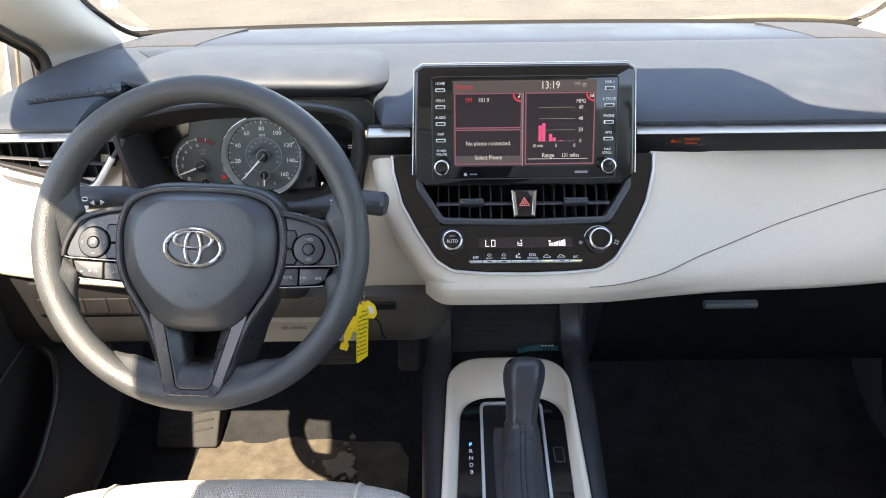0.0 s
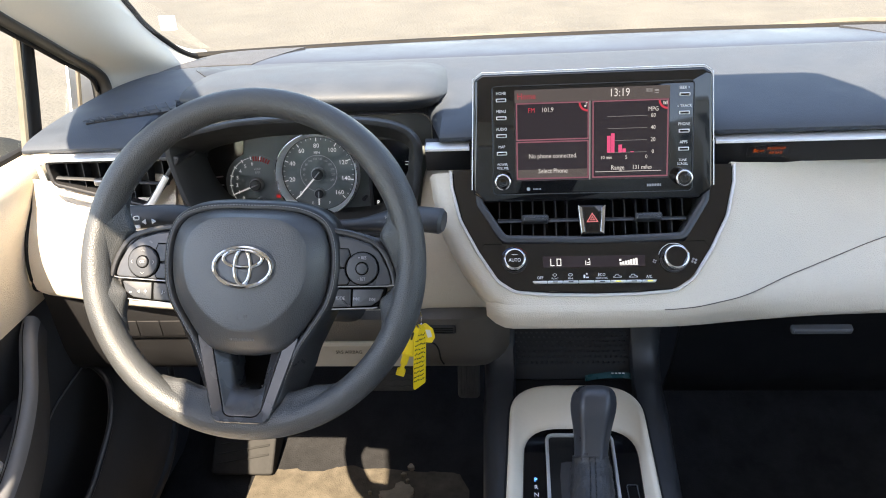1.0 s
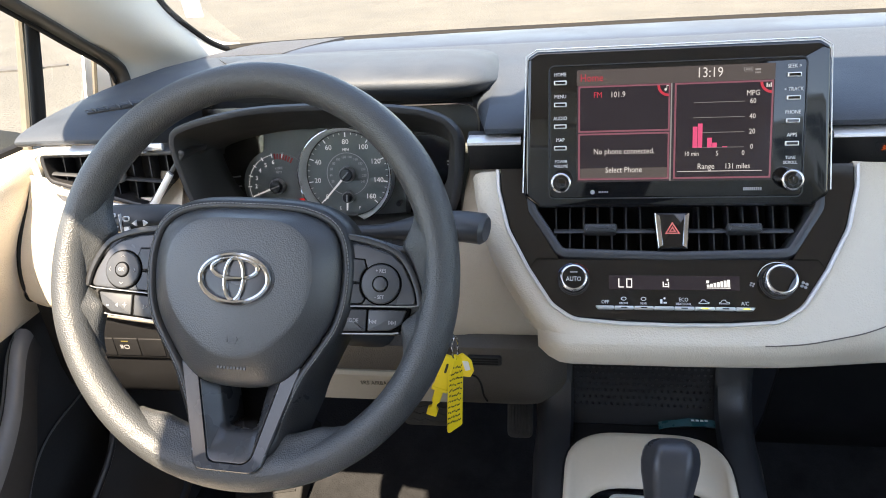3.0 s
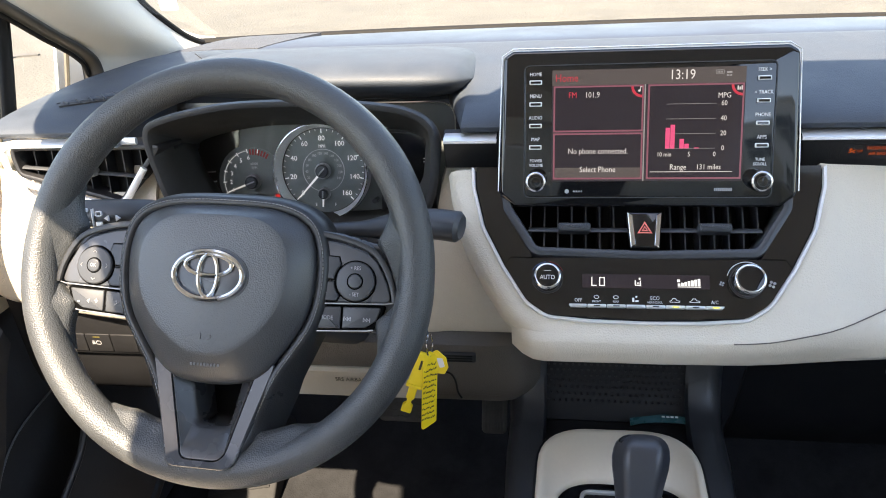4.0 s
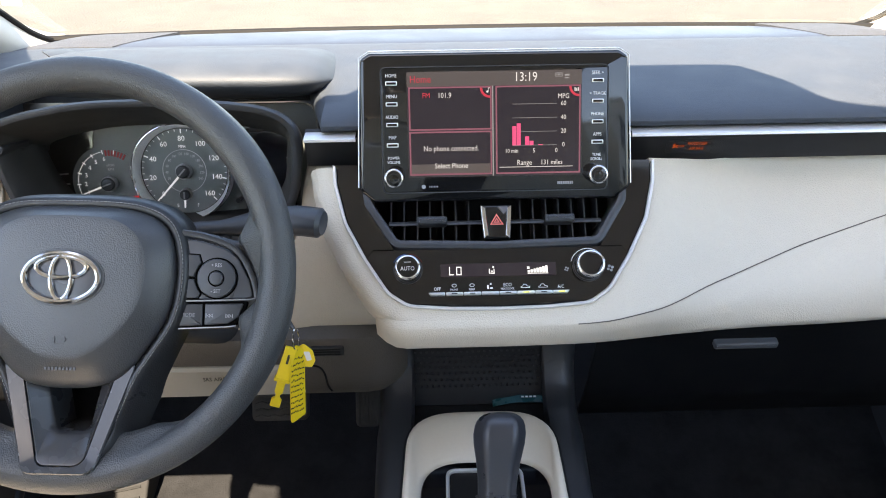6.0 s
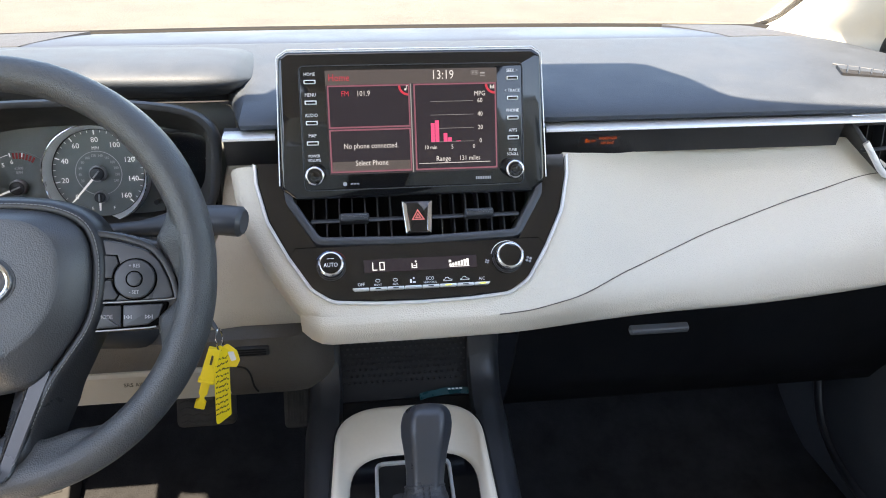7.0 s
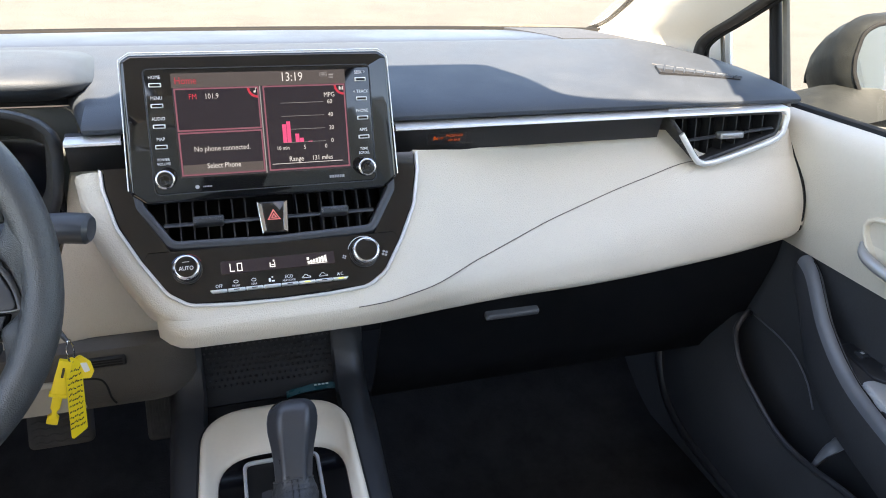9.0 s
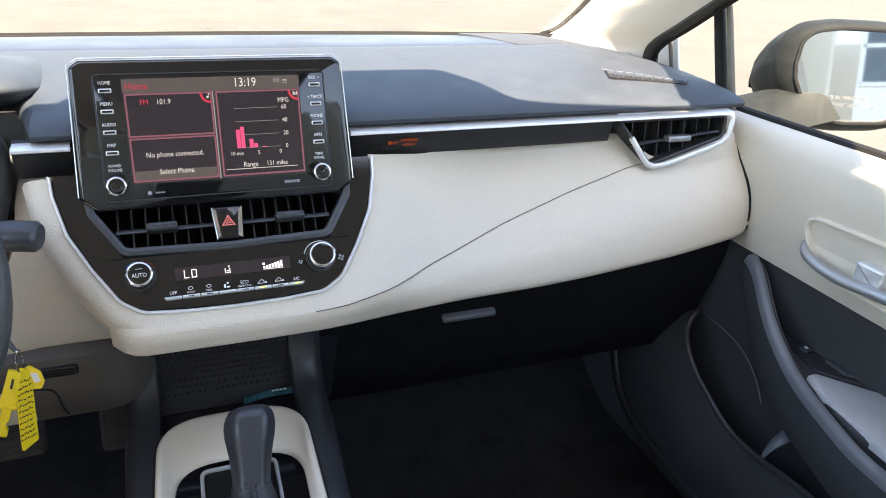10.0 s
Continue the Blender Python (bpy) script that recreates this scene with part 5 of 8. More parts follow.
def build_unit():
    u = thing("infotainment_unit", (0, 1.0, 0.68), "gloss black touchscreen unit with side buttons and knobs", "touchscreen")
    ol = rounded(sym([(0.130, 0.0805), (0.1395, 0.0745), (0.1435, -0.0620), (0.1285, -0.0740)]), [0.006, 0.006, 0.008, 0.006, 0.006, 0.008, 0.006, 0.006], 4)
    bm = bmesh.new()
    prism(bm, ol, S, -0.030, -0.004, 0.004)
    part("housing", bm, PIANO, u, "gloss black housing")
    bm = bmesh.new()
    edge = [S @ Vector((x, y, -0.0062)) for x, y in (list(reversed([(x, y) for x, y in [(0.1300, 0.0822), (0.1405, 0.0755), (0.1448, -0.0580)]])) + [(-0.1300, 0.0822), (-0.1405, 0.0755), (-0.1448, -0.0580)])]
    tube(bm, edge, 0.0007, 8, up=S.to_3x3() @ Vector((0, 0, 1)))
    part("edge_trim", bm, SILVER, u, "thin silver edge line")
    face = rounded(rect(-0.1185, -0.0640, 0.1185, 0.0655), [0.006] * 4, 4)
    bm = bmesh.new()
    prism(bm, face, S, -0.006, -0.0022, 0.0012)
    fp = part("front_panel", bm, PIANO, u, "gloss black front panel")
    bm = bmesh.new()
    hoop(bm, grown(face, 0.0006), grown(face, -0.0004), S, -0.003, -0.0017)
    part("panel_line", bm, SATIN, fp)
    disp = plate("display", rect(-0.0915, -0.0480, 0.0905, 0.0605), S, -0.0022, DISPLAY, u, "lit display showing the home screen")
    d1, d2, d3 = -0.0014, -0.0011, -0.0008

    def pl(name, x0, y0, x1, y1, d, mat, r=0.0):
        pts = rect(x0, y0, x1, y1)
        return plate(name, rounded(pts, r, 3) if r else pts, S, d, mat, disp, "", 0.0002)
    pl("header_bar", -0.0915, 0.0455, 0.0905, 0.0605, d1, UI_BAR)
    for x0, y0, x1, y1 in ((-0.0900, 0.0005, -0.0035, 0.0452), (-0.0900, -0.0460, -0.0035, -0.0005), (0.0005, -0.0460, 0.0895, 0.0452)):
        pl("tile_border", x0, y0, x1, y1, d1, UI_ROSE)
        pl("tile", x0 + 0.0017, y0 + 0.0017, x1 - 0.0017, y1 - 0.0017, d2, UI_PANEL, 0.001)
    pl("divider", -0.0030, -0.0478, -0.0018, 0.0455, d2, UI_GREY)
    pl("footer", -0.0880, -0.0442, -0.0055, -0.0345, d3, UI_BAR)
    T = lambda w, size, x, y, m=UI_WHITE, al="CENTER": text("lettering", w, size, S, x, y, m, disp, -0.0004, al)
    T("Home", 0.0105, -0.0885, 0.0525, UI_RED, "LEFT")
    T("13:19", 0.0132, 0.0320, 0.0535)
    T("FM", 0.0080, -0.0715, 0.0360, UI_RED)
    T("101.9", 0.0078, -0.0525, 0.0360)
    T("No phone connected.", 0.0078, -0.0464, -0.0185)
    T("Select Phone", 0.0080, -0.0464, -0.0365)
    T("MPG", 0.0072, 0.0715, 0.0335)
    for k, w in enumerate(("60", "40", "20", "0")):
        T(w, 0.0068, 0.0715, 0.0262 - 0.0142 * k)
        pl("grid_line", 0.0180, 0.0262 - 0.0142 * k - 0.0002, 0.0645, 0.0262 - 0.0142 * k + 0.0002, d3, UI_GREY)
    for x, h in ((0.0178, 0.0200), (0.0224, 0.0228), (0.0312, 0.0092), (0.0358, 0.0045)):
        pl("chart_bar", x, -0.0164, x + 0.0042, -0.0164 + h, -0.0006, UI_PINK)
    pl("chart_bar", 0.045, -0.0164, 0.0495, -0.0157, -0.0006, UI_PINK)
    T("10 min", 0.0060, 0.0170, -0.0222)
    T("5", 0.0065, 0.0405, -0.0222)
    T("0", 0.0065, 0.0640, -0.0222)
    T("Range", 0.0078, 0.0305, -0.0345)
    T("131 miles", 0.0072, 0.0590, -0.0345)
    pl("rule", 0.0040, -0.0392, 0.0815, -0.0386, d3, UI_WHITE)
    for x0 in (0.0, 0.093):
        cx, cy = x0 - 0.0052, 0.0435
        bm = bmesh.new()
        arc = [(cx + 0.0105 * math.cos(a), cy + 0.0105 * math.sin(a)) for a in [math.pi + math.pi / 2 * q / 8 for q in range(9)]]
        inn = [(cx + 0.0080 * math.cos(a), cy + 0.0080 * math.sin(a)) for a in [math.pi + math.pi / 2 * q / 8 for q in range(8, -1, -1)]]
        prism(bm, arc + inn, S, -0.0006, -0.0004)
        part("corner_arc", bm, UI_RED, disp, "", 0)
    bm = bmesh.new()
    prism(bm, circle(0.0012, 10, -0.0080, 0.0395), S, -0.0005, -0.0003)
    prism(bm, rect(-0.0072, 0.0395, -0.0067, 0.0435), S, -0.0005, -0.0003)
    prism(bm, rect(-0.0067, 0.0428, -0.0052, 0.0435), S, -0.0005, -0.0003)
    part("note_icon", bm, UI_WHITE, disp, "", 0)
    bm = bmesh.new()
    for q in range(3):
        prism(bm, rect(0.0828 + 0.0018 * q, 0.0385, 0.0839 + 0.0018 * q, 0.0425 - 0.0012 * (q % 2)), S, -0.0005, -0.0003)
    part("chart_icon", bm, UI_WHITE, disp, "", 0)
    bm = bmesh.new()
    hoop(bm, rounded(rect(0.0625, 0.0535, 0.0705, 0.0575), 0.001, 2), grown(rounded(rect(0.0625, 0.0535, 0.0705, 0.0575), 0.001, 2), -0.0004), S, -0.0006, -0.0004)
    for q in range(4):
        prism(bm, rect(0.0640 + 0.0014 * q, 0.0546, 0.0648 + 0.0014 * q, 0.0565), S, -0.0006, -0.0004)
        prism(bm, rect(0.0725 + 0.0013 * q, 0.0515, 0.0734 + 0.0013 * q, 0.0530), S, -0.0006, -0.0004)
    prism(bm, rect(0.0725, 0.0542, 0.0775, 0.0560), S, -0.0006, -0.0004)
    part("status_icon", bm, UI_GREY, disp, "", 0)
    for s, words in ((-1, ("HOME", "MENU", "AUDIO", "MAP")), (1, ("SEEK >", "< TRACK", "PHONE", "APPS"))):
        for k, w in enumerate(words):
            cx, cy = s * 0.1075, 0.0492 - 0.0211 * k
            bm = bmesh.new()
            prism(bm, rounded(rect(cx - 0.0062, cy - 0.0022, cx + 0.0062, cy + 0.0022), 0.001, 3), S, -0.004, -0.0004, 0.0008)
            b = part("button", bm, SILVER, u, "slim silver-rimmed button")
            part("button_face", prism(bmesh.new(), rounded(rect(cx - 0.0050, cy - 0.0011, cx + 0.0050, cy + 0.0011), 0.0005, 2), S, -0.002, -0.0002), PIANO, b, "", 0)
            text("lettering", w, 0.0050, S, cx, cy + 0.0078, PRINT, fp, -0.0020)
        for q, w in enumerate((("POWER", "VOLUME") if s < 0 else ("TUNE", "SCROLL"))):
            text("lettering", w, 0.0042, S, s * 0.1068, -0.0275 - 0.0045 * q, PRINT, fp, -0.0020)
        C0 = S @ Matrix.Translation((s * 0.1068, -0.0480, 0))
        bm = bmesh.new()
        prism(bm, circle(0.0102, 40), C0, -0.004, 0.011, 0.002)
        k = part("knob", bm, CHROME, u, "chrome-ringed rotary knob")
        bm = bmesh.new()
        prism(bm, circle(0.0080, 40), C0, 0.004, 0.0113, 0.0006)
        part("knob_face", bm, PIANO, k)
        bm = bmesh.new()
        hoop(bm, circle(0.0050, 32), circle(0.0045, 32), C0, 0.011, 0.0117)
        part("knob_groove", bm, KNOBSIDE, k, "", 0)
    # Printed marks reduced to plain bars.
    bm = bmesh.new()
    for q in range(9):
        prism(bm, rect(0.0655 + 0.0019 * q, -0.0578, 0.0669 + 0.0019 * q, -0.0548), S, -0.0021, -0.0018)
    part("printed_bars", bm, PRINT_DIM, fp, "small pale printed marks", 0)
    bm = bmesh.new()
    for q in range(6):
        prism(bm, rect(-0.0700 + 0.0016 * q, -0.0588, -0.0690 + 0.0016 * q, -0.0572), S, -0.0021, -0.0018)
    prism(bm, circle(0.0022, 16, -0.0760, -0.0580), S, -0.0021, -0.0018)
    part("printed_bars", bm, PRINT_DIM, fp, "small pale printed marks", 0)


build_unit()


# ---- instruments ----
def build_hood():
    """The brow over the instruments, and the deep binnacle frame under it."""
    bm = bmesh.new()
    rows = []
    prof = spline([(0, 1.300, 0.776), (0, 1.235, 0.786), (0, 1.165, 0.7965), (0, 1.100, 0.797), (0, 1.074, 0.7925), (0, 1.061, 0.786), (0, 1.060, 0.778), (0, 1.073, 0.766), (0, 1.102, 0.754), (0, 1.17, 0.747)], 26)
    for i in range(41):
        u = -1 + i / 20
        k = (1 - abs(u) ** (5 if u < 0 else 8)) ** 0.5 if abs(u) < 1 else 0
        x = -0.372 + 0.192 * u
        rows.append([(x, 1.21 + (p.y - 1.21) * (0.55 + 0.45 * k) + 0.012 * (1 - u), 0.768 + (p.z - 0.768) * (0.1 + 0.9 * k)) for p in prof])
    grid(bm, rows)
    part("instrument_hood", thick(bm, -0.004), DASH, dash, "slate grey brow over the instruments")
    ol = [(-0.182, 0.022), (-0.177, 0.041), (-0.141, 0.052), (-0.078, 0.063), (0.022, 0.0642), (0.103, 0.0565), (0.130, 0.0465), (0.1425, 0.032), (0.1435, 0.008), (0.137, -0.042), (0.115, -0.085), (0.06, -0.105), (-0.09, -0.105), (-0.150, -0.085), (-0.172, -0.045)]
    for _ in range(3):                                            # corners cut until the outline is smooth
        ol = [(p[0] * (1 - f) + q[0] * f, p[1] * (1 - f) + q[1] * f) for p, q in zip(ol, ol[1:] + ol[:1]) for f in (0.2, 0.8)]
    B = Matrix.Translation((-0.357, 1.012, 0.710)) @ Matrix(((1, 0, 0, 0), (0, 0, -1, 0), (0, 1, 0, 0), (0, 0, 0, 1)))
    bm = bmesh.new()
    rows = []
    for d, w, fall in ((-0.096, -0.004, 0.043), (-0.075, 0.006, 0.030), (-0.03, 0.0075, 0.010), (-0.006, 0.0055, 0.002), (-0.001, 0.0025, 0), (0.0, 0.0, 0), (-0.001, -0.0035, 0), (-0.006, -0.0065, 0), (-0.040, -0.010, 0.014), (-0.090, -0.006, 0.042), (-0.128, -0.006, 0.050)):
        ring = grown(ol, w)
        pull = 0.012 * min(1, max(0, (-d - 0.006) / 0.08))
        rows.append([B @ Vector((x - (pull if x > 0.08 else 0), y - fall * min(1, max(0, y / 0.03)), d if y > 0.03 else max(d, -0.096))) for x, y in ring])
    grid(bm, rows[:7], close_v=True)
    bf = part("binnacle_frame", bm, BROW, dash, "dark binnacle frame round the instruments")
    bm = bmesh.new()
    grid(bm, rows[6:], close_v=True)
    part("binnacle_tunnel", bm, BINNACLE, bf, "dark inner wall of the binnacle")
    # Panel beside the column, beige, down to the knee panel, either side of the binnacle.
    for x0, x1, y0, low in ((-0.300, -0.125, 1.010, 0.497), (-0.575, -0.440, 1.010, 0.560)):
        bm2 = bmesh.new()
        rows = []
        for i in range(25):
            x = x0 + (x1 - x0) * i / 24
            top = soft(x, (-0.300, -0.245, -0.222, -0.206, -0.125), (0.585, 0.590, 0.625, 0.700, 0.702)) if x > -0.4 else soft(x, (-0.575, -0.550, -0.538, -0.525, -0.44), (0.702, 0.700, 0.660, 0.590, 0.585))
            row = [(x, y0 + 0.038, top)]
            for q in range(9):
                z = top - 0.008 + (low - top + 0.008) * q / 8
                row.append((x, y0 + float(np.interp(z, (0.497, 0.505, 0.55, 0.62, 0.70), (-0.012, -0.020, -0.012, 0.010, 0.030))), z))
            row.append((x, y0 + 0.03, low - 0.003))
            rows.append(row)
        grid(bm2, rows)
        part("column_panel", thick(bm2, -0.006), BEIGE, dash, "beige soft panel beside the column")


build_hood()


def build_cluster():
    c = thing("instrument_cluster", (-0.371, 1.12, 0.60), "dark instrument cluster with a silver-ringed speedometer", "instruments")
    G = frame_at((-0.371, 1.112, 0.663), 11)
    face = rounded(rect(-0.165, -0.085, 0.165, 0.080), 0.02, 4)
    part("dial_plate", prism(bmesh.new(), face, G, -0.02, -0.006), DIAL, c, "dark grey dial plate", 0)
    sp = part("speedometer", prism(bmesh.new(), circle(0.0580, 64), G, -0.006, -0.003), DIAL, c, "speedometer dial", 0)
    bm = bmesh.new()
    grid(bm, [[G @ Vector((*p, d)) for p in circle(r, 80)] for r, d in ((0.0600, -0.006), (0.0600, 0.0120), (0.0592, 0.0128), (0.0582, 0.0120), (0.0538, -0.0010), (0.0532, -0.0028))], close_v=True)
    ring = part("ring", bm, RING, sp, "satin silver ring with a bright lip")
    bm = bmesh.new()
    tube(bm, [G @ Vector((*p, 0.0126)) for p in circle(0.0592, 80)], 0.0008, 8, closed=True)
    part("ring_lip", bm, CHROME, ring, "bright chrome lip")
    bm = bmesh.new()
    hoop(bm, circle(0.0532, 80), circle(0.0523, 80), G, -0.004, -0.0020, 0.0003)
    part("inner_ring", bm, KNOBSIDE, sp)
    ang = lambda v: radians(225 - 270 * v / 160)
    for v in range(0, 161, 20):
        a = ang(v)
        text("lettering", str(v), 0.0088, G, 0.0400 * math.cos(a), 0.0400 * math.sin(a), DIAL_PRINT, sp, -0.0024, wide=1.0)
        R = G @ Matrix.Rotation(a, 4, "Z")
        part("tick", prism(bmesh.new(), rect(0.0464, -0.0006, 0.0516, 0.0006), R, -0.003, -0.0024), DIAL_PRINT, sp, "", 0)
    bm = bmesh.new()
    for v in range(0, 161, 5):
        if v % 20:
            prism(bm, rect(0.0492, -0.0003, 0.0516, 0.0003), G @ Matrix.Rotation(ang(v), 4, "Z"), -0.003, -0.0025)
    tagged(part("minor_tick", bm, DIAL_PRINT, sp, "", 0), kind="stuff")
    text("lettering", "MPH", 0.0052, G, 0, 0.0302, DIAL_PRINT, sp, -0.0024)
    bm = bmesh.new()
    hoop(bm, circle(0.0268, 56), circle(0.0262, 56), G, -0.003, -0.0024)
    part("inner_scale", bm, DIAL_PRINT_DIM, sp, "", 0)
    for v in range(20, 241, 20):
        a = radians(225 - 270 * v / 258)
        text("lettering", str(v), 0.0046, G, 0.0215 * math.cos(a), 0.0215 * math.sin(a), DIAL_PRINT_DIM, sp, -0.0024)

    def needle(M, length, a, hub, parent):
        R = M @ Matrix.Rotation(a, 4, "Z")
        part("needle", prism(bmesh.new(), [(-0.004, -0.0014), (length, -0.0008), (length, 0.0008), (-0.004, 0.0014)], R, 0.004, 0.0052), NEEDLE, parent, "white pointer", 0)
        bm = bmesh.new()
        prism(bm, circle(hub, 28), M, -0.004, 0.0075, 0.0015)
        part("needle_hub", bm, SATIN, parent, "black pointer hub")
        bm = bmesh.new()
        hoop(bm, circle(hub * 1.22, 28), circle(hub, 28), M, -0.004, 0.0035, 0.0008)
        part("hub_ring", bm, TABGREY, parent, "grey hub ring")
        bm = bmesh.new()
        prism(bm, rect(-hub * 0.7, -0.0009, hub * 0.7, 0.0009), R, 0.0070, 0.0085, 0.0003)
        part("hub_bar", bm, TABGREY, parent)
    needle(G, 0.044, ang(0) + 0.03, 0.0080, sp)
    F = G @ Matrix.Translation((0.0, -0.0285, 0))
    needle(F, 0.016, radians(265), 0.0062, sp)
    for k, w in enumerate("EF"):
        text("lettering", w, 0.0058, F, (-0.012, 0.013)[k], -0.0145, DIAL_PRINT, sp, -0.0024)
    Tm = G @ Matrix.Translation((-0.0925, -0.0138, 0))
    # Smoked panel outboard of the rev counter, cut round it, with two raised lines.
    arc = [(-0.0925 + 0.0470 * math.cos(a), -0.0138 + 0.0470 * math.sin(a)) for a in [radians(100 + 10 * q) for q in range(15)]]
    sm = part("smoked_panel", prism(bmesh.new(), [(-0.1005, 0.085)] + arc[1:] + [(-0.125, -0.085), (-0.185, -0.085), (-0.185, 0.085)], G, -0.012, -0.0030), SMOKED, c, "smoked brown-black side panel", 0)
    for y in (-0.0005, -0.0130):
        bm = bmesh.new()
        tube(bm, [G @ Vector((-0.180, y - 0.003, -0.0026)), G @ Vector((-0.1415, y, -0.0026))], 0.0009, 6)
        part("panel_line", bm, TABGREY, sm)
    ta = part("tachometer", prism(bmesh.new(), circle(0.0430, 48), Tm, -0.0058, -0.0052), DIAL, c, "rev counter dial", 0)
    tang = lambda v: radians(222 - 20.5 * v)
    for v in range(0, 8):
        a = tang(v)
        if v < 7:
            text("lettering", str(v), 0.0074, Tm, 0.0305 * math.cos(a), 0.0305 * math.sin(a), DIAL_PRINT, ta, -0.0048, wide=1.0)
        part("tick", prism(bmesh.new(), rect(0.0365, -0.0005, 0.0415, 0.0005), Tm @ Matrix.Rotation(a, 4, "Z"), -0.0052, -0.0046), DIAL_PRINT, ta, "", 0)
    bm = bmesh.new()
    tube(bm, [Tm @ Vector((0.0395 * math.cos(tang(v)), 0.0395 * math.sin(tang(v)), -0.005)) for v in [0.25 * q for q in range(25)]], 0.0003, 5)
    part("scale_arc", bm, DIAL_PRINT, ta, "", 0)
    bm = bmesh.new()
    for q in range(7):
        prism(bm, rect(0.034, -0.0012, 0.041, 0.0012), Tm @ Matrix.Rotation(tang(6.3 + 0.28 * q), 4, "Z"), -0.0052, -0.0046)
    part("red_zone", bm, RED_PRINT, ta, "red zone marks", 0)
    text("lettering", "x1000", 0.0048, Tm, 0.002, 0.0225, DIAL_PRINT_DIM, ta, -0.0048)
    text("lettering", "RPM", 0.0048, Tm, 0.002, 0.0172, DIAL_PRINT_DIM, ta, -0.0048)
    needle(Tm, 0.033, tang(1.05), 0.0080, ta)
    needle(Tm @ Matrix.Translation((0.004, -0.0255, 0)), 0.012, radians(270), 0.0062, ta)
    bm = bmesh.new()
    prism(bm, circle(0.0022, 14, -0.150, -0.0125), G, -0.003, -0.0022)
    prism(bm, rect(-0.1515, -0.0175, -0.1485, -0.0140), G, -0.003, -0.0022)
    part("warning_lamp", bm, LED_RED, c, "red seatbelt warning lamp", 0)
    bm = bmesh.new()
    prism(bm, rounded(rect(-0.0660, -0.0345, -0.0600, -0.0300), 0.001, 2), G, -0.006, -0.005)
    part("warning_lamp", bm, LED_RED, c, "red warning lamp", 0)
    scr = plate("trip_display", rounded(rect(0.078, -0.052, 0.136, 0.046), 0.004, 3), G, -0.004, PIANO, c, "dark trip display")
    bm = bmesh.new()
    o = rounded(rect(0.078, -0.052, 0.136, 0.046), 0.004, 3)
    hoop(bm, grown(o, 0.005), o, G, -0.006, 0.002, 0.0012)
    part("display_frame", bm, BLACK_SOFT, c)
    text("lettering", "P", 0.0085, G, 0.084, -0.0445, LED_WHITE, scr, -0.003)
    bm = bmesh.new()
    for q in range(3):
        prism(bm, rect(0.098 + 0.005 * q, -0.0470, 0.101 + 0.005 * q, -0.0425), G, -0.003, -0.0027)
    part("digit_bars", bm, DIAL_PRINT_DIM, scr, "", 0)
    bm = bmesh.new()
    tube(bm, [G @ Vector(p) for p in ((0.126, 0.014, -0.003), (0.131, 0.014, -0.003), (0.131, 0.010, -0.003), (0.126, 0.010, -0.003))], 0.0005, 5)
    part("back_mark", bm, DIAL_PRINT, scr, "", 0)
    bm = bmesh.new()
    tube(bm, [G @ Vector((0.066, -0.036, -0.006)), G @ Vector((0.066, -0.036, 0.010))], 0.003, 12)
    part("reset_knob", bm, SATIN, c)
    bm = bmesh.new()
    Q = frame_at((-0.371, 1.086, 0.668), -4)
    grid(bm, [[Q @ Vector((-0.158 + 0.316 * i / 16, -0.08 + 0.155 * j / 8, -0.006 * (i / 8 - 1) ** 2 + 0.55 * (-0.08 + 0.155 * j / 8) ** 2)) for j in range(9)] for i in range(17)])
    lens = part("lens", bm, LENS, c, "clear curved instrument lens", 60, facing=(-0.1, 0.1, 1.0))
    lens.visible_shadow = False


build_cluster()

# ---- steering ----
W = frame_at((-0.3764, 0.8191, 0.6779), 29.65) @ Matrix.Rotation(radians(-2.6), 4, "Z")
RIM_R = 0.1731


def both(half):
    """A whole outline, clockwise from the top, from its right half (top to bottom)."""
    return half + [(-x, y) for x, y in reversed(half) if x > 1e-6]


def eased(pts, n, closed=False):
    """n points on a smooth curve through flat points."""
    p3 = [(x, y, 0) for x, y in pts]
    if closed:
        p3 = p3[-2:] + p3 + p3[:3]
        c = len(p3) - 1
        fine = spline(p3, c * 12)
        lo, hi = 2 * 12, (c - 2) * 12
        fine = fine[lo:hi]
        return [(fine[int(k * len(fine) / n)].x, fine[int(k * len(fine) / n)].y) for k in range(n)]
    return [(p.x, p.y) for p in spline(p3, n - 1)]


def rise(y):
    """How far the lower spoke climbs on to the rim."""
    return 0.0165 * soft(-y, (0.132, 0.150, 0.166), (0.0, 0.45, 1.0))


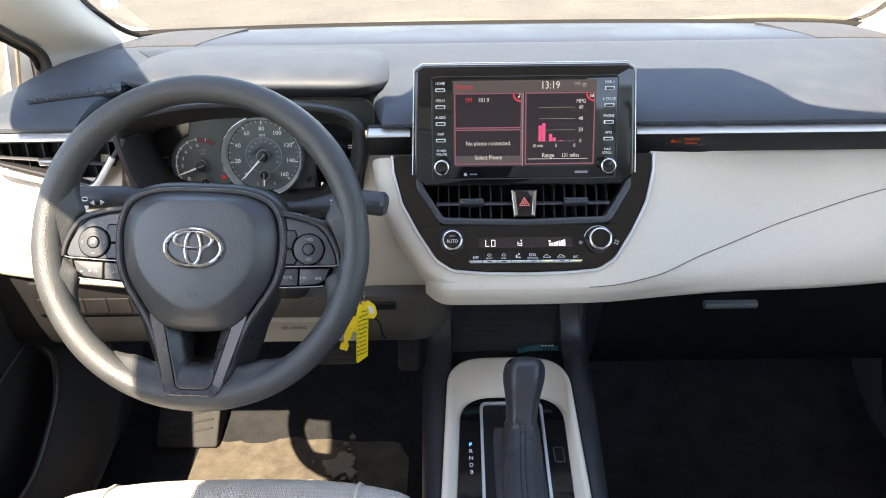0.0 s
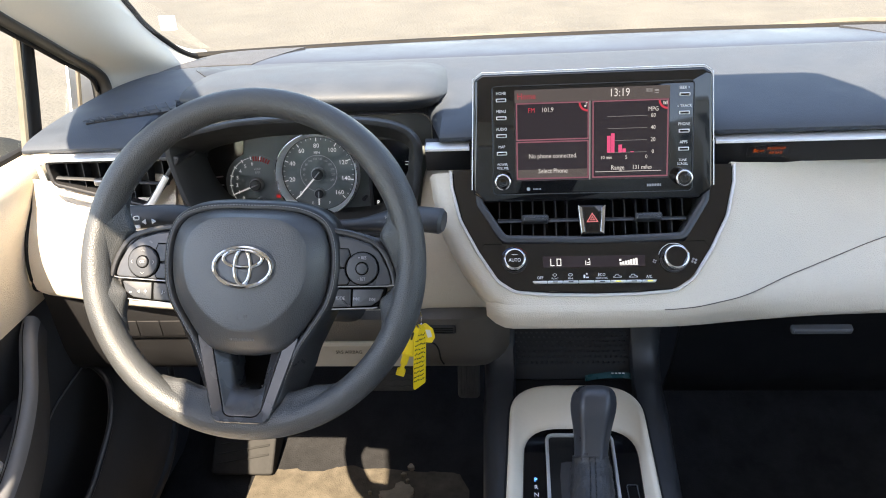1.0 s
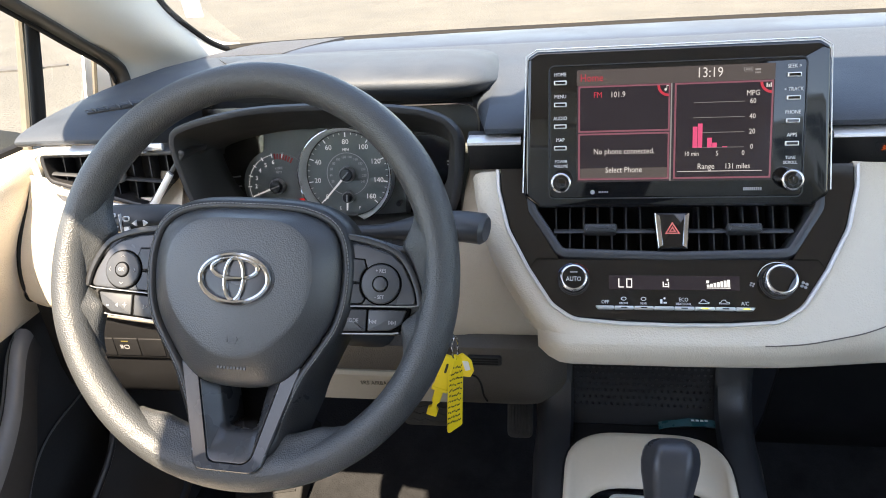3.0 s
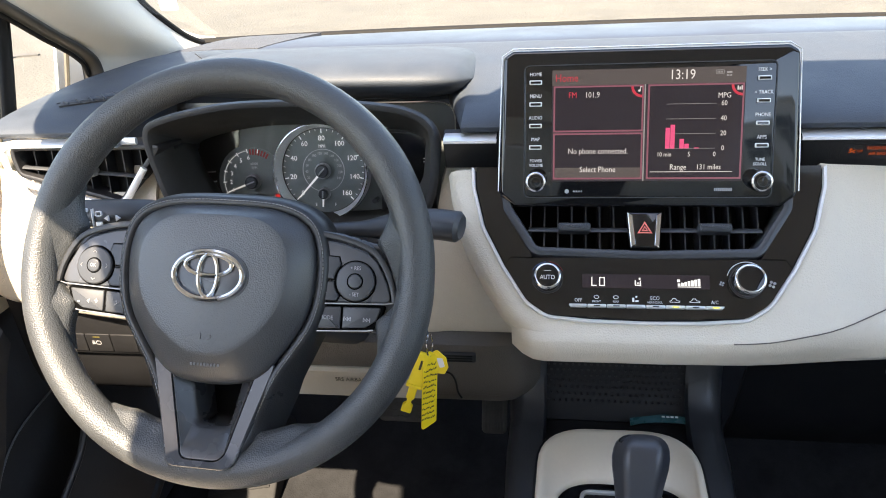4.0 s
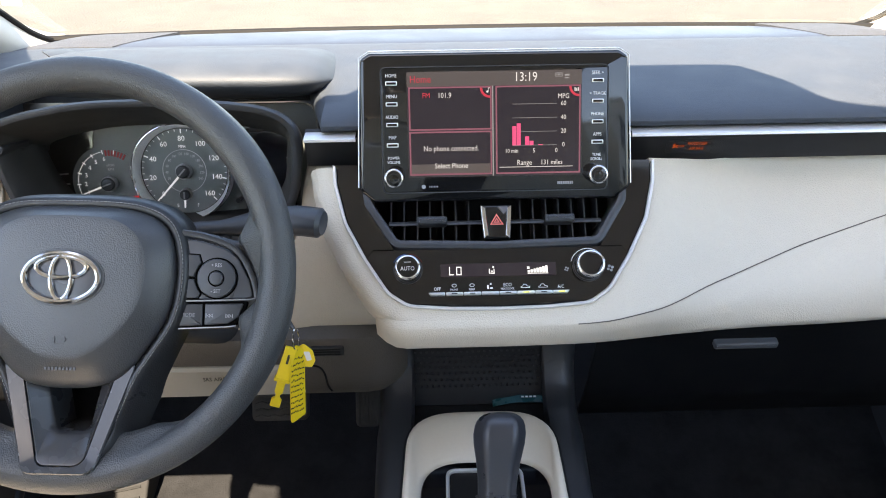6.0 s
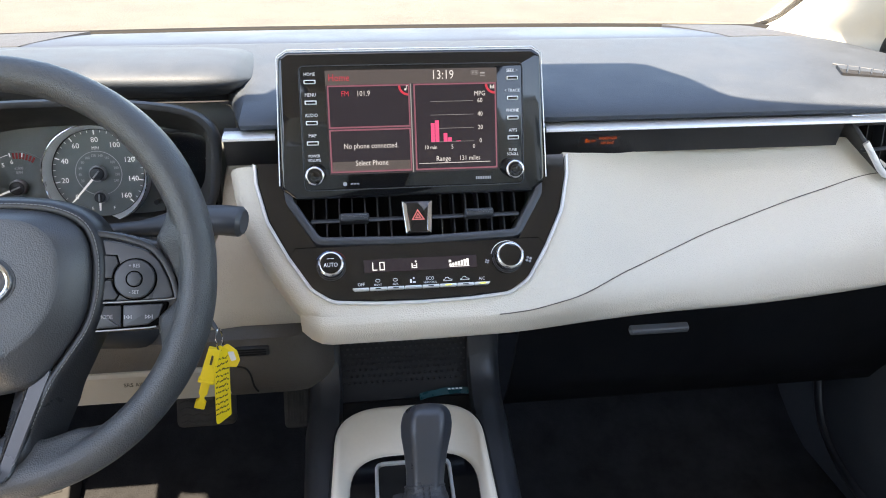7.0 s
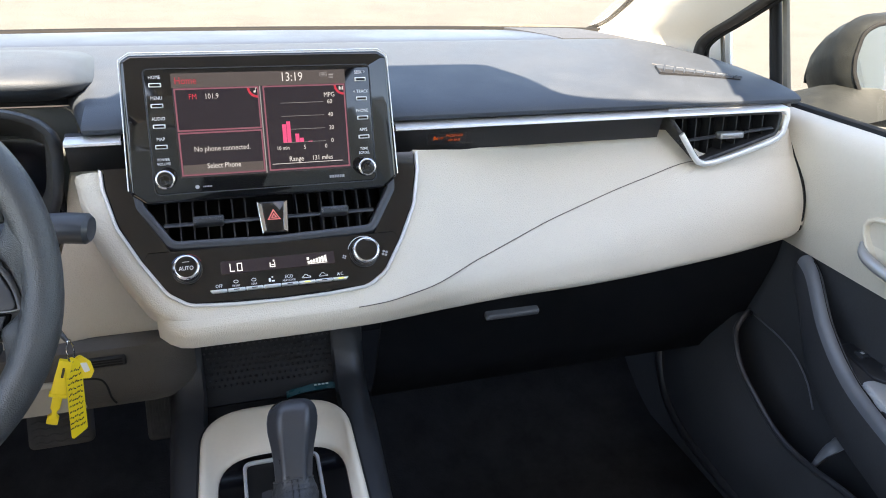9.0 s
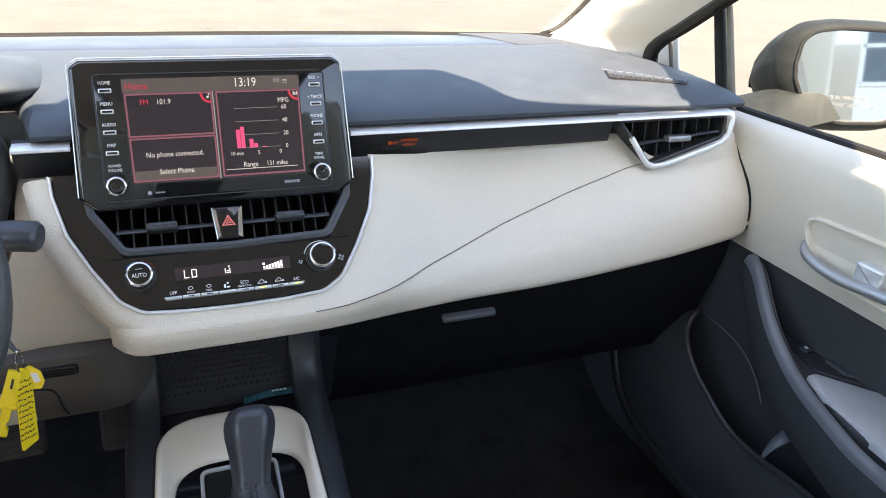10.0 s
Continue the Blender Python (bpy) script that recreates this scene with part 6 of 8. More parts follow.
def build_wheel():
    w = thing("steering_wheel", (-0.376, 0.82, 0.68), "black grained steering wheel with three spokes and buttons", "steering wheel")
    bm = bmesh.new()
    rows = []
    for i in range(144):
        a = 2 * math.pi * i / 144
        deg = math.degrees(a) % 360
        grip = 0.0012 * (math.exp(-((deg - 35) / 18) ** 2) + math.exp(-((deg - 145) / 18) ** 2)) + 0.0010 * (math.exp(-((deg - 345) / 14) ** 2) + math.exp(-((deg - 195) / 14) ** 2))
        low = math.exp(-((deg - 270) / 26) ** 2)
        r1, r2 = 0.0154 + grip, 0.0170 + grip - 0.002 * low
        row = []
        for k in range(24):
            b = 2 * math.pi * k / 24
            rad = RIM_R + r1 * math.cos(b)
            row.append(W @ Vector((rad * math.cos(a), rad * math.sin(a), r2 * math.sin(b))))
        rows.append(row)
    grid(bm, rows, close_u=True, close_v=True)
    part("rim", bm, LEATHER, w, "grained black rim", 80)
    # Airbag cover: a broad shield with facets that rise to a raised grained face.
    base = eased(both([(0.0, 0.0565), (0.030, 0.0560), (0.052, 0.0530), (0.070, 0.0455), (0.0805, 0.033), (0.0855, 0.010), (0.0840, -0.020), (0.0775, -0.042), (0.0650, -0.063), (0.0510, -0.0820), (0.036, -0.0935), (0.018, -0.0980), (0.0, -0.0990)]), 132, True)
    mid = eased(both([(0.0, 0.0500), (0.030, 0.0494), (0.048, 0.0462), (0.0635, 0.0385), (0.0725, 0.027), (0.0765, 0.006), (0.0740, -0.021), (0.0670, -0.040), (0.0555, -0.058), (0.0420, -0.0735), (0.029, -0.0840), (0.015, -0.0880), (0.0, -0.0888)]), 132, True)
    face = eased(both([(0.0, 0.0455), (0.022, 0.0450), (0.038, 0.0428), (0.0525, 0.0350), (0.0625, 0.021), (0.0655, 0.000), (0.0618, -0.022), (0.0540, -0.038), (0.0430, -0.0515), (0.0270, -0.0645), (0.0135, -0.0705), (0.0, -0.0720)]), 132, True)
    bm = bmesh.new()
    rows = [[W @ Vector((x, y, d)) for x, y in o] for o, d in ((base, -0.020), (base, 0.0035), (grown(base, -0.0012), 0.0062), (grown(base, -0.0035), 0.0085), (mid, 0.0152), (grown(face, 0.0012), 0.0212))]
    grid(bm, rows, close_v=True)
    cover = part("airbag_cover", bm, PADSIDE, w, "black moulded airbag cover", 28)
    bm = bmesh.new()
    rings = [[W @ Vector((x * k, (y + 0.012) * k - 0.012, 0.0212 + 0.0006 * min(1, (1 - k) * 40) + 0.0032 * (1 - k * k))) for x, y in grown(face, 0.0012)] for k in (1.0, 0.985, 0.93, 0.8, 0.6, 0.4, 0.2)]
    vs = grid(bm, rings, close_v=True)
    bm.faces.new(vs[-1])
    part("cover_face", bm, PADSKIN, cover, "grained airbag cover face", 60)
    # Stitched surround that runs round the cover and down both legs to the rim.
    half = [(0.0, 0.0610), (0.030, 0.0606), (0.054, 0.0580), (0.0745, 0.0500), (0.0865, 0.036), (0.0922, 0.012), (0.0915, -0.018), (0.0850, -0.043), (0.0720, -0.065), (0.0575, -0.088), (0.0460, -0.115), (0.0370, -0.140), (0.0305, -0.1600)]
    line = eased([(-x, y) for x, y in reversed(half[1:])] + half, 121)
    rows = []
    for k, (x, y) in enumerate(line):
        a, b = line[max(k - 1, 0)], line[min(k + 1, 120)]
        t = Vector((b[0] - a[0], b[1] - a[1])).normalized()
        n = Vector((-t.y, t.x))                                 # outwards
        n = n if n.dot(Vector((x, y + 0.03))) > 0 else -n
        leg = min(1, max(0, (-0.050 - y) / 0.05))
        up = rise(y)
        slim = 1 - 0.75 * min(1, max(0, (-0.148 - y) / 0.012))
        rows.append([W @ Vector((x + n.x * o * slim, y + n.y * o * slim, d * slim + up - 0.004 * (1 - slim))) for o, d in ((-0.0075, -0.006), (-0.0062, 0.0015), (-0.0040, 0.0040), (-0.0010, 0.0048), (0.0016, 0.0036), (0.0040, 0.0005), (0.0075 + 0.004 * leg, -0.010), (0.0085 + 0.010 * leg, -0.026))])
    bm = bmesh.new()
    grid(bm, rows)
    sur = part("spoke_surround", bm, SPOKE_SKIN, w, "smooth black stitched surround of the cover and legs", 60)
    bm = bmesh.new()
    run = [W @ Vector((x, y, 0.0050 + rise(y))) for x, y in line]
    stitches(bm, run[2:119], 0.0024, 0.0010, 0.00042)
    tagged(part("stitching", bm, THREAD, sur, "pale stitching"), kind="stuff")
    # Emblem: plain nested chrome ovals.
    ey = -0.0055
    bm = bmesh.new()
    for cx, cy, rx, ry, th in ((0, ey, 0.0305, 0.0202, 0.0025), (0, ey + 0.0085, 0.0205, 0.0088, 0.0021), (0, ey, 0.0085, 0.0182, 0.0021)):
        pts = [W @ Vector((cx + rx * math.cos(a), cy + ry * math.sin(a), 0.0262)) for a in [2 * math.pi * q / 56 for q in range(56)]]
        tube(bm, pts, th, 8, closed=True, up=W.to_3x3() @ Vector((0, 0, 1)), flat=1.0)
    part("emblem", bm, CHROME, w, "chrome emblem of nested ovals")
    bm = bmesh.new()
    prism(bm, circle(0.0312, 56, 0, ey, 0.0209), W, 0.018, 0.0252, 0.0008)
    part("emblem_base", bm, SPOKE, w, "black oval emblem recess")
    bm = bmesh.new()
    hoop(bm, circle(0.0352, 56, 0, ey, 0.0248), circle(0.0322, 56, 0, ey, 0.0218), W, 0.020, 0.0250, 0.0012)
    part("emblem_rim", bm, PADSKIN, w, "grained lip round the emblem")
    # Embossed mark and letter bars on the cover.
    bm = bmesh.new()
    prism(bm, circle(0.0020, 10, 0.0035, -0.0565), W, 0.018, 0.0243)
    prism(bm, rect(-0.0045, -0.0600, -0.0038, -0.0540), W, 0.018, 0.0241)
    prism(bm, rect(-0.0045, -0.0600, 0.004, -0.0594), W, 0.018, 0.0241)
    part("embossed_mark", bm, PADSIDE, w, "", 0)
    bm = bmesh.new()
    for q in range(9):
        prism(bm, rect(-0.0135 + 0.003 * q, -0.0822, -0.0117 + 0.003 * q, -0.0800), W, 0.008, 0.0190)
    tagged(part("embossed_letters", bm, PADSIDE, w, "faint embossed letter marks", 0), kind="stuff")
    # Side spokes with their switch pods.
    for s in (-1, 1):
        bm = bmesh.new()
        ol = rounded(mirrored([(0.070, 0.042), (0.105, 0.038), (0.132, 0.031), (0.160, 0.030), (0.160, -0.024), (0.150, -0.029), (0.140, -0.046), (0.070, -0.049)], s), 0.006, 3)
        prism(bm, ol, W, -0.026, -0.0075, 0.004)
        part("side_spoke", bm, SPOKE, w, "satin black side spoke")
        ol = rounded(mirrored([(0.083, 0.0320), (0.106, 0.0290), (0.128, 0.0225), (0.1385, 0.0140), (0.1480, -0.0035), (0.1530, -0.0195), (0.083, -0.0228)], s), [0.003, 0.01, 0.01, 0.01, 0.01, 0.005, 0.002] if s > 0 else [0.002, 0.005, 0.01, 0.01, 0.01, 0.01, 0.003], 4)
        bm = bmesh.new()
        prism(bm, ol, W, -0.012, -0.0010, 0.0016)
        pod = part("switch_pod", bm, POD, w, "satin grey-black switch pod")
        bm = bmesh.new()
        edge = eased([(s * x, y) for x, y in ((0.085, 0.0365), (0.108, 0.0330), (0.131, 0.0255), (0.1425, 0.0150), (0.1520, -0.0030), (0.1560, -0.0190))], 31)
        tube(bm, [W @ Vector((x, y, -0.0005)) for x, y in edge], 0.0030, 8, up=W.to_3x3() @ Vector((0, 0, 1)), flat=0.8)
        part("pod_lip", bm, SPOKE_SKIN, pod, "soft lip along the pod's edge")
        bm = bmesh.new()
        tube(bm, [W @ Vector((s * 0.084, -0.0236, -0.0002)), W @ Vector((s * 0.148, -0.0206, -0.0002)), W @ Vector((s * 0.1545, -0.0192, -0.0006))], 0.0006, 6)
        part("chrome_line", bm, TABGREY, pod, "thin silver line")
        cx, cy = s * 0.1205, -0.0030
        bm = bmesh.new()
        prism(bm, circle(0.0168, 48, cx, cy), W, -0.004, 0.0022, 0.0014)
        rg = part("ring_button", bm, BUTTON, pod, "round rocker button")
        bm = bmesh.new()
        hoop(bm, circle(0.0181, 48, cx, cy), circle(0.0168, 48, cx, cy), W, -0.004, -0.0004, 0.0002)
        part("ring_gap", bm, VOID, pod, "dark gap round the rocker")
        bm = bmesh.new()
        hoop(bm, circle(0.0071, 32, cx, cy), circle(0.0060, 32, cx, cy), W, -0.002, 0.0026, 0.0002)
        part("centre_gap", bm, VOID, rg)
        bm = bmesh.new()
        prism(bm, circle(0.0060, 32, cx, cy), W, -0.002, 0.0036, 0.001)
        cb = part("centre_button", bm, BUTTON, rg, "small centre button")
        C0 = W @ Matrix.Translation((cx, cy, 0))
        if s < 0:
            text("lettering", "OK", 0.0046, C0, 0, 0, PRINT_DIM, cb, 0.0038)
            for q in range(4):
                R = C0 @ Matrix.Rotation(q * math.pi / 2, 4, "Z")
                bm = bmesh.new()
                tube(bm, [R @ Vector((0.0115, -0.0018, 0.0024)), R @ Vector((0.0130, 0, 0.0024)), R @ Vector((0.0115, 0.0018, 0.0024))], 0.0003, 5)
                part("arrow_mark", bm, PRINT_DIM, rg, "", 0)
        else:
            text("lettering", "+ RES", 0.0046, C0, 0, 0.0112, PRINT_DIM, rg, 0.0024)
            text("lettering", "- SET", 0.0046, C0, 0, -0.0112, PRINT_DIM, rg, 0.0024)
        # Two keys between the rocker and the cover, cut round the rocker.
        for up in (1, -1):
            y_in, y_out = cy + up * 0.0012, cy + up * (0.0198 if up > 0 else 0.0172)
            arc = []
            for q in range(7):
                a = math.pi - up * (0.07 + 0.115 * q)
                arc.append((s * (0.1205 + 0.0190 * math.cos(a)), cy + 0.0190 * math.sin(a)))
            ol = [(s * 0.0835, y_in)] + [(s * (0.1205 - 0.0190), y_in)] + arc + [(s * 0.1045, y_out)] + [(s * 0.0835, y_out + up * 0.0008)]
            area = sum(ol[i - 1][0] * ol[i][1] - ol[i][0] * ol[i - 1][1] for i in range(len(ol)))
            ol = ol if area > 0 else ol[::-1]
            bm = bmesh.new()
            prism(bm, grown(ol, 0.0011), W, -0.004, -0.0006)
            part("key_gap", bm, VOID, pod, "", 0)
            bm = bmesh.new()
            prism(bm, ol, W, -0.004, 0.0008, 0.0007)
            bt = part("button", bm, BUTTON, pod, "small satin button")
            mx, my = s * 0.0930, (y_in + y_out) / 2
            bm = bmesh.new()
            if s < 0 and up > 0:
                tube(bm, [W @ Vector((mx + x, my + y, 0.0010)) for x, y in ((-0.0030, 0.0012), (0.0022, 0.0012), (0.0030, 0.0), (0.0022, -0.0012), (-0.0008, -0.0012))], 0.0003, 5)
            else:
                tube(bm, [W @ Vector((mx + x, my + y, 0.0010)) for x, y in ((-0.0028, 0.0020), (-0.0018, -0.0008), (0.0008, -0.0022), (0.0026, -0.0014))], 0.00035, 5)
            part("button_mark", bm, PRINT_DIM, bt, "", 0)
        # Strip keys under the pod, in a silver-edged frame.
        bm = bmesh.new()
        fr = mirrored([(0.083, -0.0246), (0.1475, -0.0222), (0.1440, -0.0345), (0.1375, -0.0432), (0.1320, -0.0442), (0.083, -0.0472)][::-1], s)
        prism(bm, rounded(fr, 0.002, 3), W, -0.014, -0.0028, 0.001)
        fp = part("strip_frame", bm, VOID, w, "black frame of the strip keys")
        bm = bmesh.new()
        tube(bm, [W @ Vector((s * x, y, -0.0026)) for x, y in ((0.084, -0.0474), (0.132, -0.0444), (0.1378, -0.0434))], 0.0007, 6)
        part("chrome_line", bm, TABGREY, fp, "thin silver line")
        for x0, x1, word in ((0.0845, 0.1088, "MODE"), (0.1108, 0.1440, "")):
            ylo = lambda x: -0.0452 + 0.06 * (x - 0.0845)
            yhi = lambda x: -0.0262 + 0.035 * (x - 0.0845)
            ol = [(x0, ylo(x0)), (x1 - (0.013 if not word else 0), ylo(x1)), (x1 - (0.004 if not word else 0), ylo(x1) + (0.006 if not word else 0.0005)), (x1, yhi(x1)), (x0, yhi(x0))]
            bm = bmesh.new()
            prism(bm, rounded(mirrored(ol, s), 0.0012, 3), W, -0.008, -0.0012, 0.0010)
            bt = part("strip_button", bm, BUTTON, fp, "satin strip button")
            xm, ym = s * ((x0 + x1) / 2 - (0.002 if not word else 0)), -0.0352
            if s > 0 and word:
                text("lettering", word, 0.0050, W, xm, ym, PRINT_DIM, bt, -0.0009)
            elif s > 0:
                for q, sg in ((-0.0085, -1), (0.0075, 1)):
                    bm = bmesh.new()
                    for t2 in (-0.0026, 0.0):
                        x = xm + q + t2
                        tri = [(x - sg * 0.0013, ym - 0.0018), (x + sg * 0.0013, ym), (x - sg * 0.0013, ym + 0.0018)]
                        tri = tri if sg > 0 else tri[::-1]
                        hoop(bm, tri, grown(tri, -0.0004), W, -0.0013, -0.0009)
                    x = xm + q - 0.0013 + sg * 0.0033
                    prism(bm, rect(x - 0.0003, ym - 0.0018, x + 0.0003, ym + 0.0018), W, -0.0013, -0.0009)
                    part("skip_mark", bm, PRINT_DIM, bt, "", 0)
            elif not word:
                text("lettering", "-", 0.0110, W, xm - 0.009, ym, PRINT, bt, -0.0009)
                text("lettering", "+", 0.0090, W, xm + 0.008, ym, PRINT_DIM, bt, -0.0009)
                bm = bmesh.new()
                prism(bm, [(xm - 0.0014, ym), (xm + 0.0012, ym - 0.0018), (xm + 0.0012, ym + 0.0018)], W, -0.0013, -0.0009)
                part("speaker_mark", bm, PRINT_DIM, bt, "", 0)
            else:
                bm = bmesh.new()
                tube(bm, [W @ Vector((xm - 0.0026, ym - 0.0022, -0.0009)), W @ Vector((xm - 0.0010, ym - 0.0010, -0.0009)), W @ Vector((xm - 0.0016, ym + 0.0016, -0.0009))], 0.0004, 5)
                tube(bm, [W @ Vector((xm + 0.0004, ym - 0.0012, -0.0009)), W @ Vector((xm + 0.0020, ym + 0.0016, -0.0009))], 0.0003, 5)
                part("voice_mark", bm, PRINT_DIM, bt, "", 0)
    # Webs where the spokes grow out of the rim: a skin from an inner edge up on to the rim's crest.
    def web(degs, inner, label):
        for s in (-1, 1):
            rows = []
            for i in range(33):
                a = degs[0] + (degs[-1] - degs[0]) * i / 32
                ri = soft(a, degs, inner)
                c, n = math.cos(radians(a)), math.sin(radians(a))
                row = [W @ Vector((s * ri * c, ri * n, -0.012))]
                for q in range(9):
                    f = q / 8
                    r = ri + (RIM_R - 0.001 - ri) * f
                    e = f * f * (3 - 2 * f)
                    row.append(W @ Vector((s * r * c, r * n, -0.0035 + 0.0030 * min(1, f * 8) + 0.0170 * e)))
                rows.append(row)
            bm = bmesh.new()
            grid(bm, rows)
            part("rim_web", bm, LEATHER, w, label, 80)
    web((-30, -24, -18, -14.5, -10, -6.5, -1, 5, 9.5, 12.5, 16, 20, 26), (0.1600, 0.1560, 0.1480, 0.1440, 0.1520, 0.1570, 0.1530, 0.1470, 0.1430, 0.1400, 0.1460, 0.1540, 0.1600), "grained web where a spoke meets the rim")
    web((-81, -77, -73.5, -69.5, -65, -61, -57, -52), (0.1430, 0.1420, 0.1420, 0.1455, 0.1465, 0.1480, 0.1530, 0.1590), "grained web at the lower spoke")
    # Trim plate between the legs, scooped round a hollow.
    outer = rounded([(-0.0560, -0.078), (-0.0290, -0.1675), (0.0290, -0.1675), (0.0560, -0.078)], [0.004, 0.013, 0.013, 0.004], 6)
    lined = rounded([(-0.0415, -0.078), (-0.0190, -0.1615), (0.0190, -0.1615), (0.0415, -0.078)], [0.004, 0.011, 0.011, 0.004], 6)
    inner = rounded([(-0.0250, -0.084), (-0.0140, -0.1360), (0.0140, -0.1360), (0.0250, -0.084)], [0.004, 0.007, 0.007, 0.004], 6)
    bm = bmesh.new()
    grid(bm, [[W @ Vector((x, y, d + rise(y))) for x, y in o] for o, d in ((grown(outer, 0.0012), -0.012), (grown(outer, 0.0004), 0.0018), (grown(outer, -0.0008), 0.0030), (grown(lined, 0.0006), 0.0022), (grown(lined, 0.0004), -0.0010))], close_v=True)
    part("lower_spoke_frame", bm, SPOKE, w, "satin black frame of the lower spoke", 40)
    bm = bmesh.new()
    grid(bm, [[W @ Vector((x, y, d + rise(y))) for x, y in o] for o, d in ((grown(lined, -0.0002), -0.0010), (grown(lined, -0.0006), 0.0014), (grown(lined, -0.0016), 0.0018), (grown(inner, 0.0035), -0.0065), (grown(inner, 0.0008), -0.0085), (inner, -0.011), (grown(inner, -0.003), -0.040))], close_v=True)
    part("lower_spoke_trim", bm, SPOKE, w, "satin black scooped spoke trim", 50)
    part("spoke_hollow", prism(bmesh.new(), grown(inner, 0.002), W, -0.044, -0.040), VOID, w, "dark hollow in the lower spoke", 0)


build_wheel()


def build_column():
    c = thing("steering_column", (-0.37, 0.92, 0.62), "black steering column shroud with two control stalks", "steering column")
    bm = bmesh.new()
    ax = W.to_3x3() @ Vector((0, 0, 1))
    rows = []
    for k in range(7):
        f = k / 6
        p = W.translation - ax * (0.035 + 0.20 * f)
        hw, hh = 0.052 + 0.030 * f, 0.042 + 0.022 * f
        o = rounded(rect(-hw, -hh - 0.012, hw, hh), 0.022, 4)
        rows.append([p + W.to_3x3() @ Vector((x, y, 0)) for x, y in o])
    vs = grid(bm, rows, close_v=True)
    bm.faces.new(vs[0])
    part("shroud", bm, BLACK_SOFT, c, "black column shroud", 50)
    L = [(-0.415, 0.930, 0.672), (-0.47, 0.925, 0.682), (-0.505, 0.922, 0.687), (-0.555, 0.919, 0.688), (-0.583, 0.918, 0.687)]
    bm = bmesh.new()
    tube(bm, spline(L, 20), [0.009 + 0.009 * min(1, k / 9) - (0.004 if k == 20 else 0) for k in range(21)], 14, flat=0.78)
    st = part("light_stalk", bm, BUTTON, c, "black light stalk with white pictograms")
    F = frame_at((-0.5515, 0.9000, 0.688), 10)
    bm = bmesh.new()
    prism(bm, circle(0.0035, 14, -0.004, -0.001), F, -0.001, 0.0012)
    for q in range(8):
        prism(bm, rect(0.0048, -0.0005, 0.0068, 0.0005), F @ Matrix.Translation((-0.004, -0.001, 0)) @ Matrix.Rotation(q * math.pi / 4, 4, "Z"), -0.001, 0.0012)
    prism(bm, rounded(rect(-0.008, 0.0085, 0.001, 0.0125), 0.0015, 2), F, -0.003, 0.0)
    part("sun_mark", bm, PRINT, st, "", 0)
    bm = bmesh.new()
    prism(bm, rect(0.0062, -0.012, 0.0068, 0.012), F, -0.003, 0.0012)
    hoop(bm, rounded(rect(0.010, 0.005, 0.017, 0.010), 0.002, 3), grown(rounded(rect(0.010, 0.005, 0.017, 0.010), 0.002, 3), -0.0006), F, -0.001, 0.0012)
    prism(bm, rect(0.010, -0.005, 0.016, -0.001), F, -0.001, 0.0012)
    for sg in (-1, 1):
        x = 0.028 + sg * 0.004
        tri = [(x + sg * 0.0045, 0.003), (x - sg * 0.000, 0.006), (x, 0.0)]
        prism(bm, tri if sg < 0 else tri[::-1], F, -0.001, 0.0014)
    part("lamp_marks", bm, PRINT, st, "", 0)
    text("lettering", "AUTO", 0.0050, F, 0.0140, -0.0105, PRINT, st, 0.0012)
    Rr = [(-0.325, 0.930, 0.665), (-0.27, 0.930, 0.668), (-0.235, 0.928, 0.672), (-0.205, 0.924, 0.676), (-0.176, 0.918, 0.675)]
    bm = bmesh.new()
    tube(bm, spline(Rr, 20), [0.009 + 0.0085 * max(0, min(1, (k - 4) / 5)) - (0.004 if k == 20 else 0) for k in range(21)], 14, flat=0.85)
    st = part("wiper_stalk", bm, BUTTON, c, "black wiper stalk with white marks")
    F = frame_at((-0.240, 0.9065, 0.6765), 10)
    for q, wd in enumerate(("MIST", "OFF", "INT", "LO", "HI")):
        text("lettering", wd, 0.0040, F, 0, 0.0095 - 0.0046 * q, PRINT, st, 0.0)
    bm = bmesh.new()
    tube(bm, [(-0.300, 0.928, 0.640), (-0.270, 0.915, 0.630)], 0.016, 20)
    part("ignition_barrel", bm, SATIN, c, "black ignition barrel")


build_column()


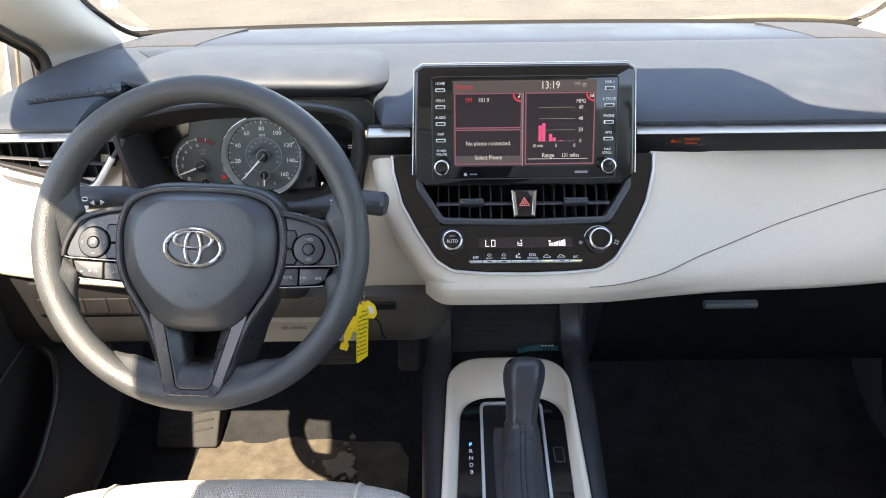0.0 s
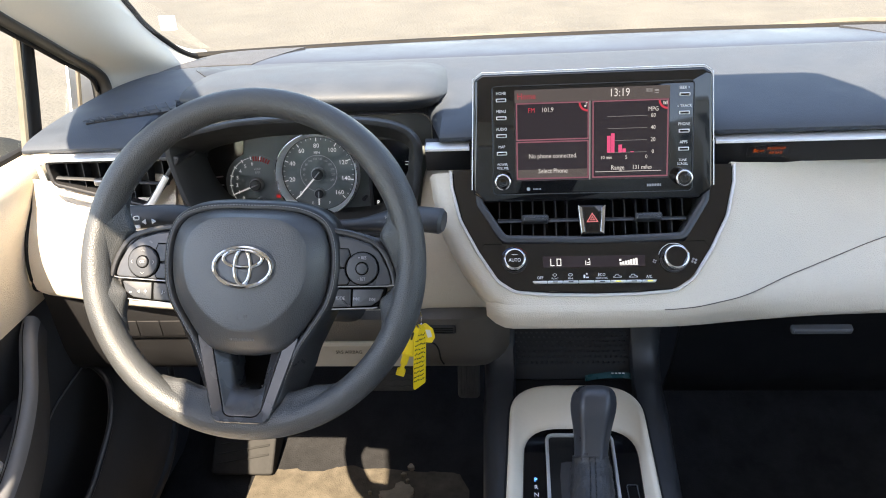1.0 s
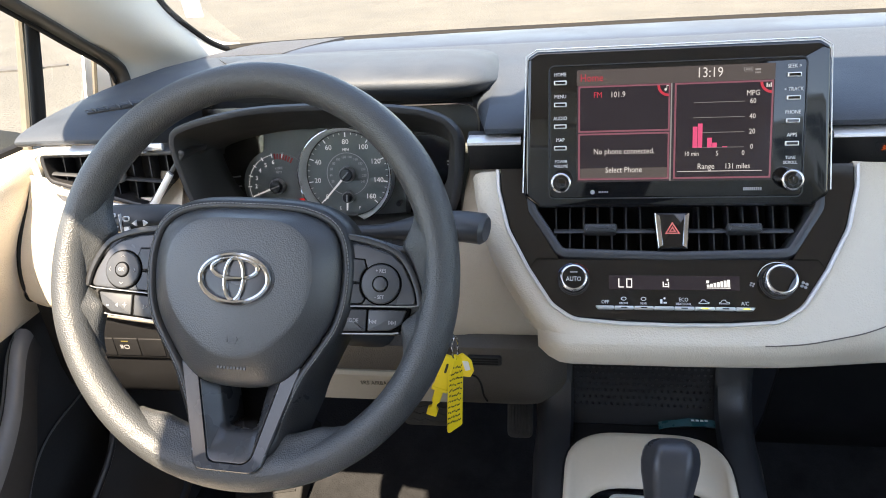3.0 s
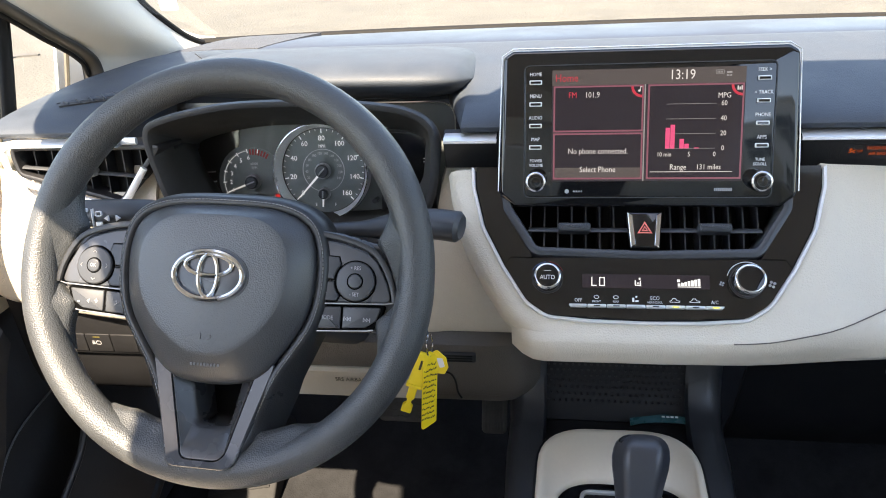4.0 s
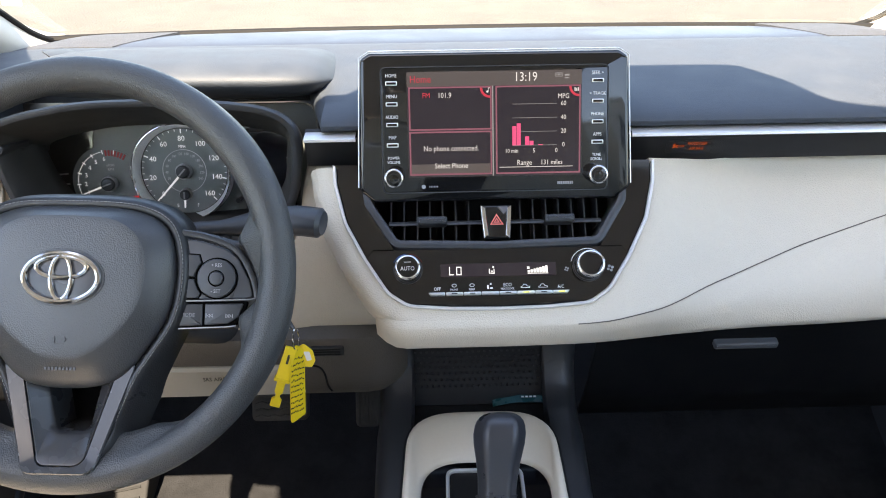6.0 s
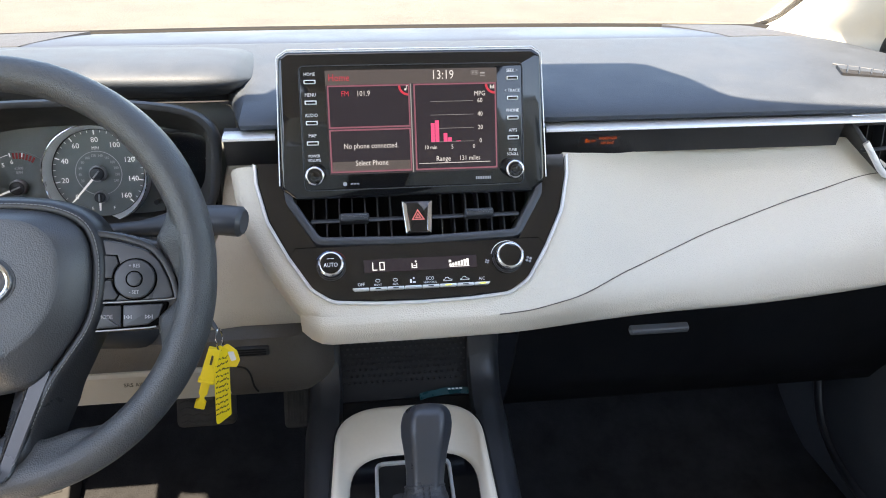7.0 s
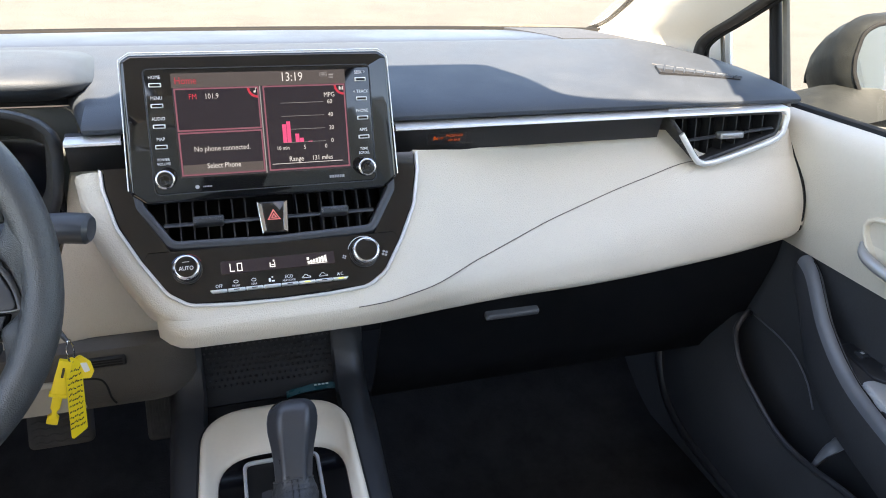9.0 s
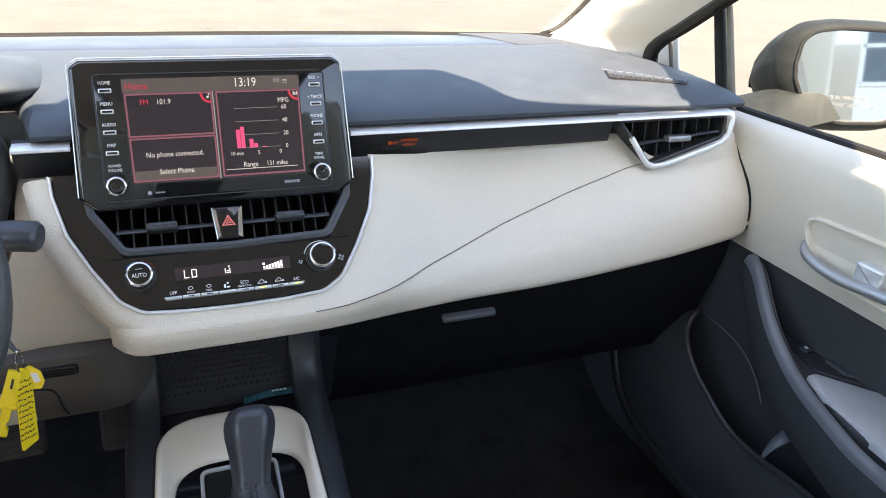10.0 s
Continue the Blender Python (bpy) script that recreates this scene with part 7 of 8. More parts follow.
def build_keys():
    k = thing("key_ring", (-0.209, 0.893, 0.52), "yellow plastic key tags hanging from a key ring", "key ring")
    bm = bmesh.new()
    pts = [Vector((-0.211 + 0.002 * math.cos(a), 0.893 + 0.006 * math.cos(a), 0.556 + 0.013 * math.sin(a))) for a in [2 * math.pi * q / 24 for q in range(24)]]
    tube(bm, pts, 0.0009, 6, closed=True)
    part("ring", bm, CHROME, k, "thin steel ring")
    bm = bmesh.new()
    tube(bm, [(-0.245, 0.915, 0.615), (-0.228, 0.903, 0.590), (-0.212, 0.893, 0.568)], [0.006, 0.005, 0.002], 8)
    part("key_shaft", bm, SATIN, k, "dark key")
    M = Matrix.Translation((-0.2115, 0.893, 0.545)) @ Matrix.Rotation(radians(35), 4, "Z") @ Matrix.Rotation(radians(7), 4, "Y") @ Matrix(((1, 0, 0, 0), (0, 0, -1, 0), (0, 1, 0, 0), (0, 0, 0, 1)))
    bm = bmesh.new()
    prism(bm, rounded([(-0.008, 0.000), (0.000, 0.004), (0.009, -0.004), (0.012, -0.084), (-0.005, -0.092)][::-1], 0.003, 3), M, -0.0006, 0.0006)
    tag = part("paper_tag", bm, YELLOW, k, "yellow tag with dark handwriting bars", 0)
    bm = bmesh.new()
    hand = random.Random(5)
    for q in range(11):
        y0, x = -0.012 - 0.0066 * q, -0.0056
        while x < 0.0080:
            wd, up = hand.uniform(0.0006, 0.0022), hand.uniform(-0.0012, 0.0022)
            y = y0 + 0.10 * x
            prism(bm, [(x, y - 0.0009), (x + wd, y + up - 0.0008), (x + wd, y + up + 0.0007), (x, y + 0.0008)], M, 0.0007, 0.0009)
            x += wd + hand.uniform(0.0, 0.0009)
    tagged(part("handwriting_bars", bm, TAGINK, tag, "", 0), kind="stuff")
    M2 = Matrix.Translation((-0.216, 0.890, 0.548)) @ Matrix.Rotation(radians(19), 4, "Y") @ Matrix(((1, 0, 0, 0), (0, 0, -1, 0), (0, 1, 0, 0), (0, 0, 0, 1)))
    bm = bmesh.new()
    prism(bm, rounded([(-0.006, 0.0), (0.006, 0.0), (0.0075, -0.040), (0.0045, -0.043), (0.0045, -0.058), (0.0025, -0.061), (0.0025, -0.066), (0.0055, -0.069), (0.0055, -0.078),
                       (-0.0055, -0.078), (-0.0055, -0.069), (-0.0025, -0.066), (-0.0025, -0.061), (-0.0045, -0.058), (-0.0045, -0.043), (-0.0075, -0.040)][::-1], 0.0012, 2), M2, -0.002, 0.002, 0.0008)
    pk = part("plastic_key", bm, YELLOW, k, "yellow plastic key-shaped tag")
    bm = bmesh.new()
    prism(bm, rounded(rect(-0.0085, -0.0440, 0.0085, -0.0400), 0.001, 2), M2, -0.003, 0.003, 0.0008)
    part("collar", bm, YELLOW, pk)
    part("slot", prism(bmesh.new(), rounded(rect(-0.0012, -0.020, 0.0012, -0.008), 0.001, 2), M2, 0.0016, 0.0023), TAGINK, pk, "", 0)
    M3 = Matrix.Translation((-0.2050, 0.897, 0.546)) @ Matrix.Rotation(radians(-12), 4, "Z") @ Matrix.Rotation(radians(-14), 4, "Y") @ Matrix(((1, 0, 0, 0), (0, 0, -1, 0), (0, 1, 0, 0), (0, 0, 0, 1)))
    second = part("key_tag", prism(bmesh.new(), rounded([(-0.009, -0.002), (0.001, 0.002), (0.008, -0.008), (0.007, -0.020), (0.001, -0.027), (-0.009, -0.025)][::-1], 0.003, 3), M3, -0.0006, 0.0006), YELLOW, k, "yellow tag with a white paper insert", 0)
    part("insert", prism(bmesh.new(), rounded([(-0.002, -0.007), (0.0045, -0.008), (0.0040, -0.018), (-0.002, -0.019)][::-1], 0.001, 2), M3, 0.0007, 0.0010), PRINT, second, "", 0)


build_keys()


# ---- below the dash ----
def build_lower_dash():
    kp = thing("knee_panel", (-0.40, 1.03, 0.40), "dark lower dash panel under the steering column", "panel")
    for x0, x1, nm, mt, lb in ((-0.745, -0.478, "end_panel", STRIP, "black end panel"), (-0.478, -0.105, "panel", KNEE, "dark textured plastic panel")):
        bm = bmesh.new()
        rows = []
        for i in range(25):
            x = x0 + (x1 - x0) * i / 24
            up = soft(x, (-0.50, -0.44), (0.058, 0.0))
            back = 0.030 * max(0, (x + 0.150) / 0.045) ** 2
            rows.append([(x, 1.035, 0.505 + up), (x, 0.990 + back, 0.5035 + up), (x, 0.983 + back, 0.498 + up), (x, 0.982 + back, 0.490 + up), (x, 0.986 + back, 0.455), (x, 0.992 + back, 0.425), (x, 1.002 + back, 0.412), (x, 1.06, 0.402), (x, 1.25, 0.395)])
        grid(bm, rows)
        part(nm, thick(bm, -0.005), mt, kp, lb)
    bm = bmesh.new()
    rows = []
    for i in range(17):
        x = -0.475 + 0.248 * i / 16
        k = 0.016 * max(0, (x + 0.245) / 0.033) ** 1.6
        o = 0.006 * max(0, (x + 0.250) / 0.038) ** 2
        rows.append([(x, 0.9860 + o, 0.4665 - k), (x, 0.9770 + o, 0.4650 - k), (x, 0.9745 + o, 0.4610 - k), (x, 0.9790 + o, 0.4420 - 0.6 * k), (x, 0.9845 + o, 0.4185), (x, 1.00 + o, 0.4175)])
    grid(bm, rows)
    srs = part("airbag_panel", thick(bm, -0.006), TAN, kp, "beige knee airbag cover")
    text("lettering", "SRS AIRBAG", 0.0085, frame_at((-0.325, 0.9752, 0.4500), -10), 0, 0, TAGINK, srs, 0.0008)
    M = frame_at((-0.194, 0.9762, 0.486), -4)
    sl = part("slot_vent", prism(bmesh.new(), rounded(rect(-0.020, -0.006, 0.020, 0.006), 0.003, 3), M, -0.002, 0.003, 0.001), BLACK, kp, "small slotted sensor grille")
    for q in range(3):
        part("slot", prism(bmesh.new(), rect(-0.016, -0.0042 + 0.0036 * q, 0.016, -0.0026 + 0.0036 * q), M, 0.002, 0.0036), WEATHER, sl, "", 0)
    bm = bmesh.new()
    tube(bm, spline([(-0.240, 0.9790, 0.4640), (-0.2214, 0.9800, 0.4636), (-0.2064, 0.9800, 0.4605), (-0.2004, 0.9808, 0.4504), (-0.1979, 0.9830, 0.4313), (-0.1944, 0.9870, 0.4200)], 20), 0.0012, 6)
    part("seam", bm, WEATHER, kp, "dark curved joint beside the airbag cover")
    # Switch strip outboard of the column.
    M = frame_at((-0.607, 0.979, 0.511), -3)
    bm = bmesh.new()
    prism(bm, rounded(rect(-0.085, -0.036, 0.090, 0.022), 0.006), M, -0.01, 0.006, 0.003)
    sp = part("switch_strip", bm, STRIP, kp, "satin black switch strip")
    for q in range(4):
        bm = bmesh.new()
        prism(bm, rounded(rect(-0.078 + 0.033 * q, -0.031, -0.0455 + 0.033 * q, -0.005), 0.002, 3), M, 0.004, 0.0075, 0.0012)
        b = part("button", bm, STRIP, sp, "square black button")
        if q == 1:
            bm = bmesh.new()
            o = rounded(rect(-0.0325, -0.0200, -0.0255, -0.0145), 0.002, 2)
            hoop(bm, o, grown(o, -0.0007), M, 0.0075, 0.0079)
            for k in range(3):
                prism(bm, rect(-0.0375, -0.0195 + 0.0020 * k, -0.0335, -0.0188 + 0.0020 * k), M, 0.0075, 0.0079)
            part("lamp_mark", bm, PRINT_DIM, b, "", 0)
            part("indicator", prism(bmesh.new(), rect(-0.0345, -0.0095, -0.0255, -0.0085), M, 0.0075, 0.0079), LED_AMBER, b, "dim amber indicator", 0)
    # Glovebox under the passenger's pad.
    gb = thing("glovebox", (0.44, 1.03, 0.40), "black glovebox lid with a slim handle", "glovebox")
    bm = bmesh.new()
    rows = []
    for i in range(25):
        x = 0.135 + 0.62 * i / 24
        up = float(np.interp(x, (0.13, 0.35, 0.67), (0.545, 0.535, 0.560)))
        rows.append([(x, 1.00, up), (x, 1.006, 0.50), (x, 1.020, 0.45), (x, 1.05, 0.36), (x, 1.08, 0.30), (x, 1.14, 0.27), (x, 1.30, 0.27)])
    grid(bm, rows)
    part("lid", thick(bm, -0.006), GLOVE, gb, "black textured lid")
    bm = bmesh.new()
    prism(bm, rounded(rect(-0.040, -0.005, 0.040, 0.005), 0.003, 3), frame_at((0.322, 1.017, 0.4575), -18), -0.004, 0.009, 0.003)
    part("handle", bm, PULL, gb, "slim satin handle")
    # Plain kick panels that close the footwells.
    for s, nm in ((-1, "wall_kick_1"), (1, "wall_kick_2")):
        bm = bmesh.new()
        box(bm, FLAT, *sorted((s * 0.795, s * 0.83)), 1.1, 1.75, -0.02, 0.69)
        whole(nm, bm, BLACK_SOFT, "black plastic footwell side panel", "wall", "structure", 0)
    bm = bmesh.new()
    box(bm, FLAT, -0.83, 0.83, 1.60, 1.66, 0.0, 0.70)
    whole("wall_firewall", bm, BLACK_SOFT, "dark firewall ahead of the footwells", "wall", "structure", 0)


build_lower_dash()


def build_pedals():
    specs = (("brake_pedal", -0.314, 1.205, 0.236, 0.045, 0.028, "worn black rubber brake pedal", 5), ("accelerator_pedal", -0.176, 1.225, 0.228, 0.020, 0.048, "black ribbed accelerator pedal", 7))
    for nm, x, y, z, hw, hh, lb, ribs in specs:
        p = thing(nm, (x, y, z), lb, "pedal", "pedals")
        M = frame_at((x, y, z), 28)
        bm = bmesh.new()
        prism(bm, rounded(rect(-hw, -hh, hw, hh), 0.010, 4), M, -0.010, 0.004, 0.004)
        pad = part("pad", bm, PEDAL, p, "rubber pad")
        for q in range(ribs):
            bm = bmesh.new()
            yy = -hh * 0.75 + 1.5 * hh * q / (ribs - 1)
            if hw > hh:
                tube(bm, [M @ Vector((-hw * 0.85 + hw * 1.7 * k / 8, yy + 0.003 * (k % 2), 0.004)) for k in range(9)], 0.0016, 6)
            else:
                xx = -hw * 0.7 + 1.4 * hw * q / (ribs - 1)
                tube(bm, [M @ Vector((xx, -hh * 0.85, 0.004)), M @ Vector((xx, hh * 0.8, 0.004))], 0.0012, 6)
            part("rib", bm, PEDAL, pad)
        bm = bmesh.new()
        tube(bm, [(x, y + 0.01, z), (x, y + 0.09, z + 0.12), (x, y + 0.16, z + 0.28)], 0.010, 8)
        part("arm", bm, BLACK, p)
    f = thing("foot_rest", (-0.63, 1.26, 0.06), "black ridged plastic foot rest on the floor", "foot rest")
    M = frame_at((-0.625, 1.245, 0.070), 50)
    bm = bmesh.new()
    prism(bm, rounded(rect(-0.062, -0.085, 0.062, 0.085), 0.008, 3), M, -0.05, 0.004, 0.004)
    pad = part("pad", bm, RUBBER, f, "")
    for q in range(7):
        bm = bmesh.new()
        tube(bm, [M @ Vector((-0.050 + 0.10 * (k / 4), -0.065 + 0.018 * q + 0.018 * k / 4, 0.0045)) for k in range(5)], 0.0022, 6)
        part("rib", bm, RUBBER, pad)


build_pedals()


def build_console():
    c = thing("centre_console", (-0.012, 0.7, 0.1), "black centre console with a beige ring round the shifter", "console")
    bm = bmesh.new()
    rows = []
    for p in spline([(0, 0.2, 0.385), (0, 0.6, 0.385), (0, 0.7, 0.388), (0, 0.93, 0.392), (0, 0.985, 0.398), (0, 1.012, 0.418), (0, 1.027, 0.455), (0, 1.032, 0.50), (0, 1.034, 0.545)], 48):
        y, z = p.y, p.z
        hw = float(np.interp(y, (0.2, 0.70, 0.95, 1.10), (0.105, 0.108, 0.121, 0.118)))
        x0 = float(np.interp(y, (0.65, 1.0), (-0.024, -0.013)))
        rows.append([(x0 - hw - 0.006, y, 0.0), (x0 - hw - 0.003, y, z - 0.14), (x0 - hw, y, z - 0.02), (x0 - hw + 0.006, y, z - 0.005), (x0 - hw + 0.016, y, z),
                     (x0 - 0.086, y, z - 0.001), (x0 - 0.084, y, z - 0.010)])
    left = rows
    right = [[(2 * float(np.interp(r[0][1], (0.65, 1.0), (-0.024, -0.013))) - x, y, z) for x, y, z in r] for r in rows]
    grid(bm, left)
    part("side_wall", thick(bm, -0.004), CONSOLE, c, "dark console side wall", 50)
    bm = bmesh.new()
    grid(bm, right)
    part("side_wall", thick(bm, 0.004), CONSOLE, c, "dark console side wall", 50)
    T = Matrix.Translation((0, 0, 0.392))
    # Deck behind the ring (open tray up to the dash), with upstands.
    bm = bmesh.new()
    prism(bm, rounded([(-0.102, 0.93), (0.074, 0.93), (0.080, 1.03), (-0.106, 1.03)], 0.01, 3), T, -0.06, -0.012, 0.003)
    part("tray", bm, TRAY, c, "dark open tray")
    bm = bmesh.new()
    rows = []
    for i in range(13):
        x = -0.110 + 0.195 * i / 12
        rows.append([(x, 1.000, 0.384), (x, 1.014, 0.392), (x, 1.026, 0.42), (x, 1.030, 0.47), (x, 1.030, 0.52)])
    grid(bm, rows)
    back = part("tray_back", thick(bm, -0.006), TRAY, c, "dark back wall of the tray")
    bm = bmesh.new()
    for i in range(22):
        for j in range(8):
            x, z = -0.092 + 0.0073 * i + 0.0036 * (j % 2), 0.400 + 0.0075 * j
            y = float(np.interp(z, (0.384, 0.392, 0.42, 0.47), (1.000, 1.014, 1.026, 1.030))) - 0.0002
            prism(bm, circle(0.0016, 6), Matrix.Translation((x, y, z)) @ Matrix(((1, 0, 0, 0), (0, 0, -1, 0), (0, 1, 0, 0), (0, 0, 0, 1))), -0.001, 0.0008)
    tagged(part("dimple", bm, BLACK, back, "raised dot pattern", 0), kind="stuff")
    # Beige ring, rounded into a bowl towards the black shifter plate.
    def arch(x0, x1, y_back, r, xb0, xb1):
        return rounded([(xb0, 0.56), (xb1, 0.56), (x1, y_back), (x0, y_back)], [0.004, 0.004, r, r], 9)
    outer = arch(-0.101, 0.074, 0.970, 0.062, -0.117, 0.060)
    inner = arch(-0.085, 0.058, 0.895, 0.050, -0.100, 0.040)
    bm = bmesh.new()
    rows = [[T @ Vector((x, y, d)) for x, y in o] for o, d in ((outer, -0.020), (outer, 0.003), (grown(outer, -0.0025), 0.0055), (grown(outer, -0.008), 0.0050), (grown(inner, 0.004), -0.003), (inner, -0.006), (grown(inner, -0.001), -0.014))]
    grid(bm, rows, close_v=True)
    part("ring_trim", bm, BEIGE_HARD, c, "smooth beige shifter surround", 60)
    bm = bmesh.new()
    tube(bm, [T @ Vector((x, y, 0.002)) for x, y in grown(outer, 0.0012)], 0.0016, 6, closed=True)
    part("ring_gap", bm, WEATHER, c)
    bm = bmesh.new()
    prism(bm, grown(inner, -0.0006), T, -0.03, -0.0075, 0.001, 1)
    pl = part("shifter_plate", bm, PIANO, c, "gloss black shifter plate")
    gate = rounded([(-0.066, 0.56), (0.016, 0.56), (0.0275, 0.880), (-0.0585, 0.880)], [0.004, 0.004, 0.012, 0.012], 6)
    bm = bmesh.new()
    hoop(bm, gate, grown(gate, -0.0042), T, -0.012, -0.0025, 0.0012)
    part("gate_frame", bm, SILVER, c, "satin silver gate frame")
    bm = bmesh.new()
    prism(bm, grown(gate, -0.0042), T, -0.012, -0.0062)
    part("gate_floor", bm, WEATHER, c, "", 0)
    for q, (w, mt) in enumerate((("P", LED_BLUE), ("R", PRINT), ("N", PRINT), ("D", PRINT), ("B", PRINT))):
        text("lettering", w, 0.0092, T, -0.0735, 0.8020 - 0.0118 * q, mt, pl, -0.0068)
    bm = bmesh.new()
    o = rounded(rect(0.032, 0.770, 0.045, 0.796), 0.003, 3)
    hoop(bm, o, grown(o, -0.001), T, -0.008, -0.0062)
    part("release_slot", bm, SATIN, pl, "small shift lock cover")
    # Shifter.
    sh = thing("gear_selector", (0.0, 0.87, 0.39), "black gear selector knob on a stitched leather boot", "gear selector")
    top_c, end_c = Vector((-0.001, 0.8650, 0.4755)), Vector((-0.008, 0.8150, 0.4080))
    axis = (end_c - top_c).normalized()
    ahead = Vector((1, 0, 0)).cross(axis).normalized()
    ahead = ahead if ahead.y > 0 else -ahead
    secs = ((-0.002, 0.003, 0), (-0.001, 0.013, 0), (0.0005, 0.0175, 0), (0.003, 0.0214, 0), (0.007, 0.0246, 0), (0.012, 0.0264, 0), (0.020, 0.0275, 0), (0.030, 0.0268, 0), (0.040, 0.0248, 0), (0.050, 0.0228, 0), (0.064, 0.0208, 0), (0.076, 0.0200, 0), (0.086, 0.0196, 0))
    bm = bmesh.new()
    rows = []
    for d, r, q in secs:
        o = rounded([(-0.60 * r, -0.90 * r), (0.60 * r, -0.90 * r), (r, -0.25 * r), (0.96 * r, 0.50 * r), (0.55 * r, 0.88 * r), (-0.55 * r, 0.88 * r), (-0.96 * r, 0.50 * r), (-r, -0.25 * r)], 0.42 * r, 7)
        rows.append([top_c + axis * d + Vector((1, 0, 0)) * px + ahead * py for px, py in o])
    vs = grid(bm, rows, close_v=True)
    bm.faces.new(vs[0])
    part("knob", bm, KNOB, sh, "smooth black shift knob", 60)
    # The boot: a creased sleeve that leaves the knob and lies back along the gate.
    path = spline([(-0.008, 0.8165, 0.4090), (-0.008, 0.803, 0.3960), (-0.010, 0.772, 0.387), (-0.013, 0.730, 0.384), (-0.015, 0.66, 0.380), (-0.018, 0.58, 0.376)], 44)
    bm = bmesh.new()
    rows = []
    rad = []
    for k, p in enumerate(path):
        d = (path[min(k + 1, 44)] - path[max(k - 1, 0)]).normalized()
        sx = Vector((1, 0, 0))
        up = sx.cross(d).normalized()
        up = up if up.z > 0 else -up
        r = 0.0205 + 0.0035 * min(1, k / 8) + 0.003 * k / 44
        rad.append((r, up))
        row = []
        for q in range(28):
            a = 2 * math.pi * q / 28
            fold = 0.0016 * noise.noise((3 * math.cos(a), k * 0.45, 3 * math.sin(a))) + 0.0012 * math.exp(-((k - 15 - 2 * math.sin(3 * a)) / 1.6) ** 2)
            row.append(p + sx * (r + fold) * math.cos(a) + up * (r * 0.92 + fold) * math.sin(a))
        rows.append(row)
    grid(bm, rows, close_v=True)
    bt = part("boot", bm, BOOT, sh, "creased leather boot", 60)
    bm = bmesh.new()
    tube(bm, rows[0], 0.0014, 6, closed=True)
    part("boot_hem", bm, BOOT, bt)
    for sx in (-0.0032, 0.0032):
        bm = bmesh.new()
        stitches(bm, [p + Vector((sx, 0, 0)) + rad[k][1] * (rad[k][0] * 0.92 + 0.0008) for k, p in enumerate(path)], 0.0036, 0.0020, 0.0007)
        tagged(part("stitching", bm, THREAD_DARK, bt, "dark double stitching"), kind="stuff")
    bm = bmesh.new()
    rows = [[(x, 0.56 + 0.27 * k / 8, z - 0.010 * max(0, k / 8 - 0.7)) for x, z in ((-0.050, 0.378), (-0.044, 0.388), (-0.034, 0.391), (-0.020, 0.390), (0.012, 0.390), (0.018, 0.386), (0.022, 0.378))] for k in range(9)]
    grid(bm, rows)
    part("boot_skirt", bm, BLACK_SOFT, sh, "loose boot leather in the gate", 60)
    # Wrapper in the tray.
    bm = bmesh.new()
    rows = []
    for i in range(13):
        x = 0.004 + 0.082 * i / 12
        rows.append([(x, 0.988 + 0.0024 * j + 0.003 * math.sin(math.pi * i / 12), 0.389 + 0.0015 * j + 0.003 * noise.noise((x * 60, j, 1)) + 0.004 * math.sin(math.pi * i / 12)) for j in range(4)])
    grid(bm, rows)
    w = whole("wrapper", thick(bm, 0.0006), WRAP, "crumpled teal foil wrapper lying in the console tray", "wrapper")
    bm = bmesh.new()
    for q in range(4):
        prism(bm, rect(0.040 + 0.005 * q, 0.992, 0.0435 + 0.005 * q, 0.9945), Matrix.Translation((0, 0, 0.3985)), 0, 0.0006)
    part("printed_bars", bm, PRINT, w, "", 0)


build_console()


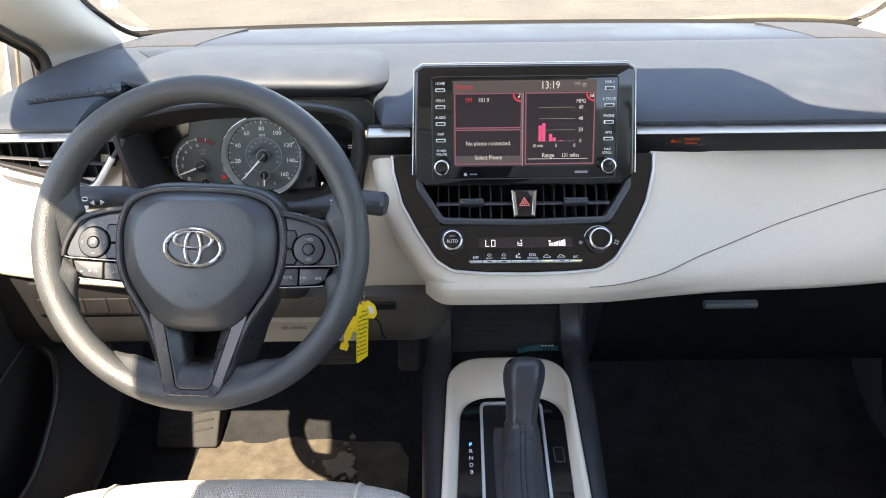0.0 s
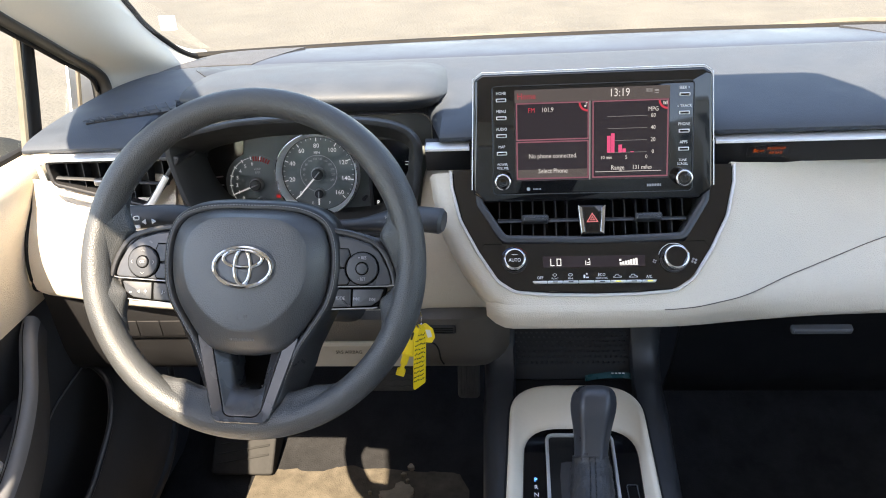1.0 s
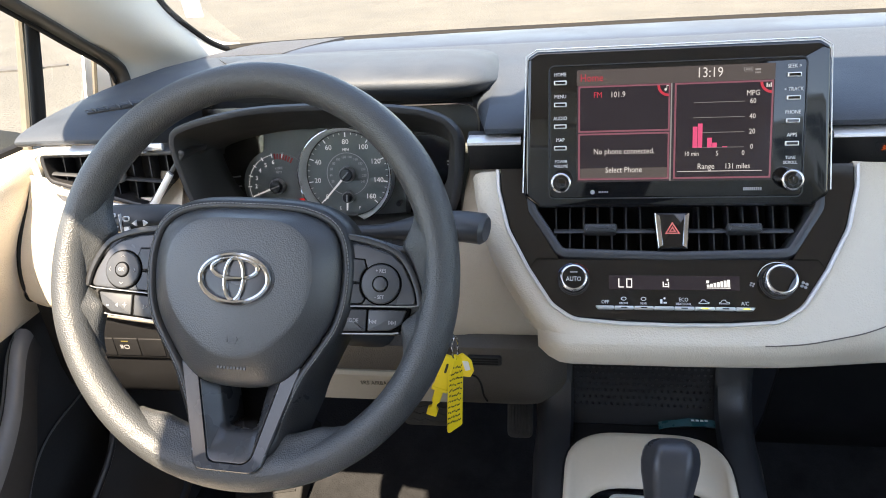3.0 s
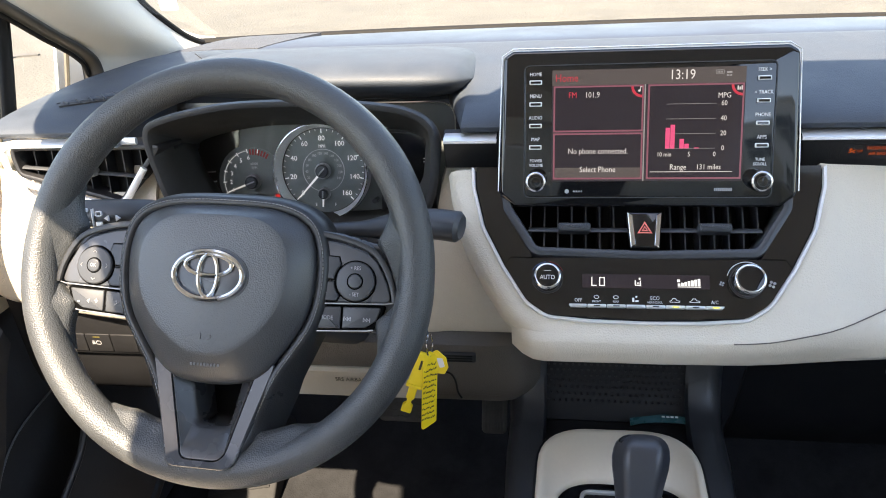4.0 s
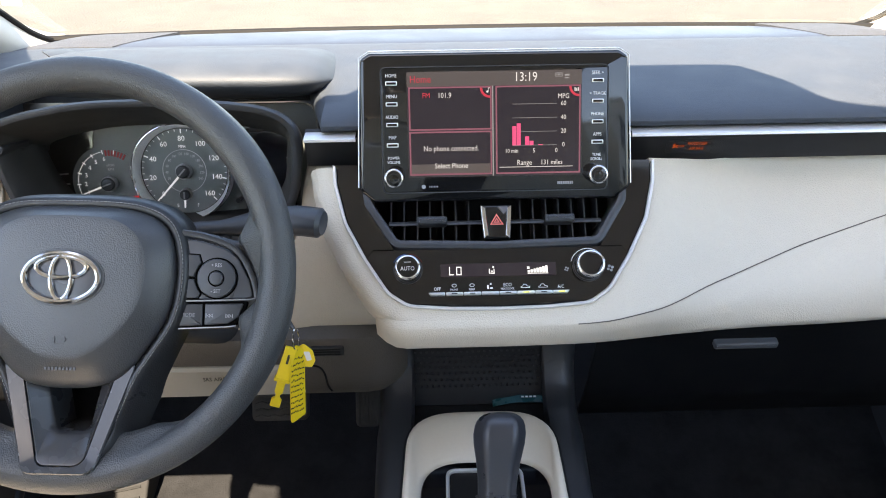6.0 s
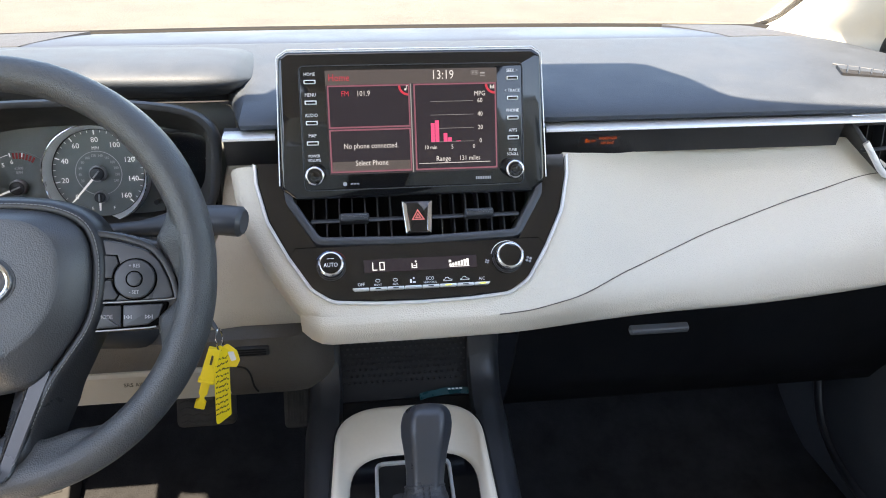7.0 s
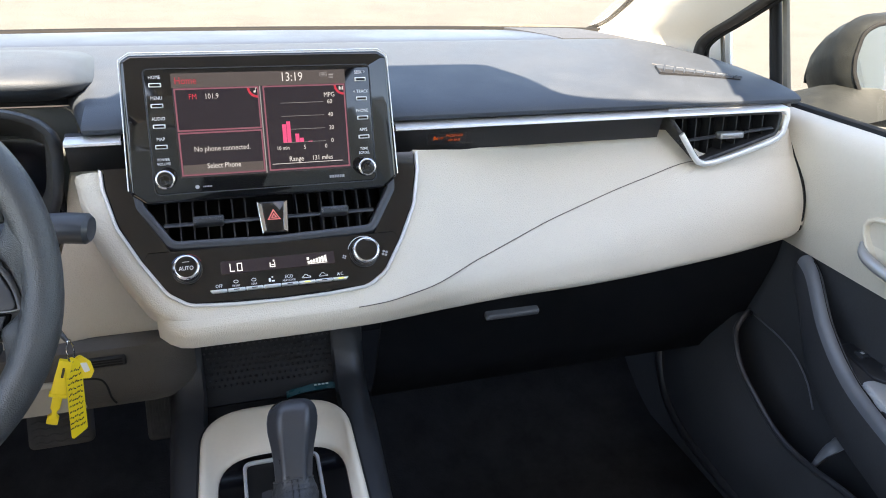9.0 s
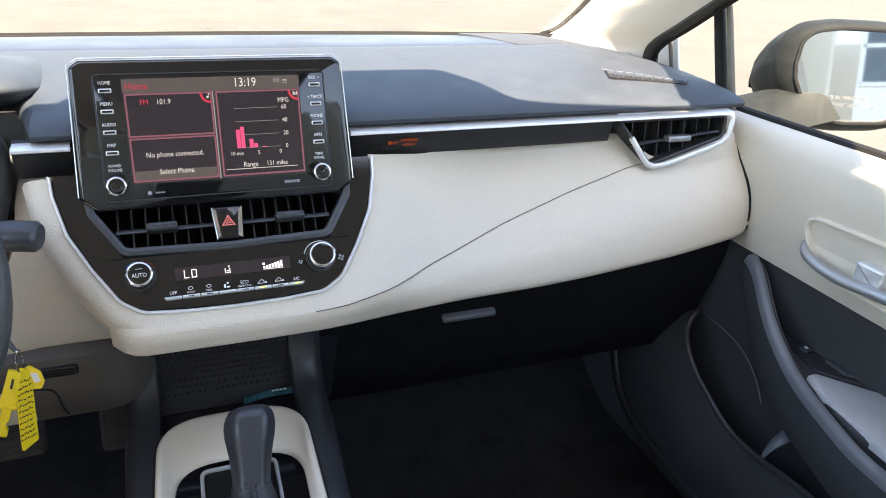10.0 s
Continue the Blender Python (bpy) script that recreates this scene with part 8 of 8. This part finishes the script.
def build_seat():
    s = thing("driver_seat", (-0.36, 0.45, 0.15), "light cloth driver's seat cushion with woven centre", "car seat")
    bm = bmesh.new()
    rows = []
    for i in range(33):
        u = -1 + i / 16
        x = -0.365 + 0.245 * u
        row = []
        for j in range(25):
            v = j / 24
            y = 0.20 + 0.585 * v - 0.050 * abs(u) ** 3 * v ** 3
            z = 0.384 + 0.020 * abs(u) ** 4 * (1 - v * 0.8) + 0.010 * math.sin(math.pi * v * 0.9)
            e = max(0, (v - 0.88) / 0.12)
            z -= 0.045 * e ** 2.2
            f = max(0, (abs(u) - 0.82) / 0.18)
            z -= 0.06 * f ** 2.4
            row.append((x, y, z))
        row += [(x, row[-1][1] + 0.004, 0.26), (x, row[-1][1] - 0.03, 0.14)]
        rows.append(row)
    grid(bm, rows)
    part("cushion", thick(bm, -0.01), SEAT, s, "light grey woven seat cushion", 60)
    for u in (-0.62, 0.62):
        bm = bmesh.new()
        x = -0.365 + 0.245 * u
        tube(bm, [(x, 0.20 + 0.585 * v - 0.05 * abs(u) ** 3 * v ** 3, 0.3855 + 0.020 * abs(u) ** 4 * (1 - v * 0.8) + 0.010 * math.sin(math.pi * v * 0.9) - 0.045 * max(0, (v - 0.88) / 0.12) ** 2.2) for v in [k / 24 for k in range(25)]], 0.0022, 6)
        part("seam", bm, SEAT_SIDE, s)
    bm = bmesh.new()
    box(bm, FLAT, -0.58, -0.16, 0.20, 0.70, 0.03, 0.30, 0.01)
    part("base", bm, BLACK_SOFT, s, "dark seat base")
    bm = bmesh.new()
    rows = []
    for k in range(13):
        f = k / 12
        y, z = -0.02 - 0.20 * f, 0.42 + 0.60 * f
        hw = 0.235 - 0.05 * f ** 2
        d = 0.055 - 0.015 * f
        o = rounded([(-hw, -d), (hw, -d), (hw, d + 0.012), (hw * 0.62, d), (-hw * 0.62, d), (-hw, d + 0.012)], 0.035, 4)
        rows.append([(-0.365 + x, y + q, z) for x, q in o])
    vs = grid(bm, rows, close_v=True)
    bm.faces.new(vs[-1])
    part("backrest", bm, SEAT, s, "light grey woven backrest", 60)
    bm = bmesh.new()
    prism(bm, rounded(rect(-0.130, 1.055, 0.130, 1.235), 0.05, 6), Matrix.Translation((-0.365, -0.27, 0)) @ Matrix(((1, 0, 0, 0), (0, 0, -1, 0), (0, 1, 0, 0), (0, 0, 0, 1))), -0.055, 0.045, 0.03)
    part("headrest", bm, SEAT_SIDE, s, "padded headrest")
    return s


driver_seat = build_seat()
passenger_seat = copy_thing(driver_seat, Matrix.Translation((0.365, 0.15, 0.15)))
passenger_seat.name = "passenger_seat"
tagged(passenger_seat, "light cloth passenger's seat set further back")
